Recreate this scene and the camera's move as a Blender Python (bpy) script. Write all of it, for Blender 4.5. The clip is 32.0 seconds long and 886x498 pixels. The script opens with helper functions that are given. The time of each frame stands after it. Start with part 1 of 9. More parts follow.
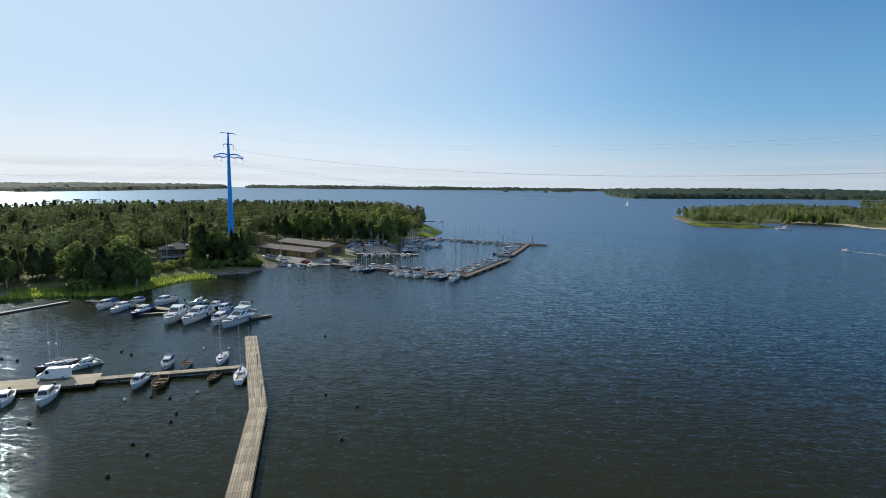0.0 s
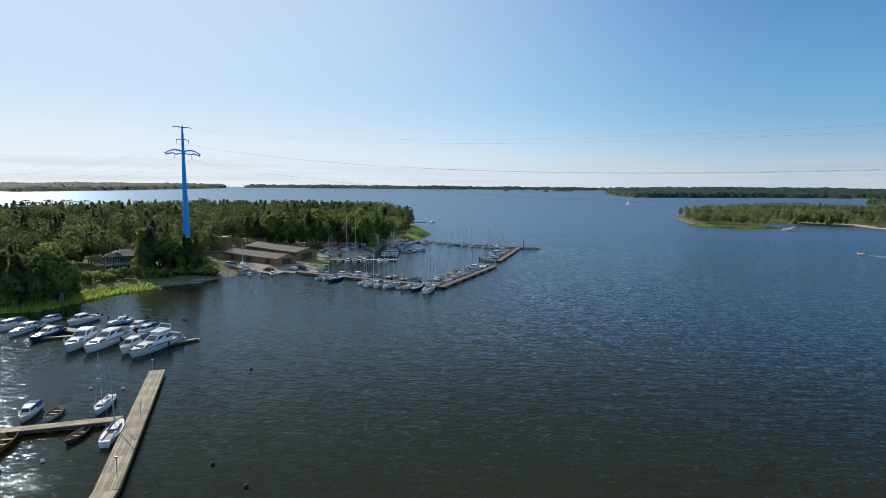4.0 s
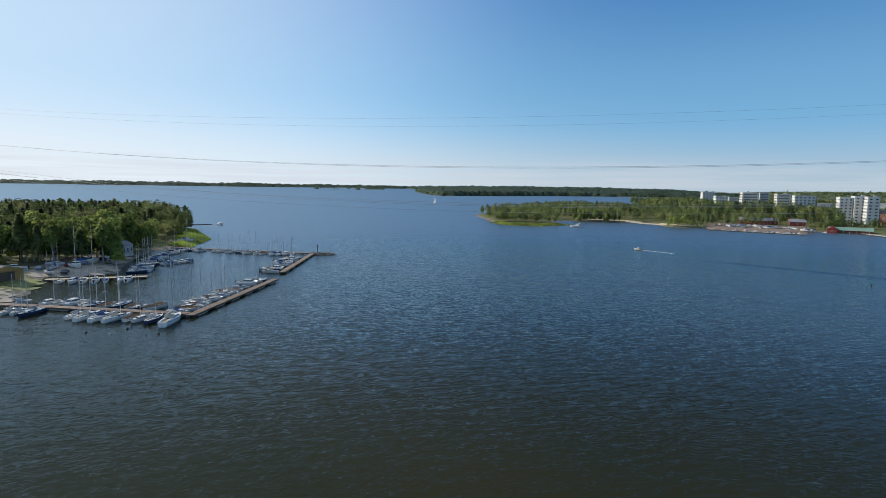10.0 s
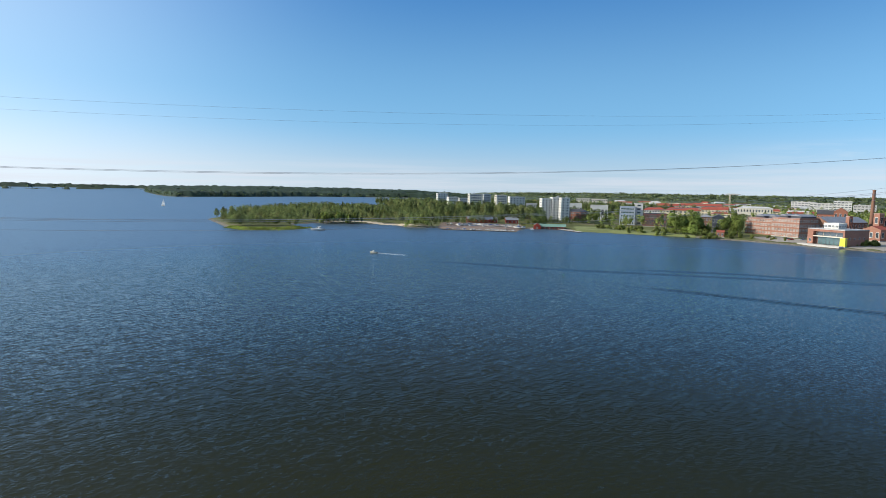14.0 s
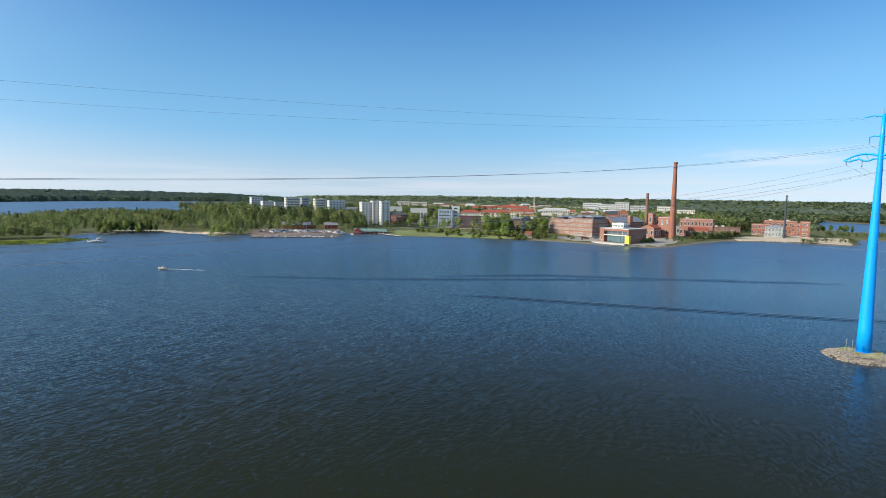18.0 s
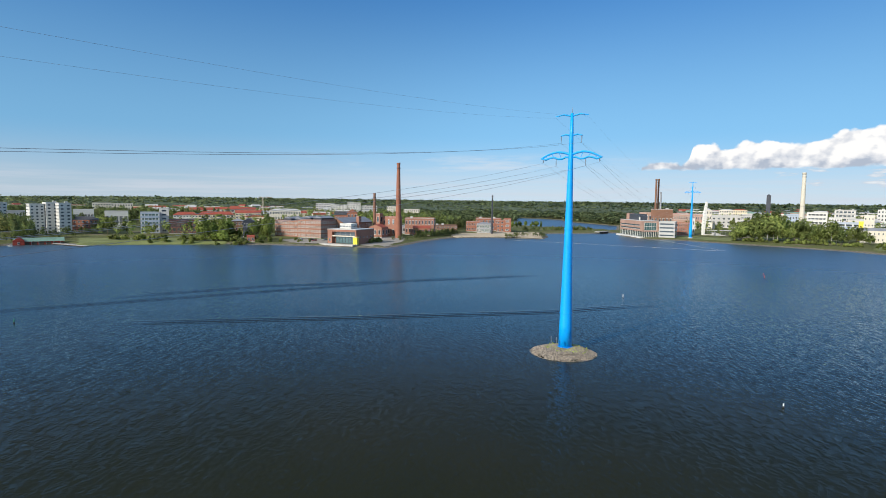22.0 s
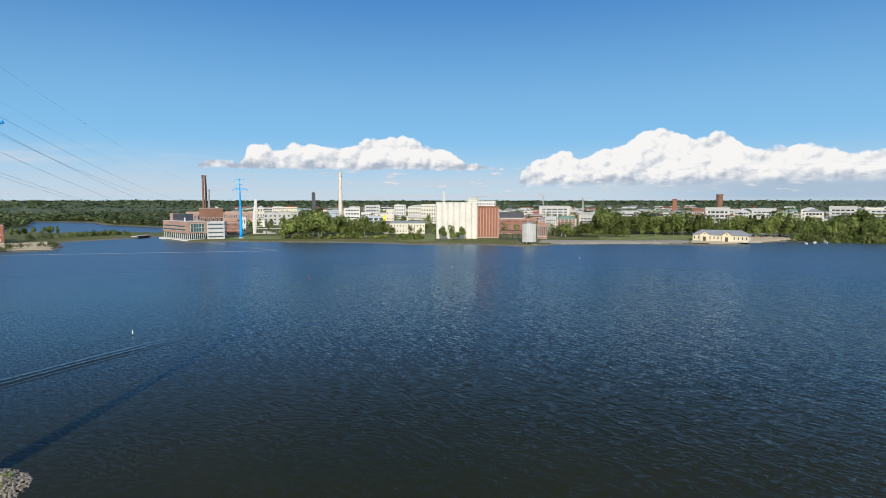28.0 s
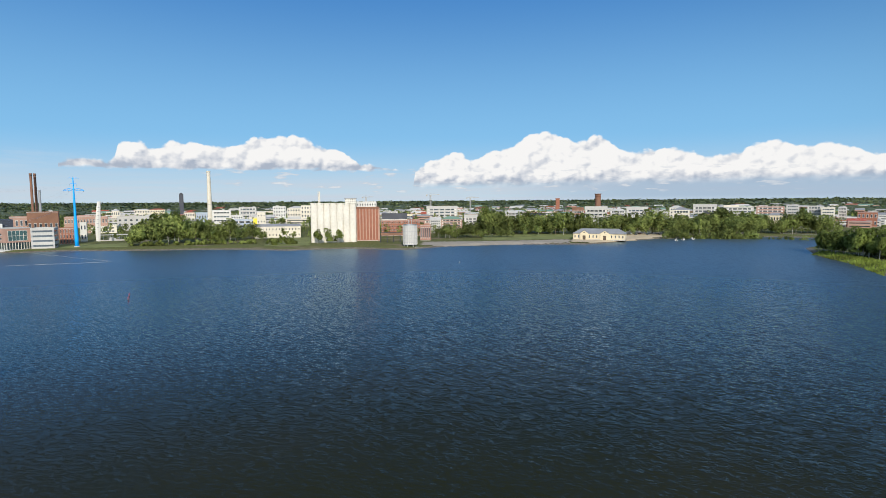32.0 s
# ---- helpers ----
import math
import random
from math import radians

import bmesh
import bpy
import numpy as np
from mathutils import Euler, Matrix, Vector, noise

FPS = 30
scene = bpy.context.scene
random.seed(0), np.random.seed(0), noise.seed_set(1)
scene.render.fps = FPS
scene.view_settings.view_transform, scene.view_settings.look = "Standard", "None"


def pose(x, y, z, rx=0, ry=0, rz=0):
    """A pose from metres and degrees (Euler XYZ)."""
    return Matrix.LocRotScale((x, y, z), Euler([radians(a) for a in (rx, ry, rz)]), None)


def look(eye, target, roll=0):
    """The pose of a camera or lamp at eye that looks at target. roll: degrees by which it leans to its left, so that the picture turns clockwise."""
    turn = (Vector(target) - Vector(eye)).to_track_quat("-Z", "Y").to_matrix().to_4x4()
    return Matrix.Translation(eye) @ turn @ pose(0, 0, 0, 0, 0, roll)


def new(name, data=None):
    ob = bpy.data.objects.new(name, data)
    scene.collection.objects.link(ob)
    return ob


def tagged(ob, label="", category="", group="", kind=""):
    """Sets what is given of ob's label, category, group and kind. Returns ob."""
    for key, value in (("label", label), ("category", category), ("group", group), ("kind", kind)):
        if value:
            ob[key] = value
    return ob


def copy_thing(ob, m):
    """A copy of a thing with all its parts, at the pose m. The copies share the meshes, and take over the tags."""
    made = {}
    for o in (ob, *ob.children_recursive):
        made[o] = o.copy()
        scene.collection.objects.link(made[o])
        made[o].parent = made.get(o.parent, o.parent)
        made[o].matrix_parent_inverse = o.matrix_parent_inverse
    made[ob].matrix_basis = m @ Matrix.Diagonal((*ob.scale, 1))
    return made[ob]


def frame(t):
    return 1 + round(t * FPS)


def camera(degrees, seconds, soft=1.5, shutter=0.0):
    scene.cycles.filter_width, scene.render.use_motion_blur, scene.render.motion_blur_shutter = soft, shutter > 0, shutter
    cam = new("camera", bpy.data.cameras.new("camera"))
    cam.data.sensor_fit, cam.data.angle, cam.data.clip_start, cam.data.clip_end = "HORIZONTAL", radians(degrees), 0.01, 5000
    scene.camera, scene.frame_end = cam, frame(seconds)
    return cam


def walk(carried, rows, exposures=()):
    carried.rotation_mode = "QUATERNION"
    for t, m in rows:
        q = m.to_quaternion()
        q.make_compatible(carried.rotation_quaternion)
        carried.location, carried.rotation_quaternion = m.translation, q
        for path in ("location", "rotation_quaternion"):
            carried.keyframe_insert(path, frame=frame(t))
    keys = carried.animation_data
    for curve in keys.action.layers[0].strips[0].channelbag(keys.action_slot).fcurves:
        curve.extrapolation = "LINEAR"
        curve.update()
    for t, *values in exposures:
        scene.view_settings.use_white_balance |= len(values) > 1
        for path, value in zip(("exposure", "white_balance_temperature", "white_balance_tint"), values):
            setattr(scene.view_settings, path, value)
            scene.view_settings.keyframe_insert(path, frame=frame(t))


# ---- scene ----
cam = camera(77.4, 32.0, soft=0.6)
PATH = [
    (0, (5.772, -3.077, 33.676), (5.153, -1.189, 33.455), 0.6),
    (0.5, (6.094, 0.082, 33.686), (5.472, 1.969, 33.464), 0.5),
    (1, (6.381, 3.035, 33.75), (5.758, 4.923, 33.528), 0.5),
    (1.5, (6.651, 6.014, 33.823), (6.028, 7.901, 33.6), 0.5),
    (2, (6.855, 9.056, 33.86), (6.232, 10.943, 33.637), 0.5),
    (2.5, (6.929, 12.251, 33.861), (6.304, 14.138, 33.638), 0.5),
    (3, (7.001, 15.418, 33.82), (6.378, 17.305, 33.597), 0.5),
    (3.5, (7.104, 18.484, 33.817), (6.481, 20.371, 33.593), 0.5),
    (5.5, (7.802, 30.769, 33.752), (7.181, 32.657, 33.529), 0.5),
    (6, (7.884, 33.943, 33.673), (7.264, 35.831, 33.449), 0.5),
    (6.5, (7.99, 36.978, 33.628), (7.381, 38.87, 33.405), 0.5),
    (7, (8.184, 40.29, 33.679), (7.609, 42.192, 33.455), 0.6),
    (7.5, (8.492, 43.142, 33.665), (7.942, 45.052, 33.44), 0.6),
    (8, (8.934, 45.659, 33.656), (8.493, 47.597, 33.431), 0.6),
    (8.5, (9.359, 48.192, 33.658), (9.042, 50.153, 33.434), 0.7),
    (9, (9.803, 50.849, 33.729), (9.63, 52.829, 33.505), 0.8),
    (9.5, (10.447, 53.515, 33.744), (10.366, 55.501, 33.521), 0.8),
    (10, (11.409, 56.275, 33.766), (11.438, 58.263, 33.543), 0.9),
    (10.5, (12.751, 58.904, 33.892), (12.88, 60.888, 33.67), 0.9),
    (11, (14.374, 61.121, 34.102), (14.621, 63.093, 33.882), 1.0),
    (11.5, (16.014, 62.67, 34.403), (16.378, 64.624, 34.184), 1.0),
    (12, (17.777, 63.804, 34.764), (18.257, 65.734, 34.547), 1.1),
    (12.5, (20.067, 65.227, 35.079), (20.639, 67.132, 34.866), 1.1),
    (13, (22.387, 66.863, 35.231), (23.069, 68.731, 35.019), 1.1),
    (13.5, (24.217, 68.574, 35.315), (24.993, 70.405, 35.106), 1.1),
    (14, (25.504, 70.155, 35.309), (26.377, 71.943, 35.102), 1.1),
    (14.5, (26.734, 71.918, 35.36), (27.679, 73.669, 35.157), 1.1),
    (16.5, (32.854, 79.94, 35.708), (34.033, 81.544, 35.515), 1.1),
    (17, (34.919, 81.363, 35.882), (36.157, 82.922, 35.692), 1.0),
    (17.5, (37.246, 82.237, 36.165), (38.551, 83.741, 35.976), 0.9),
    (18, (39.615, 83.038, 36.453), (41.001, 84.469, 36.267), 0.9),
    (18.5, (42.185, 84.406, 36.417), (43.615, 85.792, 36.233), 0.8),
    (19, (45.023, 85.87, 36.269), (46.518, 87.187, 36.086), 0.8),
    (19.5, (48.405, 87.17, 36.156), (49.976, 88.395, 35.975), 0.8),
    (20, (52.146, 88.23, 36.054), (53.794, 89.348, 35.876), 0.8),
    (20.5, (55.971, 89.058, 36.035), (57.677, 90.086, 35.86), 0.9),
    (21, (59.794, 89.761, 36.061), (61.578, 90.649, 35.888), 0.8),
    (21.5, (63.613, 90.347, 36.09), (65.449, 91.119, 35.917), 0.7),
    (22, (67.637, 90.71, 36.153), (69.519, 91.366, 35.982), 0.7),
    (22.5, (71.775, 90.722, 36.201), (73.686, 91.286, 36.031), 0.6),
    (23, (75.976, 90.457, 36.318), (77.916, 90.914, 36.149), 0.5),
    (23.5, (80.185, 90.135, 36.435), (82.148, 90.483, 36.266), 0.5),
    (24, (84.485, 89.537, 36.546), (86.46, 89.805, 36.377), 0.4),
    (24.5, (88.853, 88.619, 36.648), (90.836, 88.82, 36.48), 0.4),
    (26.5, (105.538, 83.333, 36.692), (107.504, 83.005, 36.526), 0.2),
    (27, (109.455, 81.66, 36.784), (111.381, 81.148, 36.616), 0.1),
    (27.5, (112.871, 79.449, 36.82), (114.74, 78.759, 36.651), 0.1),
    (28, (115.843, 77.056, 37.037), (117.663, 76.245, 36.867), -0.0),
    (28.5, (118.549, 74.245, 37.127), (120.326, 73.343, 36.956), -0.1),
    (29, (121.091, 71.192, 37.004), (122.829, 70.216, 36.834), -0.1),
    (29.5, (123.518, 68.143, 36.634), (125.218, 67.103, 36.465), -0.1),
    (30, (125.984, 64.945, 36.422), (127.652, 63.854, 36.254), -0.3),
    (30.5, (128.599, 61.488, 36.442), (130.25, 60.372, 36.273), -0.3),
    (31, (131.336, 57.724, 36.538), (132.978, 56.594, 36.37), -0.3),
    (31.5, (134.172, 53.764, 36.646), (135.809, 52.628, 36.477), -0.3),
    (32, (137.049, 49.729, 36.749), (138.685, 48.591, 36.58), -0.4),
]
walk(cam, [(t, look(eye, target, roll)) for t, eye, target, roll in PATH],
     exposures=[(0.0, 0.0), (10.0, 0.04), (14.0, 0.26), (18.5, 0.32), (20.5, 0.18), (24.0, 0.03), (28.0, -0.04), (32.0, -0.04)])

# ---- world, sun, exposure ----
SUN_AZ, SUN_EL = radians(-63.0), radians(26.3)
sun_way = Vector((math.sin(SUN_AZ) * math.cos(SUN_EL), math.cos(SUN_AZ) * math.cos(SUN_EL), math.sin(SUN_EL)))
sun = new("sun", bpy.data.lights.new("sun", "SUN"))
sun.data.energy, sun.data.angle, sun.data.color = 4.3, radians(0.55), (1.0, 0.93, 0.82)
sun.matrix_world = look(sun_way * 100, (0, 0, 0))

world = bpy.data.worlds.new("world")
scene.world = world
world.use_nodes = True


def node(tree, kind, **values):
    n = tree.nodes.new(kind)
    for key, value in values.items():
        if key in n.inputs:
            n.inputs[key].default_value = value
        else:
            setattr(n, key, value)
    return n


def maths(tree, op, a, b=None, clamp=False):
    n = tree.nodes.new("ShaderNodeMath")
    n.operation, n.use_clamp = op, clamp
    for i, v in enumerate((a, b)):
        if v is None:
            continue
        if isinstance(v, (int, float)):
            n.inputs[i].default_value = v
        else:
            tree.links.new(v, n.inputs[i])
    return n.outputs[0]


def ramp(tree, value, lo, hi, a=0.0, b=1.0):
    n = node(tree, "ShaderNodeMapRange", interpolation_type="SMOOTHSTEP")
    tree.links.new(value, n.inputs["Value"])
    for key, v in (("From Min", lo), ("From Max", hi), ("To Min", a), ("To Max", b)):
        n.inputs[key].default_value = v
    return n.outputs[0]


def blend(tree, fac, a, b, mode="MIX"):
    n = tree.nodes.new("ShaderNodeMix")
    n.data_type, n.blend_type = "RGBA", mode
    for socket, v in ((n.inputs[0], fac), (n.inputs[6], a), (n.inputs[7], b)):
        if isinstance(v, (int, float)):
            socket.default_value = v
        elif isinstance(v, tuple):
            socket.default_value = (*v, 1.0)
        else:
            tree.links.new(v, socket)
    return n.outputs[2]


def ramp_line(tree, value, lo, hi):
    n = node(tree, "ShaderNodeMapRange")
    tree.links.new(value, n.inputs["Value"])
    n.inputs["From Min"].default_value, n.inputs["From Max"].default_value = lo, hi
    return n.outputs[0]


# tops of the two heaped clouds: bearing and height in degrees
CLOUD_WEST = [(0.0, 0.0), (-0.2, 3.5), (-1.4, 3.9), (-4.17, 3.84), (-4.80, 5.16), (-6.26, 5.42), (-7.75, 5.00), (-9.02, 5.52), (-11.10, 5.63), (-13.22, 5.26), (-15.39, 5.63), (-17.33, 6.45), (-18.73, 6.42), (-20.99, 6.23), (-22.14, 5.68), (-23.86, 5.47),
              (-25.31, 4.46), (-26.76, 3.77), (-30.0, 3.3), (-31.5, 2.0), (-33.0, 0.0), (-76.0, 0.0)]
CLOUD_EAST = [(0.0, 0.0), (-31.0, 0.0), (-32.0, 3.0), (-33.5, 3.9), (-34.89, 4.54), (-36.33, 4.87), (-37.76, 4.17), (-39.18, 4.82), (-41.14, 5.34), (-42.80, 5.97), (-44.17, 6.69), (-45.79, 6.58), (-47.38, 6.04), (-48.95, 5.77), (-50.23, 6.25), (-51.74, 5.55), (-53.21, 4.66),
              (-55.13, 4.74), (-56.99, 4.81), (-58.78, 4.52), (-60.52, 4.15), (-62.60, 4.53), (-64.20, 4.91), (-65.73, 4.99), (-67.57, 4.55), (-68.98, 4.68), (-70.99, 4.20), (-72.88, 3.6), (-76.0, 3.4)]


def make_sky():
    t = world.node_tree
    t.nodes.clear()
    out, bg = node(t, "ShaderNodeOutputWorld"), node(t, "ShaderNodeBackground", Strength=0.085)
    sky = node(t, "ShaderNodeTexSky", sky_type="NISHITA", sun_disc=False, sun_elevation=SUN_EL,
               sun_rotation=SUN_AZ % (2 * math.pi), altitude=30.0, air_density=1.0, dust_density=0.05, ozone_density=4.0)
    way = node(t, "ShaderNodeTexCoord").outputs["Generated"]
    split = node(t, "ShaderNodeSeparateXYZ")
    t.links.new(way, split.inputs[0])
    up = split.outputs[2]
    # bearing and height of the way, in degrees
    bearing = maths(t, "MULTIPLY", maths(t, "ARCTAN2", split.outputs[1], split.outputs[0]), 180 / math.pi)
    high_deg = maths(t, "MULTIPLY", maths(t, "ARCSINE", up), 180 / math.pi)
    # clear northern air: deep blue above, whitening towards the horizon
    mid = blend(t, ramp(t, up, 0.06, 0.42), (2.7, 6.2, 9.8), (0.5, 2.4, 6.5))
    # unseen zenith paled as added fill, to lift and neutralise shaded sides
    mid = blend(t, ramp(t, up, 0.50, 0.72), mid, (3.3, 4.3, 5.9))
    high = blend(t, ramp(t, up, 0.0, 0.12), (6.0, 7.7, 9.2), mid)
    clear = blend(t, 0.92, sky.outputs[0], high)
    # the air brightens round the sun
    dot = node(t, "ShaderNodeVectorMath", operation="DOT_PRODUCT")
    t.links.new(way, dot.inputs[0])
    dot.inputs[1].default_value = tuple(sun_way)
    # and is deepest a quarter turn away from it
    quarter = maths(t, "MULTIPLY", dot.outputs["Value"], dot.outputs["Value"])
    deepen = node(t, "ShaderNodeVectorMath", operation="SCALE")
    t.links.new(clear, deepen.inputs[0])
    t.links.new(ramp(t, quarter, 0.0, 0.45, 0.85, 1.05), deepen.inputs["Scale"])
    clear = deepen.outputs[0]
    aura = maths(t, "POWER", ramp(t, dot.outputs["Value"], 0.0, 1.0), 2.4)
    clear = blend(t, maths(t, "MULTIPLY", aura, 0.8), clear, (8.0, 9.8, 11.6))

    # and lies white along the horizon below it
    glare = maths(t, "MULTIPLY", ramp(t, bearing, 55.0, 150.0), ramp(t, high_deg, 10.0, 0.5))
    clear = blend(t, maths(t, "MULTIPLY", glare, 0.85), clear, (10.0, 10.6, 11.0))

    def flat(su, se, du=0.0, de=0.0):
        """Bearing and height as a plane, stretched by su and se."""
        n = node(t, "ShaderNodeCombineXYZ")
        t.links.new(maths(t, "MULTIPLY", maths(t, "ADD", bearing, du), su), n.inputs[0])
        t.links.new(maths(t, "MULTIPLY", maths(t, "ADD", high_deg, de), se), n.inputs[1])
        return n.outputs[0]

    def grain(where, scale, detail=5.0, rough=0.55):
        n = node(t, "ShaderNodeTexNoise", Scale=scale, Detail=detail, Roughness=rough)
        t.links.new(where, n.inputs["Vector"])
        return n.outputs["Fac"]

    # long thin banks of far cloud low over the horizon
    low = maths(t, "MULTIPLY", ramp(t, high_deg, -0.2, 0.5), ramp(t, high_deg, 3.6, 1.2))
    bank = maths(t, "MULTIPLY", ramp(t, grain(flat(0.05, 1.3), 1.0, 6.0, 0.6), 0.36, 0.66), low)
    col = blend(t, maths(t, "MULTIPLY", bank, 0.55), clear, (7.3, 7.7, 8.6))
    # one long veil higher up
    veil = maths(t, "MULTIPLY", maths(t, "MULTIPLY", ramp(t, high_deg, 2.6, 3.6), ramp(t, high_deg, 5.2, 4.0)),
                 maths(t, "MULTIPLY", ramp(t, bearing, -6.0, 10.0), ramp(t, bearing, 40.0, 18.0)))
    veil = maths(t, "MULTIPLY", veil, ramp(t, grain(flat(0.10, 0.9), 1.0, 6.0, 0.65), 0.42, 0.66))
    col = blend(t, maths(t, "MULTIPLY", veil, 0.55), col, (7.8, 8.4, 9.2))

    def puffs(du, de):
        """How far the heaped heads bulge: round heads of three sizes, roughened."""
        warp = node(t, "ShaderNodeTexNoise", Scale=0.9, Detail=3.0)
        base = flat(1.0, 1.25, du, de)
        t.links.new(base, warp.inputs["Vector"])
        off = node(t, "ShaderNodeVectorMath", operation="MULTIPLY_ADD")
        t.links.new(warp.outputs["Color"], off.inputs[0])
        off.inputs[1].default_value = (0.6, 0.6, 0.0)
        t.links.new(base, off.inputs[2])
        total = None
        for scale, much in ((0.40, 0.52), (0.85, 0.32), (1.9, 0.13)):
            v = node(t, "ShaderNodeTexVoronoi", feature="SMOOTH_F1", voronoi_dimensions="2D", Scale=scale, Smoothness=0.35)
            t.links.new(off.outputs[0], v.inputs["Vector"])
            k = maths(t, "MULTIPLY", maths(t, "SUBTRACT", 1.0, v.outputs["Distance"]), much)
            total = k if total is None else maths(t, "ADD", total, k)
        return maths(t, "ADD", total, maths(t, "MULTIPLY", grain(off.outputs[0], 4.0, 4.0, 0.5), 0.08))

    def outline(points, lo, hi, top):
        """A height that follows rows of (bearing, height)."""
        n = node(t, "ShaderNodeFloatCurve")
        t.links.new(ramp_line(t, bearing, lo, hi), n.inputs["Value"])
        curve = n.mapping.curves[0]
        rows = sorted(((a - lo) / (hi - lo), b / top) for a, b in points)
        curve.points[0].location, curve.points[1].location = rows[0], rows[-1]
        for row in rows[1:-1]:
            curve.points.new(*row)
        n.mapping.update()
        return maths(t, "MULTIPLY", n.outputs[0], top)

    # two heaped summer clouds, with flatter grey bases and small ones beside and below them
    bulge, toward = puffs(0.0, 0.0), puffs(0.32, 0.4)
    lit = maths(t, "SUBTRACT", bulge, toward)
    for rows, foot, soft in ((CLOUD_WEST, 3.3, 0.16), (CLOUD_EAST, 1.75, 0.45)):
        top = outline(rows, -76.0, 0.0, 8.0)
        edge = maths(t, "SUBTRACT", maths(t, "ADD", top, 0.2), high_deg)
        edge = maths(t, "ADD", edge, maths(t, "MULTIPLY", maths(t, "SUBTRACT", bulge, 0.62), 1.15))
        feet = maths(t, "ADD", maths(t, "SUBTRACT", high_deg, foot), maths(t, "MULTIPLY", maths(t, "SUBTRACT", grain(flat(0.35, 1.2), 1.6), 0.5), 0.9))
        cover = maths(t, "MULTIPLY", maths(t, "MULTIPLY", ramp(t, edge, 0.0, 0.26), ramp(t, feet, -soft, soft)), ramp(t, maths(t, "SUBTRACT", top, foot), -0.5, 0.2))
        up_cloud = ramp(t, feet, 0.0, 1.5)
        shade = maths(t, "ADD", maths(t, "MULTIPLY", lit, 1.9), maths(t, "ADD", maths(t, "MULTIPLY", up_cloud, 0.75), 0.16))
        shade = maths(t, "ADD", shade, maths(t, "MULTIPLY", maths(t, "SUBTRACT", bulge, 0.62), 0.5))
        tone = blend(t, ramp(t, shade, -0.15, 0.42), (5.0, 5.7, 6.9), (8.2, 8.5, 9.1))
        tone = blend(t, ramp(t, shade, 0.30, 0.85), tone, (11.2, 11.1, 11.0))
        col = blend(t, cover, col, tone)
    # blue-grey shade of rain-heavy air below the eastern heap
    murk = maths(t, "MULTIPLY", maths(t, "MULTIPLY", ramp(t, high_deg, -0.2, 0.6), ramp(t, high_deg, 2.5, 1.5)), ramp(t, bearing, -38.0, -56.0))
    col = blend(t, maths(t, "MULTIPLY", murk, 0.7), col, (4.3, 5.7, 7.5))
    # flat rags of cloud between the heaps and the horizon
    rag = grain(flat(0.30, 1.5), 1.5, 5.0, 0.55)
    where = maths(t, "MULTIPLY", maths(t, "MULTIPLY", ramp(t, high_deg, 0.7, 1.3), ramp(t, high_deg, 3.7, 2.9)), maths(t, "MULTIPLY", ramp(t, bearing, -76.0, -60.0), ramp(t, bearing, -8.0, -16.0)))
    rag_in = maths(t, "MULTIPLY", ramp(t, rag, 0.55, 0.66), where)
    col = blend(t, maths(t, "MULTIPLY", rag_in, 0.75), col, blend(t, ramp(t, rag, 0.56, 0.74), (6.6, 7.2, 8.2), (9.6, 9.8, 10.0)))
    t.links.new(col, bg.inputs[0])
    t.links.new(bg.outputs[0], out.inputs[0])


make_sky()

# ---- materials ----


def mat(name, colour, rough=0.7, metal=0.0, vary=0.25, fine=3.0, coarse=0.15, bump=0.0, dirt=None, per_object=0.0, per_island=0.0, spec=0.4, stretch=(1, 1, 1)):
    """A surface with grain and larger blotches, in metres."""
    m = bpy.data.materials.new(name)
    m.use_nodes = True
    t = m.node_tree
    p = t.nodes["Principled BSDF"]
    p.inputs["Roughness"].default_value, p.inputs["Metallic"].default_value = rough, metal
    p.inputs["Specular IOR Level"].default_value = spec
    where = node(t, "ShaderNodeTexCoord").outputs["Object"]
    if stretch != (1, 1, 1):
        mp = node(t, "ShaderNodeMapping")
        mp.inputs["Scale"].default_value = stretch
        t.links.new(where, mp.inputs[0])
        where = mp.outputs[0]
    n1 = node(t, "ShaderNodeTexNoise", Scale=fine, Detail=4.0, Roughness=0.6)
    n2 = node(t, "ShaderNodeTexNoise", Scale=coarse, Detail=3.0)
    for n in (n1, n2):
        t.links.new(where, n.inputs["Vector"])
    both = maths(t, "ADD", maths(t, "MULTIPLY", n1.outputs["Fac"], 0.5), maths(t, "MULTIPLY", n2.outputs["Fac"], 0.5))
    k = ramp(t, both, 0.3, 0.7, 1.0 - vary, 1.0 + vary)
    if per_object:
        info = node(t, "ShaderNodeObjectInfo").outputs["Random"]
        k = maths(t, "MULTIPLY", k, ramp(t, info, 0.0, 1.0, 1.0 - per_object, 1.0 + per_object))
    if per_island:
        info = node(t, "ShaderNodeNewGeometry").outputs["Random Per Island"]
        k = maths(t, "MULTIPLY", k, ramp(t, info, 0.0, 1.0, 1.0 - per_island, 1.0 + per_island))
    shade = node(t, "ShaderNodeVectorMath", operation="SCALE")
    base = colour
    if dirt:
        base = blend(t, ramp(t, n2.outputs["Fac"], 0.45, 0.62), tuple(colour), tuple(dirt))
        t.links.new(base, shade.inputs[0])
    else:
        shade.inputs[0].default_value = colour
    t.links.new(k, shade.inputs["Scale"])
    t.links.new(shade.outputs[0], p.inputs["Base Color"])
    if bump:
        b = node(t, "ShaderNodeBump", Strength=0.6, Distance=bump)
        t.links.new(n1.outputs["Fac"], b.inputs["Height"])
        t.links.new(b.outputs[0], p.inputs["Normal"])
    return m


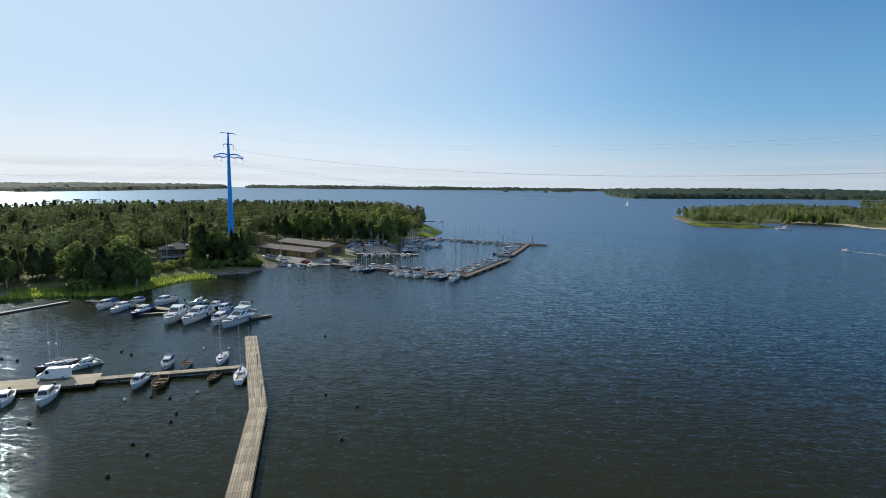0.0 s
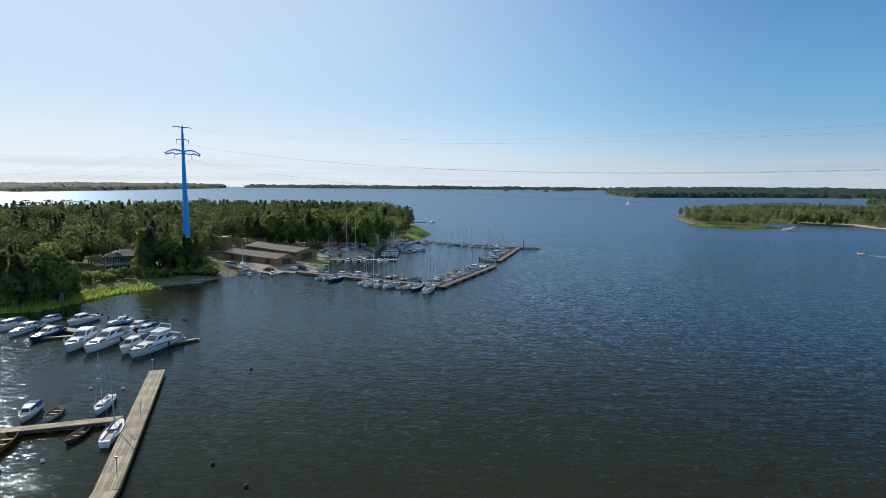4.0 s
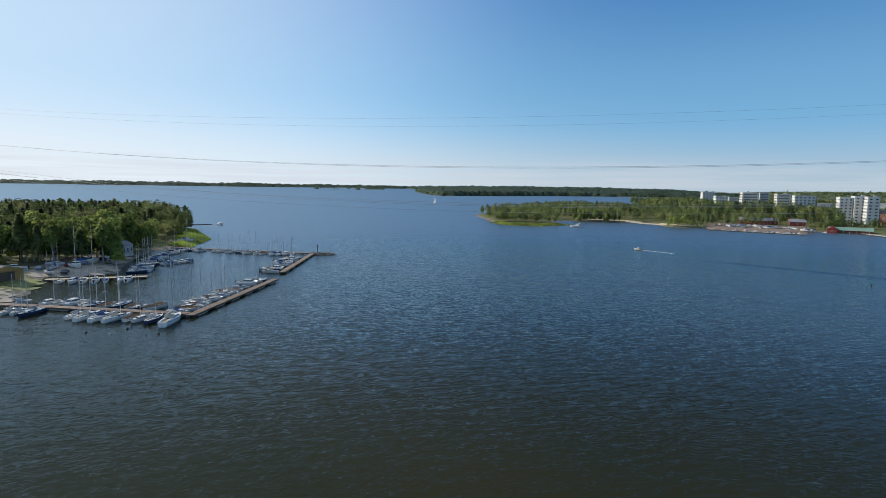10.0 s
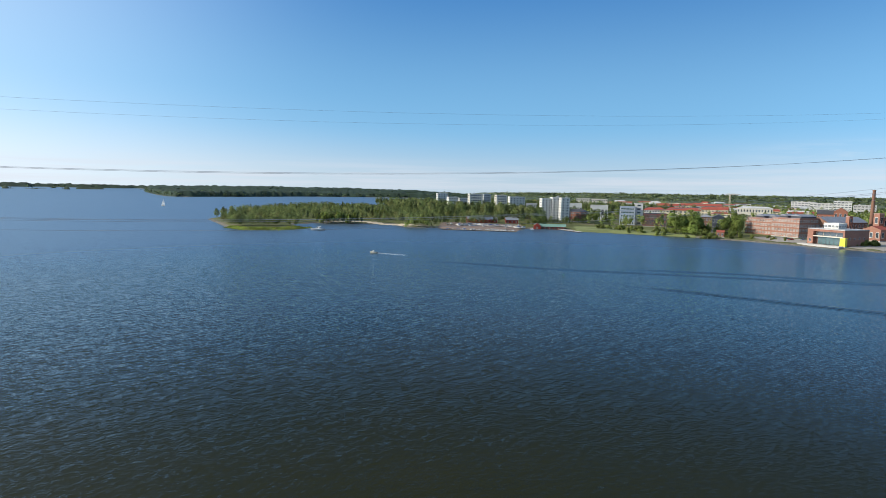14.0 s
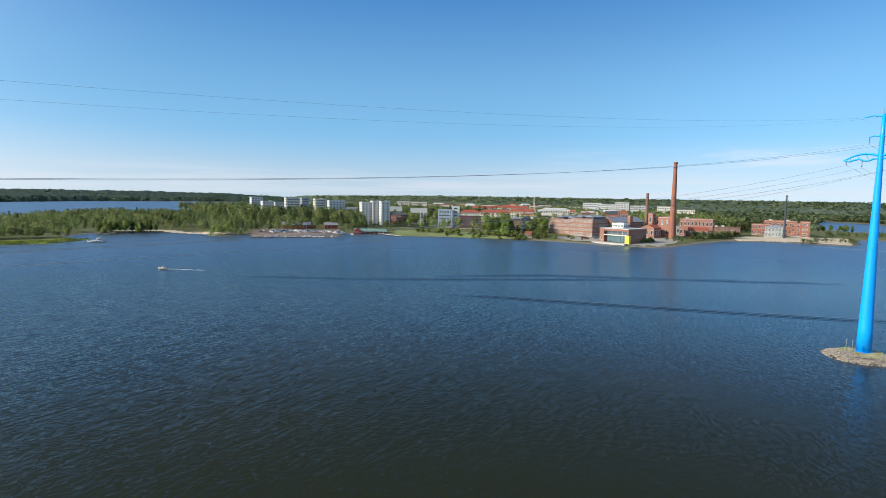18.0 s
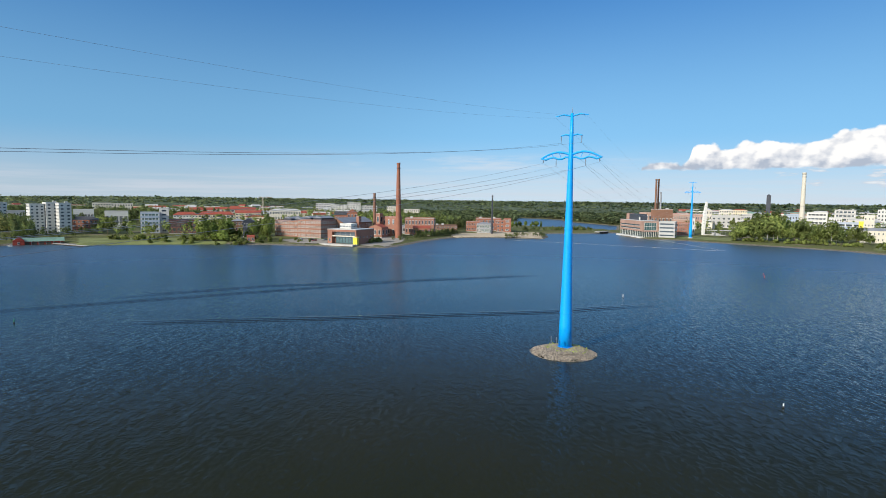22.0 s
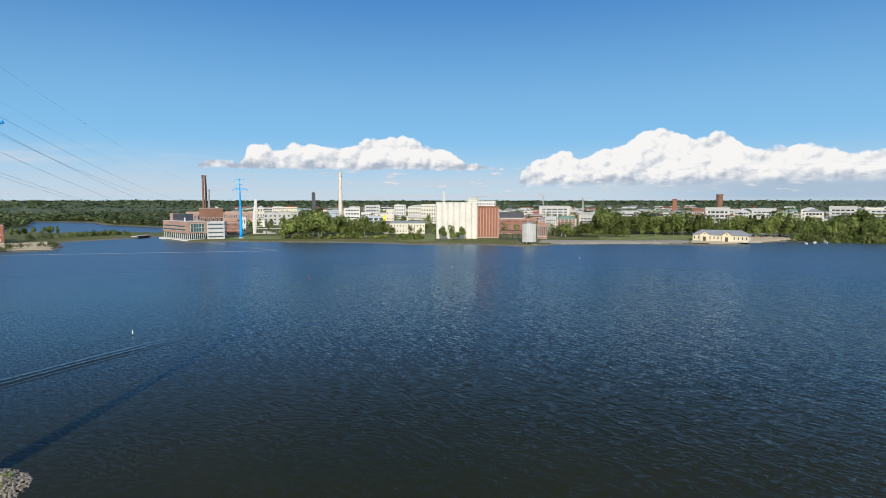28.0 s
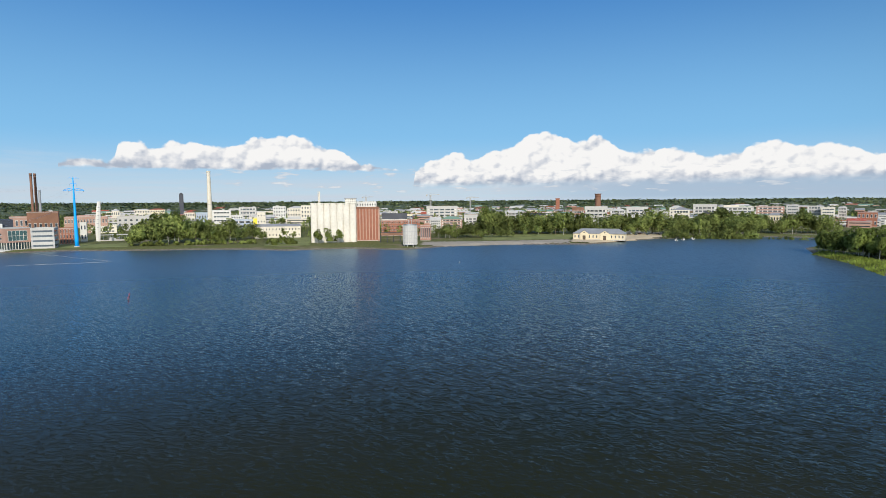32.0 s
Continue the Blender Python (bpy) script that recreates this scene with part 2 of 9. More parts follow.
def water_material():
    m = bpy.data.materials.new("water")
    m.use_nodes = True
    t = m.node_tree
    where = node(t, "ShaderNodeTexCoord").outputs["Object"]
    n0 = node(t, "ShaderNodeTexNoise", Scale=0.012, Detail=3.0)
    t.links.new(where, n0.inputs["Vector"])
    base = blend(t, ramp(t, n0.outputs["Fac"], 0.35, 0.65), (0.019, 0.021, 0.0075), (0.025, 0.024, 0.0075))
    # wind ripples: slopes across long crests, at several wave lengths
    total = node(t, "ShaderNodeNewGeometry").outputs["Normal"]
    # smoother in the lee of the near jetties
    lee = node(t, "ShaderNodeVectorMath", operation="DISTANCE")
    t.links.new(where, lee.inputs[0])
    lee.inputs[1].default_value = (-85.0, 85.0, 0.0)
    wind = ramp(t, lee.outputs["Value"], 45.0, 150.0, 0.8, 1.0)
    for scale, long, turn, amount in ((0.30, 3.6, 10, 0.08), (0.75, 4.2, 10, 0.17), (1.15, 3.6, 14, 0.24), (1.6, 3.2, 44, 0.27), (2.4, 2.8, -12, 0.33), (3.2, 2.4, 32, 0.34), (6.5, 2.0, 5, 0.30)):
        mp = node(t, "ShaderNodeMapping", vector_type="TEXTURE")
        mp.inputs["Rotation"].default_value = (0, 0, radians(turn))
        mp.inputs["Scale"].default_value = (long, 1.0, 1.0)
        t.links.new(where, mp.inputs[0])
        n = node(t, "ShaderNodeTexNoise", Scale=scale, Detail=2.0, Roughness=0.5, Distortion=0.25)
        t.links.new(mp.outputs[0], n.inputs["Vector"])
        slope = maths(t, "MULTIPLY", maths(t, "MULTIPLY", maths(t, "SUBTRACT", n.outputs["Fac"], 0.5), amount), wind)
        way = node(t, "ShaderNodeVectorMath", operation="SCALE")
        way.inputs[0].default_value = (-math.sin(radians(turn)), math.cos(radians(turn)), 0.0)
        t.links.new(slope, way.inputs["Scale"])
        add = node(t, "ShaderNodeVectorMath", operation="ADD")
        t.links.new(total, add.inputs[0])
        t.links.new(way.outputs[0], add.inputs[1])
        total = add.outputs[0]
    n = node(t, "ShaderNodeTexNoise", Scale=7.0, Detail=3.0, Roughness=0.6)
    t.links.new(where, n.inputs["Vector"])
    off = node(t, "ShaderNodeVectorMath", operation="SUBTRACT")
    t.links.new(n.outputs["Color"], off.inputs[0])
    off.inputs[1].default_value = (0.5, 0.5, 0.5)
    sc = node(t, "ShaderNodeVectorMath", operation="SCALE", Scale=0.42)
    t.links.new(off.outputs[0], sc.inputs[0])
    add = node(t, "ShaderNodeVectorMath", operation="ADD")
    t.links.new(total, add.inputs[0])
    t.links.new(sc.outputs[0], add.inputs[1])
    unit = node(t, "ShaderNodeVectorMath", operation="NORMALIZE")
    t.links.new(add.outputs[0], unit.inputs[0])
    t.nodes.remove(t.nodes["Principled BSDF"])
    deep, gloss, mix = node(t, "ShaderNodeBsdfDiffuse"), node(t, "ShaderNodeBsdfGlossy", Color=(0.66, 0.84, 1.0, 1), Roughness=0.09), node(t, "ShaderNodeMixShader")
    t.links.new(base, deep.inputs["Color"])
    t.links.new(unit.outputs[0], gloss.inputs["Normal"])
    # roughness grows away from the camera path's middle, standing for unresolved far ripples
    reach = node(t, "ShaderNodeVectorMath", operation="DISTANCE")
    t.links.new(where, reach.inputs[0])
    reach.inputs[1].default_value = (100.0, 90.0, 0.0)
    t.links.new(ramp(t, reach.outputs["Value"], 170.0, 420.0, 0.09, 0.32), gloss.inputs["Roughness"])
    fres = node(t, "ShaderNodeFresnel", IOR=1.33)
    t.links.new(unit.outputs[0], fres.inputs["Normal"])
    t.links.new(maths(t, "MINIMUM", maths(t, "MULTIPLY", fres.outputs[0], ramp(t, fres.outputs[0], 0.03, 0.30, 0.36, 0.88)), 0.47), mix.inputs["Fac"])
    t.links.new(deep.outputs[0], mix.inputs[1])
    t.links.new(gloss.outputs[0], mix.inputs[2])
    t.links.new(mix.outputs[0], t.nodes["Material Output"].inputs[0])
    return m


def ground_material():
    m = bpy.data.materials.new("ground")
    m.use_nodes = True
    t = m.node_tree
    p = t.nodes["Principled BSDF"]
    p.inputs["Roughness"].default_value = 0.95
    p.inputs["Specular IOR Level"].default_value = 0.15
    where = node(t, "ShaderNodeTexCoord").outputs["Object"]
    n1 = node(t, "ShaderNodeTexNoise", Scale=0.9, Detail=5.0)
    n2 = node(t, "ShaderNodeTexNoise", Scale=0.03, Detail=4.0)
    for n in (n1, n2):
        t.links.new(where, n.inputs["Vector"])
    split = node(t, "ShaderNodeSeparateXYZ")
    t.links.new(where, split.inputs[0])
    grass = blend(t, ramp(t, n1.outputs["Fac"], 0.35, 0.65), (0.085, 0.10, 0.032), (0.155, 0.155, 0.06))
    grass = blend(t, ramp(t, n2.outputs["Fac"], 0.55, 0.68), grass, (0.20, 0.17, 0.11))
    stone = blend(t, ramp(t, n1.outputs["Fac"], 0.4, 0.6), (0.10, 0.088, 0.07), (0.25, 0.225, 0.18))
    edge = maths(t, "ADD", split.outputs[2], maths(t, "MULTIPLY", n1.outputs["Fac"], 0.5))
    col = blend(t, ramp(t, edge, 0.95, 1.25), stone, grass)
    t.links.new(col, p.inputs["Base Color"])
    b = node(t, "ShaderNodeBump", Strength=0.5, Distance=0.15)
    t.links.new(n1.outputs["Fac"], b.inputs["Height"])
    t.links.new(b.outputs[0], p.inputs["Normal"])
    return m


def leaf_material(name, a, b, per_object=0.18):
    m = bpy.data.materials.new(name)
    m.use_nodes = True
    t = m.node_tree
    p = t.nodes["Principled BSDF"]
    p.inputs["Roughness"].default_value = 0.85
    p.inputs["Specular IOR Level"].default_value = 0.06
    isl = node(t, "ShaderNodeNewGeometry").outputs["Random Per Island"]
    where = node(t, "ShaderNodeTexCoord").outputs["Object"]
    n = node(t, "ShaderNodeTexNoise", Scale=0.06, Detail=2.0)
    t.links.new(where, n.inputs["Vector"])
    col = blend(t, isl, a, b)
    info = node(t, "ShaderNodeObjectInfo").outputs["Random"]
    k = maths(t, "MULTIPLY", ramp(t, info, 0, 1, 1 - per_object, 1 + per_object), ramp(t, n.outputs["Fac"], 0.3, 0.7, 0.6, 1.4))
    s = node(t, "ShaderNodeVectorMath", operation="SCALE")
    t.links.new(col, s.inputs[0])
    t.links.new(k, s.inputs["Scale"])
    t.links.new(s.outputs[0], p.inputs["Base Color"])
    tr = node(t, "ShaderNodeBsdfTranslucent")
    thin = node(t, "ShaderNodeVectorMath", operation="SCALE", Scale=0.95)
    t.links.new(s.outputs[0], thin.inputs[0])
    t.links.new(thin.outputs[0], tr.inputs[0])
    mix = node(t, "ShaderNodeAddShader")
    t.links.new(p.outputs[0], mix.inputs[0])
    t.links.new(tr.outputs[0], mix.inputs[1])
    t.links.new(mix.outputs[0], t.nodes["Material Output"].inputs[0])
    return m


def glass_material(name, colour, rough=0.06):
    m = mat(name, colour, rough=rough, vary=0.3, fine=0.7, coarse=0.2, per_object=0.45, spec=0.9)
    return m


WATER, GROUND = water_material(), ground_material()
# far shore canopy, darkened in its colour for forest standing against the sun
BACKLIT_CANOPY = mat("far_shore_canopy", (0.032, 0.050, 0.032), 0.9, vary=0.4, fine=0.09, coarse=0.012, spec=0.1)
# far inland forest: front light and haze are put into its greyed greens
HAZED_CANOPY = mat("forest_canopy", (0.096, 0.118, 0.072), 0.9, vary=0.45, fine=0.09, coarse=0.012, spec=0.1)
BIRCH = leaf_material("birch_leaves", (0.088, 0.118, 0.030), (0.170, 0.200, 0.055))
PINE = leaf_material("pine_needles", (0.062, 0.083, 0.034), (0.116, 0.136, 0.052))
SHRUB = leaf_material("shrub_leaves", (0.095, 0.120, 0.032), (0.170, 0.190, 0.058))
WOODS = leaf_material("far_woods", (0.054, 0.072, 0.027), (0.104, 0.124, 0.044))
DARK_WOODS = leaf_material("dark_far_woods", (0.040, 0.056, 0.027), (0.080, 0.096, 0.040))
OLIVE_WOODS = leaf_material("olive_far_woods", (0.090, 0.097, 0.036), (0.145, 0.147, 0.060))
PARK_LEAVES = leaf_material("park_leaves", (0.074, 0.097, 0.030), (0.158, 0.180, 0.056))
# inland leaves, greyed with the same haze in their colour
HAZED_LAND_WOODS = leaf_material("inland_woods", (0.094, 0.120, 0.054), (0.172, 0.200, 0.088))
# far shore leaves: the shade of their backlit side is in the colour
BACKLIT_PINES = leaf_material("far_pines", (0.030, 0.048, 0.028), (0.060, 0.084, 0.044))
REED = leaf_material("reeds", (0.115, 0.150, 0.028), (0.195, 0.230, 0.048))
BARK = mat("bark", (0.13, 0.09, 0.065), 0.9, fine=5.0, bump=0.03)
BIRCH_BARK = mat("birch_bark", (0.42, 0.40, 0.36), 0.8, fine=4.0, vary=0.5, bump=0.02)
BLUE = mat("blue_paint", (0.0, 0.36, 0.92), 0.38, vary=0.07, fine=1.2, coarse=0.12, spec=0.5)
STEEL = mat("galvanised_steel", (0.42, 0.43, 0.44), 0.45, 0.8, vary=0.15)
WIRE = mat("conductor", (0.42, 0.43, 0.45), 0.45, 0.7, vary=0.1)
CERAMIC = mat("insulator", (0.30, 0.30, 0.32), 0.3, vary=0.1)
CONCRETE = mat("concrete", (0.46, 0.44, 0.40), 0.85, vary=0.22, fine=1.5, coarse=0.2, bump=0.01)
RUBBLE = mat("grey_rubble", (0.31, 0.26, 0.205), 0.9, vary=0.3, fine=2.0, per_object=0.35, per_island=0.35, bump=0.04)
TIMBER = mat("weathered_timber", (0.36, 0.295, 0.20), 0.85, vary=0.3, fine=2.5, coarse=0.3, per_object=0.22, per_island=0.2, bump=0.01)
DARK_TIMBER = mat("dark_timber", (0.10, 0.075, 0.055), 0.9, vary=0.3)
OCHRE = mat("ochre_boards", (0.36, 0.22, 0.085), 0.85, vary=0.2, fine=2.0, stretch=(1, 1, 0.2))
PIER = mat("pier_boards", (0.22, 0.155, 0.115), 0.85, vary=0.3, fine=2.0, coarse=0.3, per_object=0.2)
FELT = mat("roofing_felt", (0.135, 0.115, 0.10), 0.9, vary=0.22, fine=0.8)
GELCOAT = mat("white_gelcoat", (0.78, 0.77, 0.73), 0.3, vary=0.06, fine=1.0, per_object=0.08)
NAVY = mat("navy_gelcoat", (0.03, 0.05, 0.11), 0.25, vary=0.1)
TEAK = mat("teak_deck", (0.33, 0.22, 0.12), 0.7, vary=0.25, fine=3.0, stretch=(1, 6, 1))
CANVAS = mat("blue_canvas", (0.05, 0.09, 0.22), 0.9, vary=0.2)
GREY_CANVAS = mat("grey_canvas", (0.36, 0.36, 0.37), 0.9, vary=0.2, per_object=0.3)
CREAM_CANVAS = mat("cream_canvas", (0.50, 0.46, 0.38), 0.9, vary=0.2)
SCREEN = mat("tinted_screen", (0.02, 0.026, 0.032), 0.08, vary=0.2, spec=0.8)
ALU = mat("anodised_mast", (0.62, 0.62, 0.62), 0.35, 0.7, vary=0.08)
RUBBER = mat("rubber", (0.02, 0.02, 0.022), 0.7, vary=0.2)
VARNISH = mat("varnished_wood", (0.20, 0.085, 0.03), 0.35, vary=0.25)
BRICK = mat("red_brick", (0.33, 0.135, 0.085), 0.85, vary=0.22, fine=2.2, coarse=0.1, bump=0.01, dirt=(0.25, 0.10, 0.065))
MILL_BRICK = mat("mill_brick", (0.34, 0.165, 0.115), 0.85, vary=0.2, fine=2.2, coarse=0.1, dirt=(0.27, 0.13, 0.09))
PALE_BRICK = mat("pale_red_brick", (0.40, 0.25, 0.195), 0.85, vary=0.18, fine=2.0, coarse=0.1)
BROWN_BRICK = mat("brown_brick", (0.22, 0.115, 0.075), 0.85, vary=0.2, fine=2.0)
SILO_CREAM = mat("pale_silo_concrete", (0.66, 0.625, 0.55), 0.85, vary=0.1, fine=0.5, coarse=0.08)
CREAM = mat("cream_plaster", (0.64, 0.59, 0.49), 0.85, vary=0.09, fine=0.8, coarse=0.08)
WHITE = mat("white_plaster", (0.62, 0.61, 0.57), 0.8, vary=0.09, fine=0.7, coarse=0.07)
OFFWHITE = mat("grey_white_plaster", (0.47, 0.46, 0.44), 0.8, vary=0.1, fine=0.7, coarse=0.07)
YELLOW = mat("yellow_plaster", (0.66, 0.57, 0.40), 0.8, vary=0.09, fine=0.7)
BRIGHT_YELLOW = mat("yellow_panel", (0.80, 0.66, 0.05), 0.5, vary=0.06)
GREY_CLAD = mat("grey_cladding", (0.30, 0.31, 0.33), 0.5, vary=0.1, fine=0.5)
BLUE_CLAD = mat("blue_grey_cladding", (0.36, 0.42, 0.50), 0.35, vary=0.12, fine=0.4)
DARK_CLAD = mat("dark_cladding", (0.055, 0.06, 0.075), 0.4, vary=0.2, fine=0.4)
RED_ROOF = mat("red_roof", (0.33, 0.075, 0.045), 0.65, vary=0.16, fine=1.2)
GREY_ROOF = mat("grey_metal_roof", (0.25, 0.26, 0.28), 0.5, vary=0.14, fine=0.7)
GREEN_ROOF = mat("copper_green_roof", (0.17, 0.28, 0.22), 0.7, vary=0.15, fine=0.6)
DARK_ROOF = mat("dark_roof", (0.06, 0.06, 0.065), 0.75, vary=0.2, fine=0.6)
LIGHT_ROOF = mat("light_roof", (0.50, 0.49, 0.47), 0.75, vary=0.15, fine=0.4)
RED_BOARDS = mat("falu_red_boards", (0.34, 0.055, 0.035), 0.85, vary=0.18, fine=1.5, stretch=(1, 1, 0.2))
SAND = mat("sand", (0.52, 0.42, 0.29), 0.95, vary=0.16, fine=1.5, coarse=0.06, bump=0.02)
GRAVEL = mat("gravel", (0.33, 0.29, 0.24), 0.95, vary=0.22, fine=1.8, coarse=0.07, bump=0.03)
ASPHALT = mat("asphalt", (0.075, 0.073, 0.072), 0.9, vary=0.25, fine=1.0, coarse=0.05)
LAWN = mat("lawn", (0.18, 0.20, 0.065), 0.95, vary=0.28, fine=0.8, coarse=0.06, bump=0.05)
# factory panes: pale reflections are put into the glass's base colour
REFLECTION_PALE_GLASS = glass_material("pale_factory_glass", (0.20, 0.195, 0.185), 0.25)
GLASS = glass_material("window_glass", (0.06, 0.075, 0.09))
SILVER_GLASS = glass_material("curtain_glass", (0.05, 0.10, 0.10), 0.05)
FRAME = mat("window_frame_paint", (0.62, 0.60, 0.55), 0.5, vary=0.08)
RED_PAINT = mat("red_paint", (0.55, 0.05, 0.03), 0.45, vary=0.1)
GREEN_PAINT = mat("green_paint", (0.03, 0.30, 0.12), 0.45, vary=0.1)
FOAM = mat("foam", (0.75, 0.78, 0.80), 0.9, vary=0.2)
CAR_PAINTS = [mat("car_paint", c, 0.3, 0.2, vary=0.05) for c in ((0.62, 0.62, 0.62), (0.05, 0.06, 0.08), (0.30, 0.04, 0.03), (0.20, 0.24, 0.30))]

# ---- mesh helpers ----


class Shape:
    """Gathers faces for one mesh."""

    def __init__(self):
        self.v, self.f, self.m, self.mats = [], [], [], []

    def slot(self, material):
        if material not in self.mats:
            self.mats.append(material)
        return self.mats.index(material)

    def faces(self, verts, faces, material):
        base, k = len(self.v), self.slot(material)
        self.v += [tuple(v) for v in verts]
        self.f += [tuple(base + i for i in f) for f in faces]
        self.m += [k] * len(faces)
        return self

    def box(self, x0, y0, z0, x1, y1, z1, material, taper=0.0):
        a = taper
        vs = [(x0, y0, z0), (x1, y0, z0), (x1, y1, z0), (x0, y1, z0), (x0 + a, y0 + a, z1), (x1 - a, y0 + a, z1), (x1 - a, y1 - a, z1), (x0 + a, y1 - a, z1)]
        return self.faces(vs, [(3, 2, 1, 0), (4, 5, 6, 7), (0, 1, 5, 4), (1, 2, 6, 5), (2, 3, 7, 6), (3, 0, 4, 7)], material)

    def tube(self, points, radii, material, sides=8, cap=True):
        vs, fs = [], []
        pts = [Vector(p) for p in points]
        for i, p in enumerate(pts):
            d = (pts[min(i + 1, len(pts) - 1)] - pts[max(i - 1, 0)]).normalized()
            a = d.cross(Vector((0, 0, 1)) if abs(d.z) < 0.95 else Vector((1, 0, 0))).normalized()
            b = d.cross(a)
            r = radii[i] if isinstance(radii, (list, tuple)) else radii
            vs += [p + (a * math.cos(2 * math.pi * k / sides) + b * math.sin(2 * math.pi * k / sides)) * r for k in range(sides)]
        for i in range(len(pts) - 1):
            for k in range(sides):
                j = (k + 1) % sides
                fs.append((i * sides + k, i * sides + j, (i + 1) * sides + j, (i + 1) * sides + k))
        if cap:
            fs += [tuple(range(sides))[::-1], tuple((len(pts) - 1) * sides + k for k in range(sides))]
        return self.faces(vs, fs, material)

    def loft(self, rings, material, close=True, cap=True):
        n, vs, fs = len(rings[0]), [], []
        for r in rings:
            vs += list(r)
        for i in range(len(rings) - 1):
            for k in range(n if close else n - 1):
                j = (k + 1) % n
                fs.append((i * n + k, i * n + j, (i + 1) * n + j, (i + 1) * n + k))
        if cap and close:
            fs += [tuple(range(n))[::-1], tuple((len(rings) - 1) * n + k for k in range(n))]
        return self.faces(vs, fs, material)

    def dome(self, x, y, z, rx, ry, rz, material, rings=5, sides=10, jag=0.0, low=0.0):
        rows = []
        for i in range(rings + 1):
            a = low + (math.pi / 2 - low) * i / rings
            c, s = math.cos(a), math.sin(a)
            rows.append([(x + rx * max(c, 0.02) * math.cos(2 * math.pi * k / sides) * (1 + jag * random.uniform(-1, 1)),
                          y + ry * max(c, 0.02) * math.sin(2 * math.pi * k / sides) * (1 + jag * random.uniform(-1, 1)), z + rz * s * (1 + jag * random.uniform(-0.5, 0.5))) for k in range(sides)])
        return self.loft(rows, material)

    def mesh(self, name, smooth=False):
        me = bpy.data.meshes.new(name)
        me.from_pydata(self.v, [], self.f)
        for m in self.mats:
            me.materials.append(m)
        me.polygons.foreach_set("material_index", self.m)
        if smooth:
            me.polygons.foreach_set("use_smooth", [True] * len(self.f))
        me.update()
        return me


def part(name, shape, parent=None, label="", m=None, smooth=False):
    """One mesh object, under its thing."""
    ob = new(name, shape.mesh(name, smooth) if isinstance(shape, Shape) else shape)
    ob.parent = parent
    if m is not None:
        ob.matrix_basis = m
    return tagged(ob, label)


def thing(name, label, category, m=None, group="", kind=""):
    ob = new(name)
    if m is not None:
        ob.matrix_basis = m
    return tagged(ob, label, category, group, kind)


def quick_mesh(name, verts, faces, materials, index=None, smooth=False):
    """A large mesh from arrays; all faces have the same number of corners."""
    me = bpy.data.meshes.new(name)
    n, k = faces.shape
    me.vertices.add(len(verts))
    me.vertices.foreach_set("co", verts.astype(np.float32).ravel())
    me.loops.add(n * k)
    me.loops.foreach_set("vertex_index", faces.astype(np.int32).ravel())
    me.polygons.add(n)
    me.polygons.foreach_set("loop_start", np.arange(0, n * k, k, dtype=np.int32))
    for m in materials:
        me.materials.append(m)
    if index is not None:
        me.polygons.foreach_set("material_index", index.astype(np.int32))
    me.polygons.foreach_set("use_smooth", np.full(n, smooth))
    me.update(calc_edges=True)
    me.validate()
    return me


# ---- outlines of land and lake ----
LANDS = []
LANDS.append([(-168, 108), (-154, 121), (-143, 127), (-144, 138), (-146, 152), (-140, 162), (-132, 174), (-132, 185), (-128, 193), (-136, 193), (-131, 199), (-122, 209), (-110, 210), (-109, 220), (-120, 238), (-126, 251), (-114, 253), (-106, 260), (-117, 287), (-124, 311), (-127, 339), (-118, 347), (-127, 392), (-164, 461), (-188, 495), (-217, 553), (-290, 628), (-390, 640), (-470, 540), (-515, 420), (-560, 335), (-720, 300), (-900, 100), (-700, -100), (-500, 0)])
LANDS.append([(59, 737), (68, 589), (79, 560), (103, 549), (131, 568), (132, 628), (157, 642), (200, 622), (224, 625), (234, 618), (228, 575), (232, 557), (256, 558), (260, 539), (304, 503), (324, 515), (356, 533), (357, 518), (371, 514), (366, 481), (397, 471), (408, 437), (428, 400), (437, 357), (444, 318), (448, 290), (450, 271), (487, 269), (533, 271), (585, 266), (587, 262), (615, 229), (616, 178), (656, 177), (717, 192), (730, 170)] + [(745, 145), (777, 114), (719, 106), (669, 82), (668, 50), (635, 5), (614, -36), (590, -69), (556, -96), (542, -143), (505, -168), (510, -215), (495, -264), (466, -299), (450, -321), (453, -374), (456, -439), (441, -491), (443, -487), (386, -540), (366, -538), (360, -600), (330, -720), (385, -868), (293, -4806), (1192, -4687), (2055, -4403), (2850, -3966), (3550, -3389), (4133, -2693), (4577, -1902), (4867, -1042), (4994, -143), (4954, 763), (4746, 1647), (4379, 2477)] + [(3866, 3225), (3223, 3866), (2473, 4377), (1424, 2990), (903, 1866), (560, 1400), (330, 1230), (157, 1000)])
LANDS.append([(324, -416), (293, -356), (265, -326), (231, -274), (200, -210), (120, -330), (180, -560), (322, -491), (326, -448)])
LANDS.append([(3, 2387), (32, 2246), (100, 2280), (181, 2418), (266, 2464), (361, 2580), (467, 2704), (614, 2864), (801, 2903), (968, 2932), (1112, 2871), (1324, 2839), (1555, 2827), (1900, 3207), (1984, 3954), (1673, 4412), (916, 4718), (265, 4827), (-149, 4843), (-119, 3683)])
LANDS.append([(-2571, 1663), (-2384, 1642), (-2435, 1767), (-2460, 1895), (-2535, 2075), (-2527, 2202), (-2616, 2451), (-2680, 2756), (-2730, 3125), (-2757, 3376), (-3042, 3705), (-3500, 3111), (-3757, 2407)])
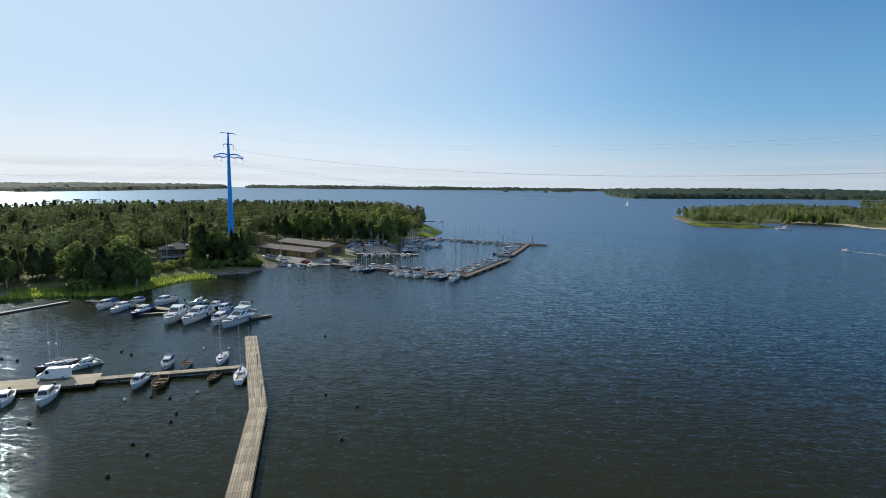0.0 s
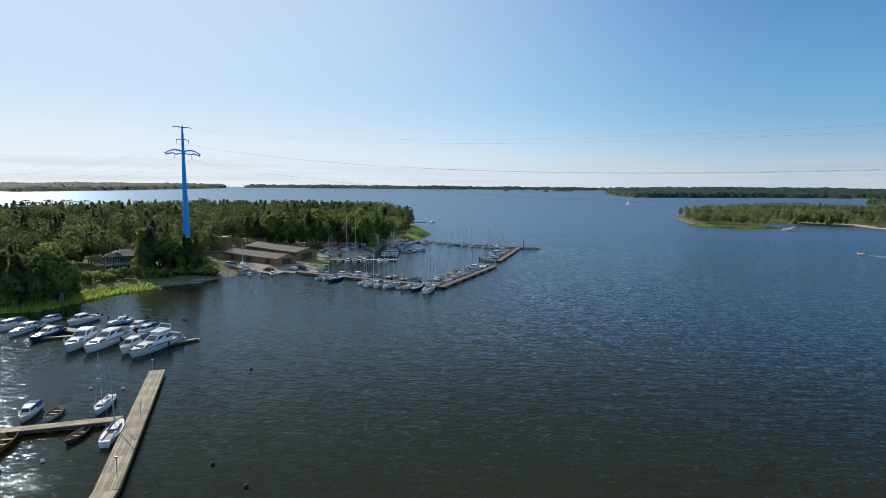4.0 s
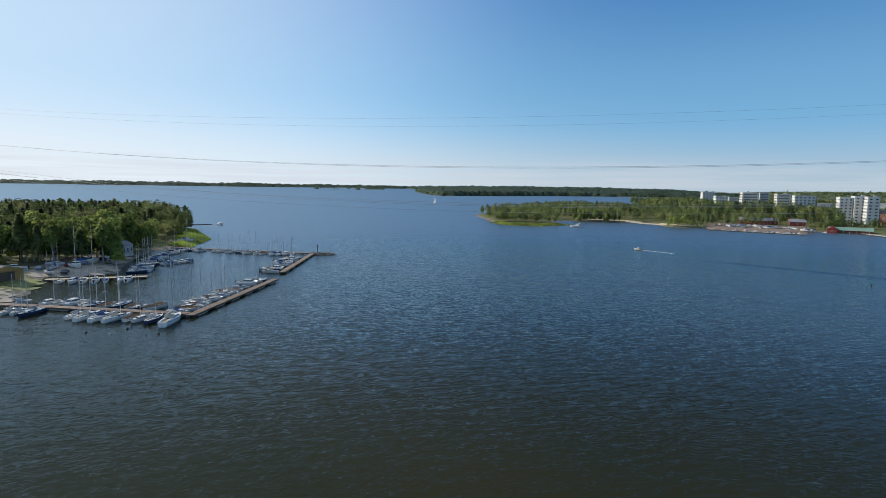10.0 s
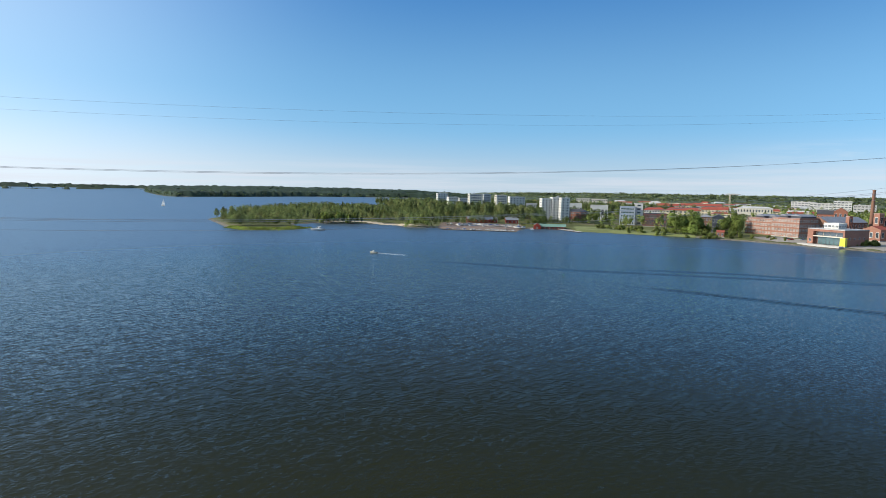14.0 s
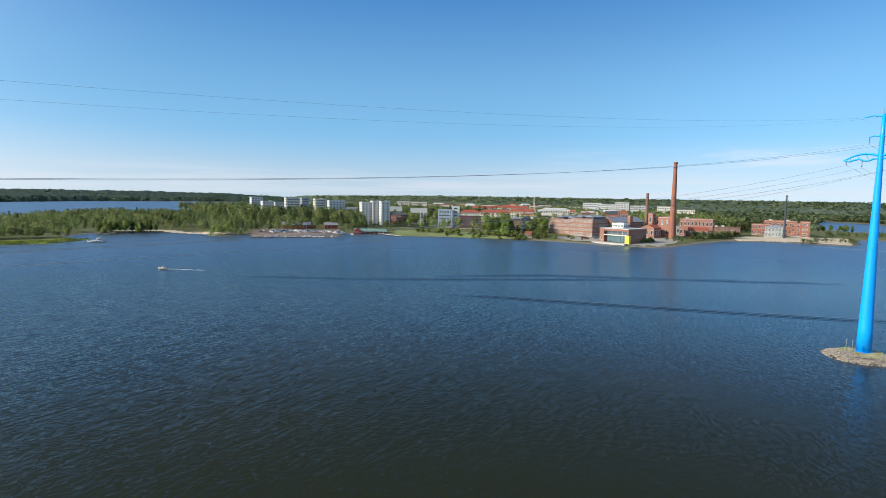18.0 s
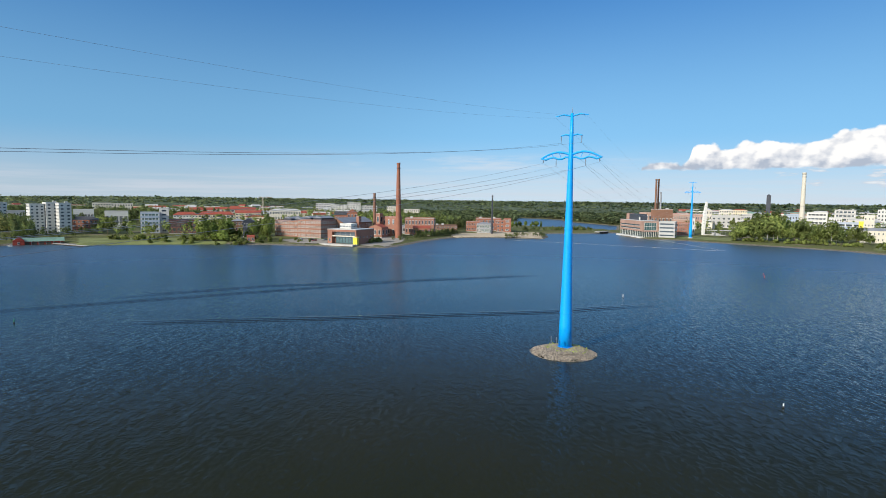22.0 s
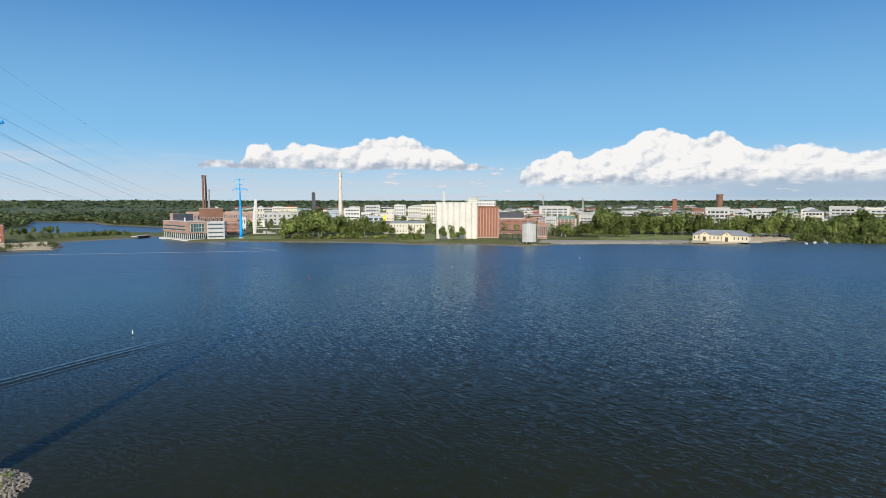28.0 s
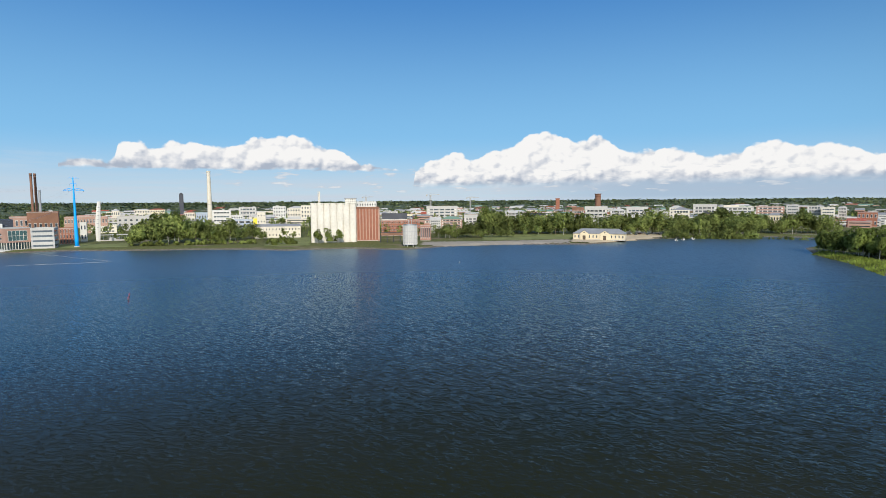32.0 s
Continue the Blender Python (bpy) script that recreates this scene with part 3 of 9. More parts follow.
LANDS.append([(-2793, 3595), (-2662, 3759), (-2480, 3869), (-2259, 3924), (-2108, 4103), (-1871, 4134), (-1689, 4283), (-1453, 4310), (-1251, 4429), (-1331, 4685), (-1558, 4608), (-1780, 4520), (-1995, 4422), (-2203, 4316), (-2402, 4201), (-2591, 4080), (-2770, 3953), (-2938, 3823)])
LANDS.append([(-1361, 4465), (-1161, 4491), (-971, 4542), (-796, 4668), (-600, 4690), (-401, 4650), (-219, 4741), (-31, 4705), (150, 4702), (152, 4902), (-33, 4901), (-222, 4892), (-414, 4875), (-608, 4850), (-805, 4817), (-1001, 4775), (-1198, 4724), (-1392, 4665)])
LANDS.append([(-852, 3989), (-787, 4084), (-695, 4059), (-621, 4122), (-525, 4055), (-540, 4148), (-621, 4135), (-703, 4119), (-785, 4102), (-867, 4083)])
LANDS.append([(-532, 4234), (-474, 4219), (-416, 4193), (-369, 4256), (-373, 4294), (-427, 4288), (-481, 4281), (-535, 4273)])
LANDS.append([(161, 4103), (283, 4062), (407, 4111), (513, 3984), (642, 4100), (743, 4021), (848, 3996), (970, 4066), (1058, 3988), (1118, 4234), (1015, 4258), (907, 4280), (796, 4300), (681, 4317), (562, 4332), (440, 4343), (315, 4352), (187, 4356)])
LAKES = [[(987, 306), (897, 228), (904, 183), (847, 116), (1006, 120), (1156, 217), (1276, 246), (1353, 350), (1480, 380), (1380, 362), (1122, 306)]]

# ---- ground and water ----
MID = (100.0, 90.0)


def far_z(r):
    """The far water and land lie a little higher, to stand for ground that is farther off than the sheet reaches."""
    u = np.clip((r - 2000.0) / 2850.0, 0.0, 1.0)
    d = 2000.0 / (1.0 - 0.8 * u)
    return np.where(r > 2000.0, 37.0 - 37.0 * r / d, 0.0)


def inside_distance(px, py, poly):
    """Distance to the outline, positive inside."""
    p = np.array(poly, float)
    q = np.roll(p, -1, 0)
    best, odd = np.full(px.shape, 1e18), np.zeros(px.shape, bool)
    for (ax, ay), (bx, by) in zip(p, q):
        dx, dy = bx - ax, by - ay
        u = np.clip(((px - ax) * dx + (py - ay) * dy) / (dx * dx + dy * dy + 1e-9), 0, 1)
        best = np.minimum(best, (px - ax - u * dx) ** 2 + (py - ay - u * dy) ** 2)
        cross = (ay > py) != (by > py)
        odd ^= cross & (px < (bx - ax) * (py - ay) / (by - ay if by != ay else 1e-9) + ax)
    d = np.sqrt(best)
    return np.where(odd, d, -d)


def shore(px, py):
    d = np.full(px.shape, -1e9)
    for poly in LANDS:
        d = np.maximum(d, inside_distance(px, py, poly))
    for poly in LAKES:
        d = np.minimum(d, -inside_distance(px, py, poly))
    return d


def land_height(d):
    z = np.where(d < 0, np.maximum(d * 0.25, -4.0), np.minimum(d * 0.22, 1.5))
    return z + np.clip(d - 15, 0, 400) * 0.009


def hill(x, y, r):
    """Far country rises gently."""
    return np.clip((shore(x, y) - 30) / 900.0, 0, 1) * 20.0 * np.clip((r - 1800) / 1500.0, 0, 1)


def gz(x, y):
    px, py = np.array([float(x)]), np.array([float(y)])
    return float(land_height(shore(px, py))[0] + far_z(np.hypot(px - MID[0], py - MID[1]))[0])


def sheet(name, rings, sides, r0, r1, height, material):
    r = np.concatenate([[0.0], r0 * (r1 / r0) ** np.linspace(0, 1, rings)])
    a = np.linspace(0, 2 * math.pi, sides, endpoint=False)
    x = MID[0] + r[:, None] * np.cos(a)
    y = MID[1] + r[:, None] * np.sin(a)
    z = height(x, y, np.broadcast_to(r[:, None], x.shape))
    verts = np.stack([x, y, z], -1).reshape(-1, 3)
    i, j = np.meshgrid(np.arange(len(r) - 1), np.arange(sides), indexing="ij")
    k = (j + 1) % sides
    faces = np.stack([i * sides + j, (i + 1) * sides + j, (i + 1) * sides + k, i * sides + k], -1).reshape(-1, 4)
    return new(name, quick_mesh(name, verts, faces, [material], smooth=True))


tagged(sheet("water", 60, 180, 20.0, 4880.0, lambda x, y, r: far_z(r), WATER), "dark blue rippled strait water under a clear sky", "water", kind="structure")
tagged(sheet("ground", 230, 900, 30.0, 4870.0, lambda x, y, r: land_height(shore(x, y)) + far_z(r) + hill(x, y, r), GROUND), "grassy low land with a stony shoreline", "ground", kind="structure")


def patch(name, label, pts, material, lift=0.06, kind="structure", category="ground", step=4.0):
    """A surface laid on the ground inside an outline."""
    p = np.array(pts, float)
    x0, y0 = p.min(0)
    x1, y1 = p.max(0)
    nx, ny = max(2, int((x1 - x0) / step)), max(2, int((y1 - y0) / step))
    nx, ny = min(nx, 90), min(ny, 90)
    gx, gy = np.meshgrid(np.linspace(x0, x1, nx + 1), np.linspace(y0, y1, ny + 1), indexing="ij")
    d = inside_distance(gx, gy, pts)
    z = np.maximum(land_height(shore(gx, gy)), 0.0) + lift + far_z(np.hypot(gx - MID[0], gy - MID[1]))
    verts = np.stack([gx, gy, z], -1).reshape(-1, 3)
    i, j = np.meshgrid(np.arange(nx), np.arange(ny), indexing="ij")
    idx = lambda a, b: a * (ny + 1) + b
    faces = np.stack([idx(i, j), idx(i + 1, j), idx(i + 1, j + 1), idx(i, j + 1)], -1).reshape(-1, 4)
    mid = (d[:-1, :-1] + d[1:, 1:] + d[1:, :-1] + d[:-1, 1:]).reshape(-1) / 4
    faces = faces[mid > 0]
    return tagged(new(name, quick_mesh(name, verts, faces, [material], smooth=True)), label, category, kind=kind)


# ---- trees ----


def crown_cloud(rng, kind, n, h):
    """Triangles of leaf clumps that make up a crown of height h standing at the origin."""
    if kind == "pine":
        w = h * 0.17
        z = h * (0.30 + 0.70 * rng.random(n) ** 0.85)
        top = 1 - (z / h - 0.30) / 0.70
        rad = w * (0.16 + 0.95 * top ** 0.8) * np.sqrt(0.35 + 0.65 * rng.random(n))
    elif kind == "fir":
        w = h * 0.19
        z = h * (0.08 + 0.92 * rng.random(n) ** 1.3)
        rad = w * np.clip(1.04 - z / h, 0.03, 1) * np.sqrt(0.4 + 0.6 * rng.random(n))
    else:
        w = h * {"birch": 0.27, "broad": 0.38}.get(kind, 0.52)
        lo = {"birch": 0.20, "broad": 0.14}.get(kind, 0.04)
        lobes = rng.normal(0, 1, (7, 3)) * (w * 0.42, w * 0.42, h * 0.17) + (0, 0, h * (0.5 + lo / 2))
        pick = lobes[rng.integers(0, 7, n)]
        d = rng.normal(0, 1, (n, 3))
        d /= np.linalg.norm(d, axis=1)[:, None]
        c = pick + d * (w * 0.55, w * 0.55, h * 0.20) * (0.75 + 0.3 * rng.random((n, 1)))
        c[:, 2] = np.clip(c[:, 2], h * lo, h * 1.02)
        return c
    a = rng.random(n) * 2 * math.pi + np.sin(z * 3.1) * 0.7
    lean = 1 + 0.28 * np.sin(a * 3 + z)
    return np.stack([rad * lean * np.cos(a), rad * lean * np.sin(a), z], -1)


def clump(rng, c, size):
    """Ragged triangles that face outwards from the crown's middle, more or less."""
    n = len(c)
    h = c[:, 2].max()
    out = c - (0, 0, h * 0.45)
    out[:, 2] *= 0.6
    out /= np.linalg.norm(out, axis=1)[:, None] + 1e-6
    out += rng.normal(0, 0.62, (n, 3))
    a = np.cross(out, rng.normal(0, 1, (n, 3)))
    a /= np.linalg.norm(a, axis=1)[:, None] + 1e-6
    b = np.cross(out, a)
    b /= np.linalg.norm(b, axis=1)[:, None] + 1e-6
    turn = rng.random((n, 1)) * 6.28 + np.array([0, 2.09, 4.19]) + rng.normal(0, 0.35, (n, 3))
    r = size * rng.uniform(0.75, 1.9, (n, 3))
    return (r * np.cos(turn))[:, :, None] * a[:, None] + (r * np.sin(turn))[:, :, None] * b[:, None]


def leaf_mesh(rng, centres, size):
    """Two crossed ragged triangles a clump."""
    out = [centres[:, None] + clump(rng, centres, size) for _ in range(2)]
    v = np.concatenate(out).reshape(-1, 3)
    return v, np.arange(len(v)).reshape(-1, 3)


def crown_normals(rng, v, h):
    """Normals of leaves that turn outwards from the crown's middle, so that a crown shades as a round body."""
    out = (v - (0, 0, h * 0.45)) * (1.0, 1.0, 0.55)
    out /= np.linalg.norm(out, axis=1)[:, None] + 1e-6
    out += np.repeat(rng.normal(0, 0.22, (len(v) // 3, 3)), 3, axis=0)
    return out / (np.linalg.norm(out, axis=1)[:, None] + 1e-6)


def turn_normals(me, normals):
    me.polygons.foreach_set("use_smooth", np.full(len(me.polygons), True))
    me.normals_split_custom_set_from_vertices(normals.astype(np.float32))
    return me


def tree_template(kind, h, n, size, seed, leaf, bark, label):
    rng = np.random.default_rng(seed)
    t = thing("tree", label, "tree", pose(0, 0, -500))
    trunk = Shape()
    r = h * 0.014
    bend = rng.normal(0, 0.012 * h, (5, 2))
    top = 0.9
    pts = [(bend[i, 0] * i / 4, bend[i, 1] * i / 4, h * top * i / 4 - 0.3) for i in range(5)]
    trunk.tube(pts, [r * 1.3, r, r * 0.8, r * 0.55, r * 0.2], bark, 6)
    for i in range(5):
        z, a = h * (0.35 + 0.11 * i), rng.random() * 6.28
        ln = h * (0.16 if kind != "fir" else 0.10) * (1 - 0.1 * i)
        trunk.tube([(0, 0, z), (math.cos(a) * ln * 0.6, math.sin(a) * ln * 0.6, z + ln * 0.5), (math.cos(a) * ln, math.sin(a) * ln, z + ln * 0.8)], [r * 0.4, r * 0.25, r * 0.08], bark, 4)
    part("trunk", trunk, t)
    v, f = leaf_mesh(rng, crown_cloud(rng, kind, n, h), size)
    part("crown", turn_normals(quick_mesh("crown", v, f, [leaf]), crown_normals(rng, v, h)), t)
    return t


LABELS = {"broad": "broad rounded green deciduous tree", "pine": "tall dark green pine", "fir": "dark pointed green spruce", "birch": "leafy green birch tree", "bush": "rounded light green shrub"}
LOOKS = {"broad": (BIRCH, BARK), "pine": (PINE, BARK), "fir": (PINE, BARK), "birch": (BIRCH, BIRCH_BARK), "bush": (SHRUB, BARK)}
TREES = {}


def tree(kind, x, y, h, place="", group=""):
    """A tree of its own, turned and sized from one of three of its kind."""
    base = {"bush": 3.0}.get(kind, 14.0)
    k = random.randrange(3)
    if (kind, k) not in TREES:
        n = {"broad": 1000, "bush": 200, "birch": 800, "pine": 700, "fir": 700}[kind]
        size = {"broad": 0.42, "bush": 0.25, "birch": 0.40, "pine": 0.37, "fir": 0.37}[kind]
        TREES[kind, k] = tree_template(kind, base, n, size, 11 + k + len(kind), *LOOKS[kind], LABELS[kind])
    s = h / base
    m = pose(x, y, gz(x, y) - 0.1, 0, 0, random.uniform(0, 360)) @ Matrix.Diagonal((s * random.uniform(0.85, 1.15), s * random.uniform(0.85, 1.15), s, 1))
    t = copy_thing(TREES[kind, k], m)
    tagged(t, LABELS[kind] + (" " + place if place else ""), group=group)
    return t


def drop_templates():
    for t in list(TREES.values()) + SPARE:
        for o in list(t.children_recursive) + [t]:
            bpy.data.objects.remove(o)


SPARE = []


def grove(x0, y0, x1, y1, width, n, h0, h1, kinds, place="", seed=1):
    """Single trees along a band from one end to the other."""
    rng = random.Random(seed)
    for i in range(n):
        u = (i + rng.random()) / n
        w = rng.uniform(0, width)
        dx, dy = x1 - x0, y1 - y0
        ln = math.hypot(dx, dy)
        x, y = x0 + dx * u + (-dy / ln) * w, y0 + dy * u + dx / ln * w
        tree(rng.choice(kinds), x, y, rng.uniform(h0, h1), place)


def thicket(x0, y0, x1, y1, width, n, h0, h1, kinds, place="", seed=1):
    """A close band of trees that stays far off, as one mass."""
    rng = random.Random(seed)
    ln = math.hypot(x1 - x0, y1 - y0)
    xy = []
    for i in range(int(n * 1.35)):
        u, w = rng.random(), rng.uniform(0, width)
        xy.append((x0 + (x1 - x0) * u - (y1 - y0) / ln * w, y0 + (y1 - y0) * u + (x1 - x0) / ln * w))
    bush = "bush" in kinds and "birch" not in kinds
    woods("thicket", "leafy green trees " + place, xy, [h0 + (h1 - h0) * rng.random() ** 1.3 for _ in xy], kinds, 200, 0.62 if not bush else 1.7, seed, SHRUB if bush else None)


def belt(rows, n, depth, kinds, place, seed, size=0.85):
    """A belt of trees whose heights follow rows of (x, y, height) along its front; kept as one mass."""
    rng = random.Random(seed)
    r = np.array(rows, float)
    s = np.linspace(0, 1, len(r))
    xy, hs = [], []
    for i in range(n):
        u = (i + rng.random()) / n
        x, y, h = (float(np.interp(u, s, r[:, j])) for j in range(3))
        a = math.atan2(y - MID[1], x - MID[0])
        w = rng.random() * depth
        k = rng.uniform(0.82, 1.03) if rng.random() < 0.55 else rng.uniform(0.4, 0.8)
        xy.append((x + math.cos(a) * w, y + math.sin(a) * w))
        hs.append(max(3.0, h * k))
    woods("tree_belt", "leafy mixed green trees " + place, xy, hs, kinds, 320, size * 0.68, seed, PARK_LEAVES, 7)
    trunks = Shape()
    for (x, y), h in list(zip(xy, hs))[::3]:
        trunks.tube([(x, y, gz(x, y) - 0.2), (x, y, gz(x, y) + h * 0.6)], [h * 0.014, h * 0.006], rng.choice([BARK, BIRCH_BARK]), 5)
    ob = new("tree_trunks", trunks.mesh("tree_trunks"))
    tagged(ob, "slim pale and brown tree trunks " + place, "trees", kind="stuff")


def woods(name, label, xy, heights, kinds, n, size, seed=3, leaf=None, variants=5):
    """Many trees as one mass: clumps of leaves on real crowns, and trunks."""
    rng = np.random.default_rng(seed)
    xy, heights = np.array(xy, float), np.array(heights, float)
    z = land_height(shore(xy[:, 0], xy[:, 1])) + far_z(np.hypot(xy[:, 0] - MID[0], xy[:, 1] - MID[1]))
    pick = rng.integers(0, variants, len(xy))
    vs, ns, slots = [], [], []
    tints = [leaf] if leaf else [WOODS, DARK_WOODS, OLIVE_WOODS]
    for k in range(variants):
        c = crown_cloud(rng, kinds[k % len(kinds)], n, 1.0)
        dark = kinds[k % len(kinds)] in ("pine", "fir")
        for i in np.nonzero(pick == k)[0]:
            h, a = heights[i], rng.random() * 6.28
            p = np.stack([c[:, 0] * math.cos(a) - c[:, 1] * math.sin(a), c[:, 0] * math.sin(a) + c[:, 1] * math.cos(a), c[:, 2]], -1) * h
            d = clump(rng, p, size * h / 15.0)
            ns.append(crown_normals(rng, (p[:, None] + d).reshape(-1, 3), h))
            p += (xy[i, 0], xy[i, 1], z[i])
            vs.append(p[:, None] + d)
            slots.append(np.full(n, 0 if leaf else (1 if dark else (2 if rng.random() < 0.15 else 0)), np.int32))
    if not vs:
        return
    v = np.concatenate(vs).reshape(-1, 3)
    me = quick_mesh(name, v, np.arange(len(v)).reshape(-1, 3), tints, np.concatenate(slots))
    return tagged(new(name, turn_normals(me, np.concatenate(ns))), label, "trees", kind="stuff")


def fill(poly, step, seed, jitter=0.45, keep=None):
    rng = np.random.default_rng(seed)
    p = np.array(poly, float)
    gx, gy = np.meshgrid(np.arange(p[:, 0].min(), p[:, 0].max(), step), np.arange(p[:, 1].min(), p[:, 1].max(), step))
    x = (gx + rng.uniform(-jitter, jitter, gx.shape) * step).ravel()
    y = (gy + rng.uniform(-jitter, jitter, gx.shape) * step).ravel()
    ok = (inside_distance(x, y, poly) > 0) & (shore(x, y) > 4.0)
    return np.stack([x[ok], y[ok]], -1)


def reeds(label, pts, step, h, seed):
    rng = np.random.default_rng(seed)
    p = np.array(pts, float)
    n = int((p[:, 0].max() - p[:, 0].min()) * (p[:, 1].max() - p[:, 1].min()) / (step * step))
    x, y = rng.uniform(p[:, 0].min(), p[:, 0].max(), n), rng.uniform(p[:, 1].min(), p[:, 1].max(), n)
    ok = inside_distance(x, y, pts) > 0
    x, y = x[ok], y[ok]
    n = len(x)
    z = np.maximum(land_height(shore(x, y)), -0.2)
    a = rng.random(n) * 6.28
    w, hh = rng.uniform(0.15, 0.45, n), h * rng.uniform(0.6, 1.15, n)
    dx, dy = np.cos(a) * w, np.sin(a) * w
    lean = rng.normal(0, 0.25, (n, 2))
    v = np.stack([np.stack([x - dx, y - dy, z], -1), np.stack([x + dx, y + dy, z], -1), np.stack([x + lean[:, 0], y + lean[:, 1], z + hh], -1)], 1).reshape(-1, 3)
    ob = new("reed_bed", quick_mesh("reed_bed", v, np.arange(len(v)).reshape(-1, 3), [REED]))
    return tagged(ob, label, "reeds", kind="stuff")


# ---- power line ----
ARM_Z, MID_Z, TOP_Z = 46.6, 51.8, 56.6
HANGERS = [(-6.9, ARM_Z - 1.2), (-3.6, ARM_Z - 2.0), (3.6, ARM_Z - 2.0), (6.9, ARM_Z - 1.2), (-2.5, MID_Z - 1.7), (2.5, MID_Z - 1.7), (-3.9, TOP_Z - 0.5), (3.9, TOP_Z - 0.5)]


def pylon(x, y, z, yaw, label):
    t = thing("power_pylon", label, "pylon", pose(x, y, z, 0, 0, yaw), "pylons of the power line")
    plinth = Shape().tube([(0, 0, -1.5), (0, 0, 0.5)], [2.5, 2.3], CONCRETE, 20)
    part("plinth", plinth, t, "round concrete plinth")
    prof = [(0.5, 1.62), (6, 1.5), (14, 1.3), (22, 1.12), (30, 0.93), (38, 0.75), (46, 0.58), (52, 0.46), (57, 0.33)]
    part("shaft", Shape().tube([(0, 0, a) for a, _ in prof], [b for _, b in prof], BLUE, 28), t, smooth=True)
    for a, r in ((9.0, 1.52), (19.0, 1.26), (29.5, 1.02), (40.0, 0.78), (0.55, 1.85)):
        part("flange", Shape().tube([(0, 0, a - 0.12), (0, 0, a + 0.12)], r, BLUE, 16), t)
    for s in (-1, 1):
        up = [(s * u, 0, ARM_Z + 1.55 * math.sin(math.pi * min(1, (u + 1.4) / 8.9)) - 0.15) for u in (0.3, 1.5, 3, 4.5, 6, 7, 7.5)]
        low = [(s * u, 0, ARM_Z + 0.28 * math.sin(u * 1.75) - 0.1) for u in (0.3, 1.2, 2.2, 3.2, 4.2, 5.2, 6.2, 7.0, 7.5)]
        arm = part("main_arm", Shape().tube(up, [0.3, 0.28, 0.26, 0.24, 0.2, 0.18, 0.14], BLUE, 8).tube(low, [0.22] * 8 + [0.14], BLUE, 8), t)
        for u in (2.4, 4.2, 5.9):
            part("brace", Shape().tube([(s * u, 0, ARM_Z), (s * (u + 0.5), 0, ARM_Z + 1.2 * math.sin(math.pi * min(1, (u + 1.9) / 8.9)))], 0.07, BLUE, 6), arm)
        part("middle_arm", Shape().tube([(s * 0.2, 0, MID_Z), (s * 1.4, 0, MID_Z + 0.28), (s * 2.65, 0, MID_Z - 0.05)], [0.2, 0.17, 0.12], BLUE, 8), t)
        part("top_arm", Shape().tube([(s * 0.1, 0, TOP_Z - 0.2), (s * 2, 0, TOP_Z + 0.2), (s * 4.0, 0, TOP_Z - 0.15)], [0.2, 0.17, 0.1], BLUE, 8), t)
    part("spike", Shape().tube([(0, 0, 56.8), (0, 0, 58.4)], [0.1, 0.03], STEEL, 6), t)
    for u, h in HANGERS[:6]:
        top = ARM_Z - 0.1 if abs(h - MID_Z) > 3 else MID_Z
        string = Shape().tube([(u, 0, top), (u, 0, h)], 0.05, STEEL, 6)
        for k in range(5):
            zz = top - 0.25 - (top - h - 0.35) * k / 5
            string.tube([(u, 0, zz), (u, 0, zz - 0.1)], [0.16, 0.1], CERAMIC, 8)
        part("insulator", string, t)
    part("ladder", Shape().box(-0.2, -1.75, 1.5, 0.2, -1.62, 6.0, BLUE), t)
    return t


def hang(t_matrix, k):
    u, h = HANGERS[k]
    return t_matrix @ Vector((u, 0, h))


def wire(a, b, sag, r, label):
    a, b = Vector(a), Vector(b)
    pts = [a.lerp(b, i / 36) - Vector((0, 0, sag * 4 * (i / 36) * (1 - i / 36))) for i in range(37)]
    tagged(part("conductor", Shape().tube(pts, r, WIRE, 5, cap=False), None, label), category="power cable")


# ---- boats ----


def hull_rings(l, beam, free, transom=0.75, draft=0.3, sheer=0.12, n=9):
    """Cross sections of a hull from stern (-y) to bow (+y)."""
    rings = []
    for i in range(n):
        u = i / (n - 1)
        b = beam / 2 * (transom + (1 - transom) * math.sin(min(1, u / 0.45) * math.pi / 2)) * (1 - max(0, (u - 0.45) / 0.55) ** 2.1)
        b = max(b, 0.02)
        y = -l / 2 + l * u
        z = free * (1 + sheer * (2.2 * (u - 0.35)) ** 2)
        rake = 0.10 * l * max(0, u - 0.7) / 0.3
        rings.append([(-b, y, z), (-b * 0.96, y - rake * 0.35, z * 0.5), (-b * 0.72, y - rake * 0.7, 0.02), (-b * 0.25, y - rake, -draft), (b * 0.25, y - rake, -draft), (b * 0.72, y - rake * 0.7, 0.02), (b * 0.96, y - rake * 0.35, z * 0.5), (b, y, z)])
    return rings


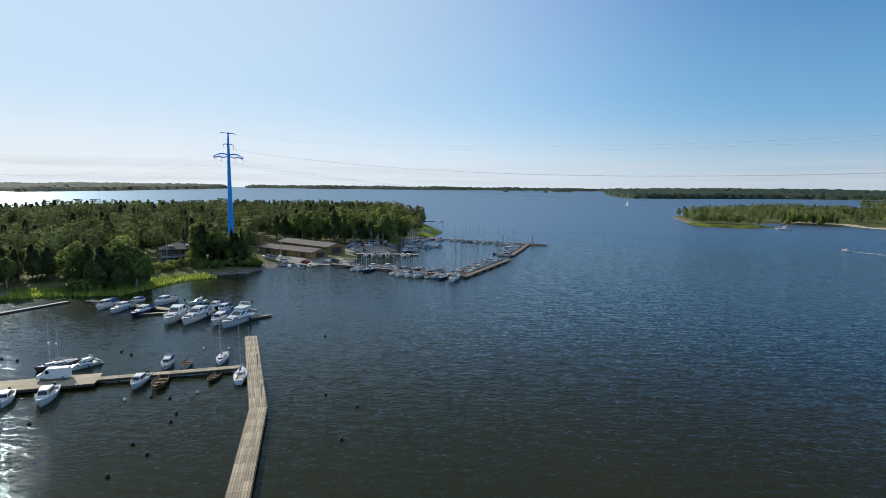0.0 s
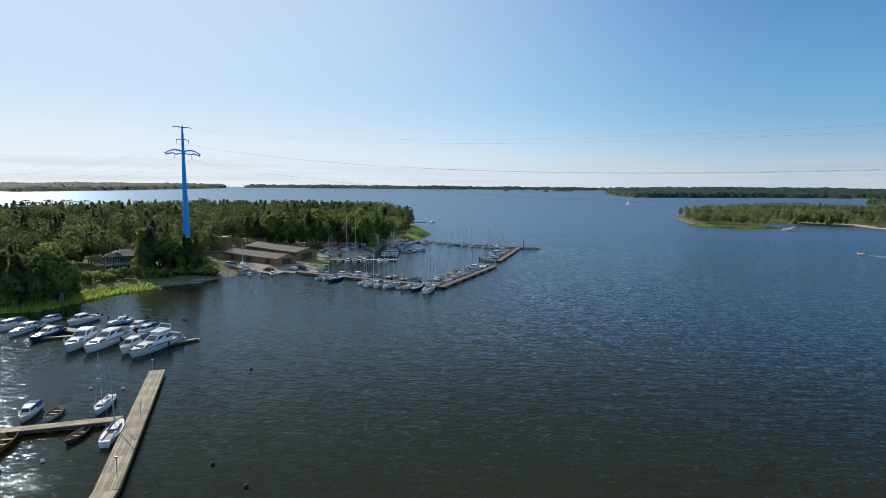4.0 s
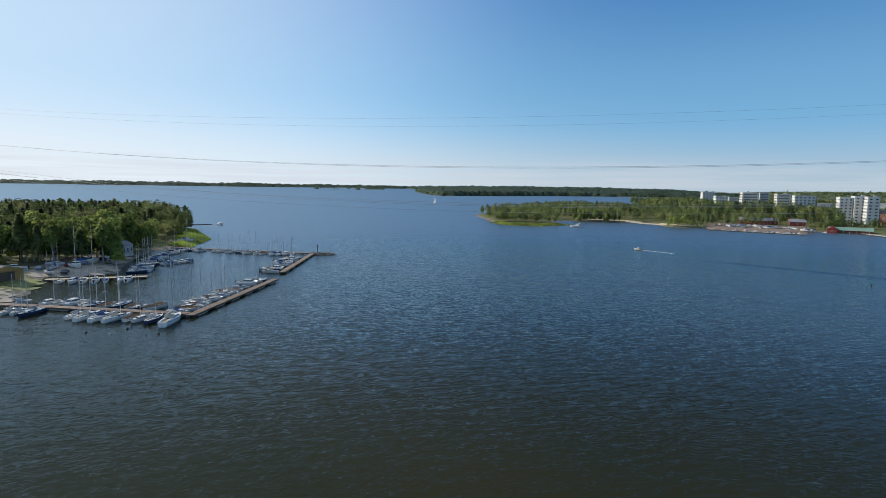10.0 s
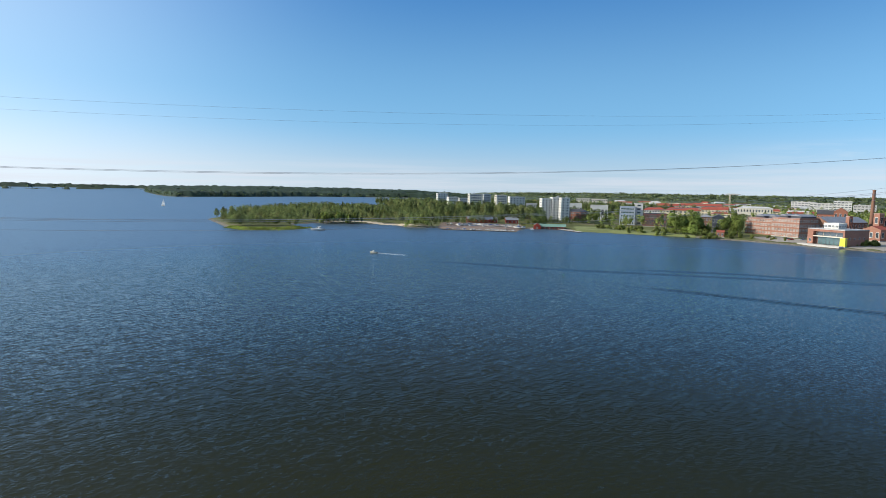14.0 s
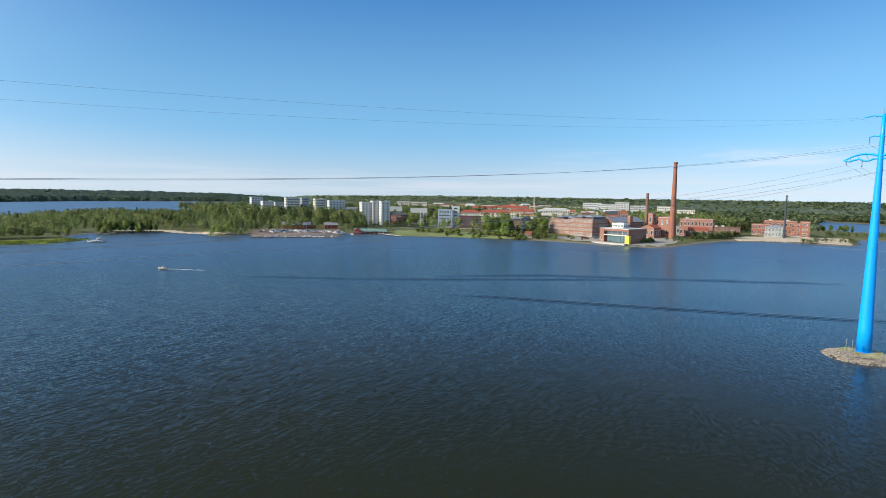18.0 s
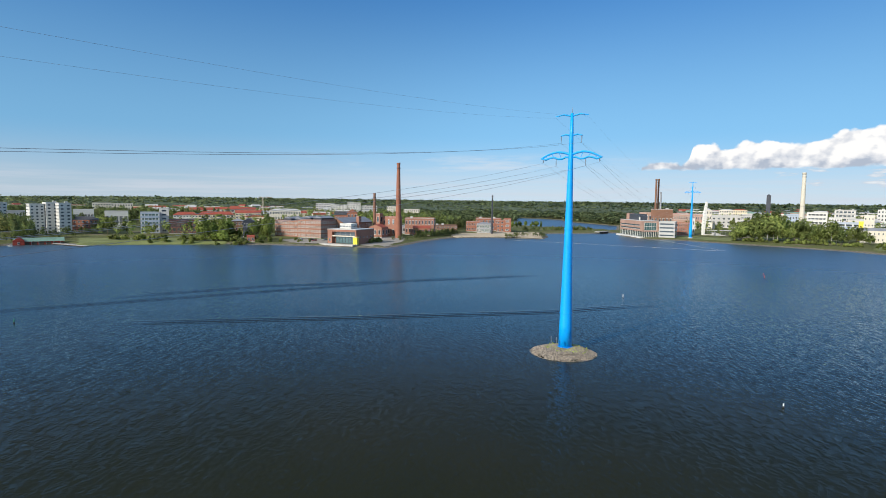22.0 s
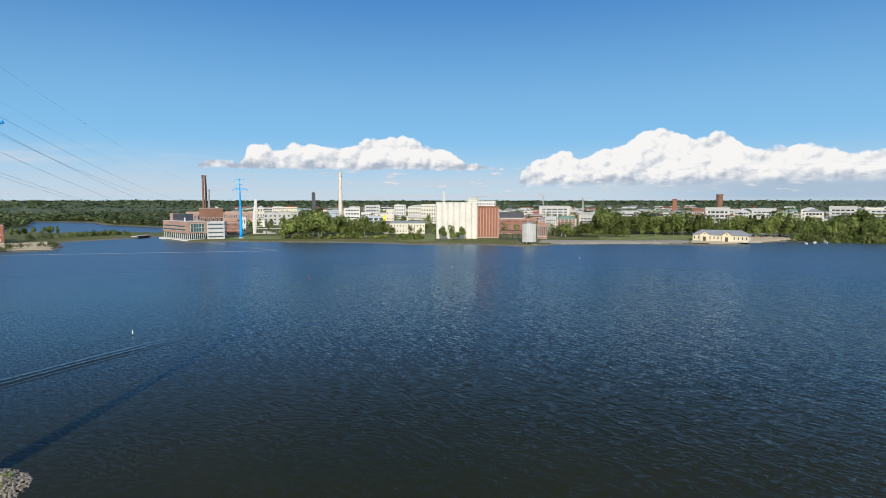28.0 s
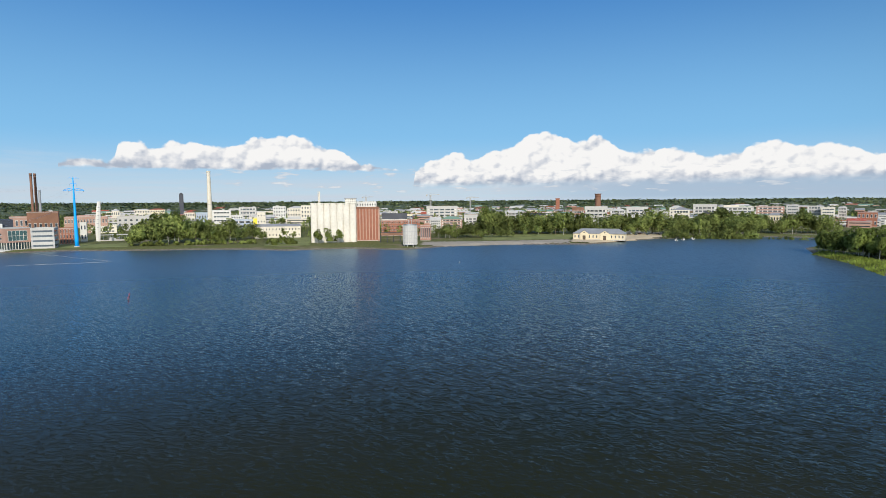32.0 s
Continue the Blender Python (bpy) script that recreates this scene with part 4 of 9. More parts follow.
def hull_part(t, l, beam, free, material, label="", transom=0.75, deck=GELCOAT, stripe=None):
    rings = hull_rings(l, beam, free, transom)
    h = part("hull", Shape().loft(rings, material, close=False), t, label, smooth=True)
    s = Shape()
    top = [(r[0], r[-1]) for r in rings]
    inner = [((a[0] * 0.94, a[1], a[2] - 0.04), (b[0] * 0.94, b[1], b[2] - 0.04)) for a, b in top]
    vs = [p for pair in inner for p in pair]
    s.faces(vs, [(2 * i, 2 * i + 1, 2 * i + 3, 2 * i + 2) for i in range(len(inner) - 1)], deck)
    r0 = rings[0]
    s.faces(r0, [tuple(range(8))], material)
    part("deck", s, t)
    rail = Shape()
    for side in (0, -1):
        rail.tube([tuple(Vector(r[side]) + Vector((0, 0, 0.02))) for r in rings], 0.05, stripe or material, 5)
    part("rub_rail", rail, t)
    return rings


def ring_box(x, y0, y1, z0, z1, slope_f, slope_b, tuck):
    """A cabin: base and roof outlines."""
    b = [(-x, y0, z0), (x, y0, z0), (x * 0.82, y1, z0), (-x * 0.82, y1, z0)]
    t = [(-x + tuck, y0 + slope_b, z1), (x - tuck, y0 + slope_b, z1), (x * 0.82 - tuck, y1 - slope_f, z1), (-x * 0.82 + tuck, y1 - slope_f, z1)]
    return b, t


def cabin(t, name, x, y0, y1, z0, z1, slope_f, slope_b, tuck, material, glass=(0.42, 0.85)):
    b, tp = ring_box(x, y0, y1, z0, z1, slope_f, slope_b, tuck)
    s = Shape().loft([b, tp], material)
    c = part(name, s, t)
    g0, g1 = glass
    lerp = lambda i, k: Vector(b[i]).lerp(Vector(tp[i]), k)
    # one tinted band that wraps round sides and back
    band, e = Shape(), 0.035
    turn = [3, 0, 1, 2]
    low = [lerp(i, g0) for i in turn]
    high = [lerp(i, g1) for i in turn]
    mid = sum(low, Vector()) / 4
    grow = lambda p: p + Vector((p.x - mid.x, p.y - mid.y, 0)).normalized() * e
    lo, hi = [grow(p) for p in low], [grow(p) for p in high]
    lo[0], hi[0], lo[3], hi[3] = (a.lerp(b, 0.07) for a, b in ((lo[0], lo[1]), (hi[0], hi[1]), (lo[3], lo[2]), (hi[3], hi[2])))
    band.faces(lo + hi, [(0, 1, 5, 4), (1, 2, 6, 5), (2, 3, 7, 6)], SCREEN)
    part("window_band", band, c)
    i, j = 2, 3
    o = (Vector(b[j]) - Vector(b[i])).cross(Vector((0, 0, 1))).normalized() * 0.025
    q = [lerp(i, g0).lerp(lerp(j, g0), 0.07) + o, lerp(i, g0).lerp(lerp(j, g0), 0.93) + o, lerp(i, g1).lerp(lerp(j, g1), 0.93) + o, lerp(i, g1).lerp(lerp(j, g1), 0.07) + o]
    part("windscreen", Shape().loft([[p - o * 1.6 for p in q], q], SCREEN), c)
    return c


def bow_rail(t, rings, h=0.55, start=5):
    s = Shape()
    for side in (0, -1):
        pts = [Vector(r[side]) * 1.0 + Vector((0, 0, h)) for r in rings[start:]]
        s.tube(pts, 0.025, STEEL, 4)
        for r in rings[start:]:
            s.tube([r[side], tuple(Vector(r[side]) + Vector((0, 0, h)))], 0.018, STEEL, 4)
    part("bow_rail", s, t)


def cruiser(label, material=GELCOAT, fly=True, canopy=None):
    """A motor cruiser ten metres long, bow to +y."""
    t = thing("motor_cruiser", label, "boat", pose(0, 0, -500))
    rings = hull_part(t, 10.0, 3.2, 1.0, material, transom=0.85, stripe=NAVY)
    cabin(t, "foredeck_trunk", 1.1, -0.2, 3.4, 1.05, 1.42, 1.3, 0.2, 0.25, GELCOAT, (0.3, 0.75))
    cabin(t, "deckhouse", 1.3, -2.6, 1.6, 1.05, 2.15, 1.9, 0.25, 0.3, GELCOAT)
    if fly:
        f = Shape().loft([[(-1.0, -2.4, 2.15), (1.0, -2.4, 2.15), (0.8, -0.4, 2.15), (-0.8, -0.4, 2.15)], [(-1.05, -2.7, 2.6), (1.05, -2.7, 2.6), (0.8, -0.2, 2.55), (-0.8, -0.2, 2.55)]], GELCOAT)
        part("flybridge", f, t)
        part("radar_arch", Shape().tube([(-1.1, -2.0, 2.3), (-0.9, -2.7, 3.2), (0.9, -2.7, 3.2), (1.1, -2.0, 2.3)], 0.09, GELCOAT, 6), t)
    if canopy:
        part("cockpit_canopy", Shape().loft([[(-1.35, -4.8, 1.2), (1.35, -4.8, 1.2), (1.3, -2.7, 1.2), (-1.3, -2.7, 1.2)], [(-1.1, -4.3, 1.75), (1.1, -4.3, 1.75), (1.15, -2.7, 2.1), (-1.15, -2.7, 2.1)]], canopy), t, "fabric cockpit canopy")
    else:
        part("cockpit_bench", Shape().box(-1.3, -4.7, 1.12, 1.3, -4.1, 1.5, GREY_CANVAS), t)
    part("bathing_platform", Shape().box(-1.3, -5.7, 0.3, 1.3, -4.95, 0.42, TEAK), t, "teak bathing platform")
    bow_rail(t, rings)
    for s in (-1, 1):
        part("fender", Shape().tube([(s * 1.78, -1.0, 0.25), (s * 1.78, -1.0, 0.95)], 0.13, NAVY, 6), t)
    return t


def day_boat(label, material=GELCOAT, canopy=None, l=6.5):
    t = thing("motor_boat", label, "boat", pose(0, 0, -500))
    rings = hull_part(t, l, 2.3, 0.85, material)
    cabin(t, "cabin", 0.85, -0.9, 1.9, 0.8, 1.75, 0.8, 0.15, 0.15, GELCOAT)
    if canopy:
        part("canopy", Shape().loft([[(-1, -3, 0.85), (1, -3, 0.85), (0.9, -0.8, 0.85), (-0.9, -0.8, 0.85)], [(-0.8, -2.7, 1.6), (0.8, -2.7, 1.6), (0.75, -0.8, 1.8), (-0.75, -0.8, 1.8)]], canopy), t, "fabric canopy")
    else:
        part("cockpit_sole", Shape().box(-0.85, -2.9, 0.82, 0.85, -1.0, 0.86, TEAK), t)
        part("thwart", Shape().box(-0.85, -2.2, 0.86, 0.85, -1.8, 1.1, GREY_CANVAS), t)
    part("outboard_motor", Shape().box(-0.2, -l / 2 - 0.45, 0.3, 0.2, -l / 2 - 0.05, 1.25, RUBBER, 0.04), t, "black outboard motor")
    bow_rail(t, rings, 0.4)
    return t


def row_boat(label, material=VARNISH, l=5.0):
    t = thing("rowing_boat", label, "boat", pose(0, 0, -500))
    rings = hull_rings(l, 1.8, 0.6, 0.6, 0.2)
    part("hull", Shape().loft(rings, material, close=False).faces(rings[0], [tuple(range(8))], material), t, smooth=True)
    inner = [[(p[0] * 0.93, p[1], p[2] + 0.03) for p in r] for r in rings]
    part("inner_skin", Shape().loft([r[::-1] for r in inner], TEAK, close=False), t)
    for y in (-1.4, -0.2, 1.0):
        part("thwart", Shape().box(-0.75, y, 0.36, 0.75, y + 0.28, 0.41, TEAK), t)
    gun = Shape()
    for side in (0, -1):
        gun.tube([r[side] for r in rings], 0.05, VARNISH, 5)
    part("gunwale", gun, t)
    return t


def sail_boat(label, material=GELCOAT, cover=CANVAS, l=9.5, mast=12.5, hood=True):
    t = thing("sailing_boat", label, "boat", pose(0, 0, -500))
    rings = hull_part(t, l, 3.0, 1.0, material, transom=0.6, stripe=NAVY)
    cabin(t, "coachroof", 1.0, -0.8, 2.6, 0.95, 1.45, 0.9, 0.1, 0.2, GELCOAT, (0.3, 0.8))
    part("cockpit", Shape().box(-0.85, -3.9, 0.97, -0.55, -0.9, 1.25, GELCOAT).box(0.55, -3.9, 0.97, 0.85, -0.9, 1.25, GELCOAT).box(-0.55, -3.9, 0.98, 0.55, -0.9, 1.02, TEAK), t, "cockpit with teak sole")
    if hood:
        part("spray_hood", Shape().loft([[(-0.95, -1.4, 1.25), (0.95, -1.4, 1.25), (0.85, -0.1, 1.4), (-0.85, -0.1, 1.4)], [(-0.8, -1.4, 2.0), (0.8, -1.4, 2.0), (0.7, -0.6, 1.9), (-0.7, -0.6, 1.9)]], cover), t, "fabric spray hood")
    my = 0.9
    m = part("mast", Shape().tube([(0, my, 1.0), (0, my, 1.0 + mast * 0.6), (0, my, 1.0 + mast)], [0.1, 0.09, 0.06], ALU, 8), t)
    part("boom", Shape().tube([(0, my, 2.0), (0, my - 3.9, 1.95)], 0.07, ALU, 6), m)
    part("furled_sail", Shape().tube([(0, my - 0.2, 2.2), (0, my - 2.0, 2.2), (0, my - 3.8, 2.1)], [0.2, 0.17, 0.1], cover, 7), m, "sail furled under a cover")
    stay = Shape()
    for z, w in ((0.5, 0.85), (0.75, 0.6)):
        stay.tube([(-w, my - 0.1, 1 + mast * z), (w, my - 0.1, 1 + mast * z)], 0.03, ALU, 5)
    for p in ((0, l / 2 - 0.1, 1.15), (0, -l / 2 + 0.1, 1.1)):
        stay.tube([p, (0, my, 0.9 + mast)], 0.014, STEEL, 3)
    for s in (-1, 1):
        stay.tube([(s * 1.35, my - 0.2, 1.05), (s * 0.85, my - 0.1, 1 + mast * 0.5), (0, my, 0.9 + mast)], 0.012, STEEL, 3)
    part("rigging", stay, m)
    bow_rail(t, rings, 0.55)
    part("rudder_tiller", Shape().box(-0.04, -l / 2 - 0.1, -0.3, 0.04, -l / 2 + 0.15, 1.15, material), t)
    return t


FLEET = {}


def boat(kind, x, y, heading, l, z=0.0, where="", group=""):
    """A copy of one of the fleet, of length l, with its bow towards heading degrees from +y to the left."""
    base, own = FLEET[kind]
    SPARE.append(base) if base not in SPARE else None
    s = l / own
    t = copy_thing(base, pose(x, y, z, 0, random.uniform(-1.5, 1.5), heading) @ Matrix.Diagonal((s, s, s, 1)))
    return tagged(t, (base["label"] + " " + where).strip(), group=group)


# ---- vehicles ----


def car(x, y, z, heading, paint, label, van=False):
    l, w, h = (5.6, 2.0, 2.3) if van else (4.4, 1.8, 1.45)
    t = thing("van" if van else "car", label, "van" if van else "car", pose(x, y, z, 0, 0, heading))
    s = Shape()
    if van:
        prof = [(-l / 2, 0.35), (l / 2, 0.35), (l / 2, 1.0), (l / 2 - 0.7, 1.25), (l / 2 - 1.5, 2.15), (l / 2 - 1.9, h), (-l / 2 + 0.1, h), (-l / 2, 1.2)]
    else:
        prof = [(-l / 2, 0.32), (l / 2, 0.32), (l / 2, 0.75), (l / 2 - 1.1, 0.92), (l / 2 - 1.8, h - 0.05), (-l / 2 + 1.2, h), (-l / 2 + 0.35, 0.95), (-l / 2, 0.85)]
    lo, hi = [(-w / 2 + (0.12 if z_ > 1.0 else 0), y_, z_) for y_, z_ in prof], [(w / 2 - (0.12 if z_ > 1.0 else 0), y_, z_) for y_, z_ in prof]
    part("body", s.loft([lo, hi], paint), t)
    zz = (1.3, 2.0) if van else (0.98, 1.36)
    y0, y1 = (0.6, l / 2 - 1.6) if van else (-l / 2 + 1.1, l / 2 - 1.75)
    for k in (-1, 1):
        part("side_window", Shape().box(k * (w / 2 - 0.1) - 0.03, y0, zz[0], k * (w / 2 - 0.1) + 0.03, y1, zz[1], SCREEN), t)
    f = l / 2 - (1.12 if van else 1.45)
    part("windscreen", Shape().faces([(-w / 2 + 0.2, f + 0.38, zz[0]), (w / 2 - 0.2, f + 0.38, zz[0]), (w / 2 - 0.25, f - 0.28, zz[1] + 0.05), (-w / 2 + 0.25, f - 0.28, zz[1] + 0.05), (-w / 2 + 0.2, f + 0.30, zz[0] - 0.02), (w / 2 - 0.2, f + 0.30, zz[0] - 0.02)], [(0, 1, 2, 3), (0, 4, 5, 1)], SCREEN), t)
    for sx in (-1, 1):
        for sy in (-1, 1):
            wh = part("wheel", Shape().tube([(sx * (w / 2 - 0.2), sy * l * 0.31, 0.33), (sx * (w / 2 + 0.02), sy * l * 0.31, 0.33)], 0.33, RUBBER, 12), t)
            part("rim", Shape().tube([(sx * (w / 2 - 0.05), sy * l * 0.31, 0.33), (sx * (w / 2 + 0.03), sy * l * 0.31, 0.33)], 0.2, STEEL, 8), wh)
        part("headlight", Shape().box(sx * (w / 2 - 0.3) - 0.15, l / 2 - 0.04, 0.6, sx * (w / 2 - 0.3) + 0.15, l / 2 + 0.02, 0.75, FRAME), t)
    return t


# ---- buildings ----
PANES = {}


def pane(style, frame_m=FRAME, glass_m=GLASS):
    """A unit window: a frame round recessed glass, one metre square, facing -y."""
    key = (style, frame_m.name, glass_m.name)
    if key not in PANES:
        bars = {"cross": ((0.0,), (0.12,)), "band": ((-0.3, -0.1, 0.1, 0.3), ()), "plain": ((), ()), "grid": ((-0.25, 0.0, 0.25), (-0.25, 0.0, 0.25))}[style]
        xs, zs = ([-0.5, -0.43] + [b + k for b in sorted(row) for k in (-0.02, 0.02)] + [0.43, 0.5] for row in bars)
        verts = [(x, -0.06, z) for z in zs for x in xs]
        at = lambda i, k: k * len(xs) + i
        faces, slots = [], []
        for k in range(len(zs) - 1):
            for i in range(len(xs) - 1):
                q = [at(i, k), at(i + 1, k), at(i + 1, k + 1), at(i, k + 1)]
                if i % 2 == 0 or k % 2 == 0:
                    faces.append(q)
                    slots.append(0)
                    continue
                # the glass lies back behind its bars
                n = len(verts)
                verts += [(verts[p][0], 0.0, verts[p][2]) for p in q]
                faces += [[q[m], q[(m + 1) % 4], n + (m + 1) % 4, n + m] for m in range(4)] + [[n, n + 1, n + 2, n + 3]]
                slots += [0, 0, 0, 0, 1]
        # the frame's outer sides reach into the wall
        rim = [at(i, 0) for i in range(len(xs))] + [at(len(xs) - 1, k) for k in range(1, len(zs))] + [at(i, len(zs) - 1) for i in range(len(xs) - 2, -1, -1)] + [at(0, k) for k in range(len(zs) - 2, 0, -1)]
        n = len(verts)
        verts += [(verts[p][0], 0.06, verts[p][2]) for p in rim]
        for m in range(len(rim)):
            o = (m + 1) % len(rim)
            faces.append([rim[m], n + m, n + o, rim[o]])
            slots.append(0)
        me = bpy.data.meshes.new("window")
        me.from_pydata(verts, [], faces)
        me.materials.append(frame_m)
        me.materials.append(glass_m)
        me.polygons.foreach_set("material_index", slots)
        me.update()
        PANES[key] = me
    return PANES[key]


def windows(t, face, w, d, z0, h, rows, cols, style, fw=0.5, fh=0.55, frame_m=FRAME, glass_m=GLASS, inset=0.06, sill=True):
    """A row of windows on each storey of one face: front, left or right."""
    span = w if face in ("front", "back") else d
    for r in range(rows):
        for c in range(cols):
            u = -span / 2 + span * (c + 0.5) / cols
            z = z0 + h * (r + 0.52) / rows
            sw, sh = span / cols * fw, h / rows * fh
            if face == "front":
                m = pose(u, -d / 2 - 0.02, z)
            elif face == "back":
                m = pose(u, d / 2 + 0.02, z, 0, 0, 180)
            elif face == "left":
                m = pose(-w / 2 - 0.02, u, z, 0, 0, -90)
            else:
                m = pose(w / 2 + 0.02, u, z, 0, 0, 90)
            part("window", pane(style, frame_m, glass_m), t, m=m @ Matrix.Diagonal((sw, 1, sh, 1)))


def roof_shape(kind, w, d, h, rise, over, material, wall):
    s = Shape()
    x, y = w / 2 + over, d / 2 + over
    if kind == "flat":
        s.box(-x, -y, h - 0.05, x, y, h + 0.25, material)
        e = 0.35
        for a in ((-x, -y, x, -y + e), (-x, y - e, x, y), (-x, -y + e, -x + e, y - e), (x - e, -y + e, x, y - e)):
            s.box(a[0], a[1], h + 0.25, a[2], a[3], h + 0.25 + rise, wall)
    elif kind == "gable":
        s.faces([(-x, -y, h), (x, -y, h), (x, y, h), (-x, y, h), (-x, 0, h + rise), (x, 0, h + rise), (-x, -y, h - 0.2), (x, -y, h - 0.2), (x, y, h - 0.2), (-x, y, h - 0.2)],
                [(0, 1, 5, 4), (2, 3, 4, 5), (6, 7, 1, 0), (8, 9, 3, 2), (9, 8, 7, 6)], material)
        s.faces([(-x, -y, h - 0.2), (-x, y, h - 0.2), (-x, 0, h + rise), (x, -y, h - 0.2), (x, y, h - 0.2), (x, 0, h + rise)], [(1, 0, 2), (3, 4, 5)], wall)
    elif kind == "cross":
        s.faces([(-x, -y, h), (x, -y, h), (x, y, h), (-x, y, h), (0, -y, h + rise), (0, y, h + rise)], [(0, 4, 5, 3), (4, 1, 2, 5)], material)
        s.faces([(-x, -y, h - 0.1), (x, -y, h - 0.1), (0, -y, h + rise), (-x, y, h - 0.1), (x, y, h - 0.1), (0, y, h + rise)], [(0, 1, 2), (4, 3, 5)], wall)
    else:
        r = min(x, y) * 0.9
        s.faces([(-x, -y, h), (x, -y, h), (x, y, h), (-x, y, h), (-x + r, 0, h + rise), (x - r, 0, h + rise), (-x, -y, h - 0.2), (x, -y, h - 0.2), (x, y, h - 0.2), (-x, y, h - 0.2)],
                [(0, 1, 5, 4), (1, 2, 5), (2, 3, 4, 5), (3, 0, 4), (6, 7, 1, 0), (7, 8, 2, 1), (8, 9, 3, 2), (9, 6, 0, 3), (9, 8, 7, 6)], material)
    return s


def block(name, label, x, y, yaw, w, d, top, wall, roof=("flat", 0.4), roof_m=LIGHT_ROOF, rows=4, cols=6, side=3, style="plain", fw=0.5, fh=0.5,
          group="", category="building", base=None, glass_m=GLASS, frame_m=FRAME, extra=(), chimney=0, over=0.15):
    """A building with its front to local -y; top is the height of its eaves above the water."""
    z = gz(x, y) - 0.4 if base is None else base
    h = top - z
    t = thing(name, label, category, pose(x, y, z, 0, 0, yaw), group)
    part("wall", Shape().box(-w / 2, -d / 2, 0, w / 2, d / 2, h, wall), t)
    kind, rise = roof
    rf = part("roof", roof_shape(kind, w, d, h, rise, over, roof_m, wall), t)
    if rows and cols:
        windows(t, "front", w, d, 0.6, h - 0.8, rows, cols, style, fw, fh, frame_m, glass_m)
        if side:
            # only the side that faces the strait has its windows built
            to = pose(0, 0, 0, 0, 0, -yaw) @ Vector((MID[0] - x, MID[1] - y, 0))
            for f in ("left" if to.x < 0 else "right",):
                windows(t, f, w, d, 0.6, h - 0.8, rows, side, style, fw, fh, frame_m, glass_m)
    if side:
        part("plinth", Shape().box(-w / 2 - 0.08, -d / 2 - 0.08, 0, w / 2 + 0.08, d / 2 + 0.08, 0.9, CONCRETE), t)
    rng = random.Random(int(abs(x * 7 + y * 13)))
    for _ in range(chimney):
        cx, cy = rng.uniform(-w * 0.35, w * 0.35), rng.uniform(-d * 0.2, d * 0.2)
        ch = rng.uniform(0.8, 1.9)
        if kind == "flat":
            part("roof_housing", Shape().box(cx - 1.3, cy - 1, h, cx + 1.3, cy + 1, h + ch + 0.5, rng.choice([wall, GREY_CLAD, OFFWHITE])), rf)
        else:
            part("chimney", Shape().box(cx - 0.35, cy - 0.3, h, cx + 0.35, cy + 0.3, h + rise + ch, BROWN_BRICK), rf)
    return t


def stack(name, label, x, y, top, r0, r1, material, bands=(), sides=16, category="chimney", base=None):
    z = gz(x, y) - 0.5 if base is None else base
    h = top - z
    t = thing(name, label, category, pose(x, y, z))
    part("shaft", Shape().tube([(0, 0, 0), (0, 0, h * 0.5), (0, 0, h)], [r0, (r0 + r1) / 2, r1], material, sides), t)
    part("cap", Shape().tube([(0, 0, h - 1.4), (0, 0, h - 1.0), (0, 0, h + 0.1)], [r1 * 1.02, r1 * 1.2, r1 * 1.2], material, sides), t)
    for u, m in bands:
        r = r0 + (r1 - r0) * u
        part("band", Shape().tube([(0, 0, h * u - 0.35), (0, 0, h * u + 0.35)], r * 1.15, m, sides), t)
    return t


# ---- small shore and water things ----


def ball(detail):
    bm = bmesh.new()
    bmesh.ops.create_icosphere(bm, subdivisions=detail, radius=1.0)
    v = np.array([tuple(p.co) for p in bm.verts])
    f = np.array([[p.index for p in q.verts] for q in bm.faces])
    bm.free()
    return v, f


def buoy(x, y, material):
    t = thing("mooring_buoy", ("white" if material == GELCOAT else "black") + " round mooring buoy floating on the water", "buoy", pose(x, y, 0), "mooring buoys")
    part("float", Shape().dome(0, 0, 0.1, 0.27, 0.27, 0.27, material, 5, 10, low=-1.2), t, smooth=True)
    part("ring", Shape().tube([(-0.07, 0, 0.35), (0, 0, 0.48), (0.07, 0, 0.35)], 0.03, STEEL, 5), t)


def spar_buoy(x, y, material, high=1.3):
    c = {"green_paint": "green", "red_paint": "red"}.get(material.name, "white")
    t = thing("spar_buoy", c + " spar buoy leaning slightly in the strait", "buoy", pose(x, y, -1, 3, 4, 0), "spar buoys")
    part("spar", Shape().tube([(0, 0, 0), (0, 0, 0.9 + high), (0, 0, 1.0 + high)], [0.13, 0.1, 0.05], material, 10), t)
    part("collar", Shape().tube([(0, 0, 0.9), (0, 0, 1.25)], 0.22, RUBBER, 10), t)


PLANKS = {}


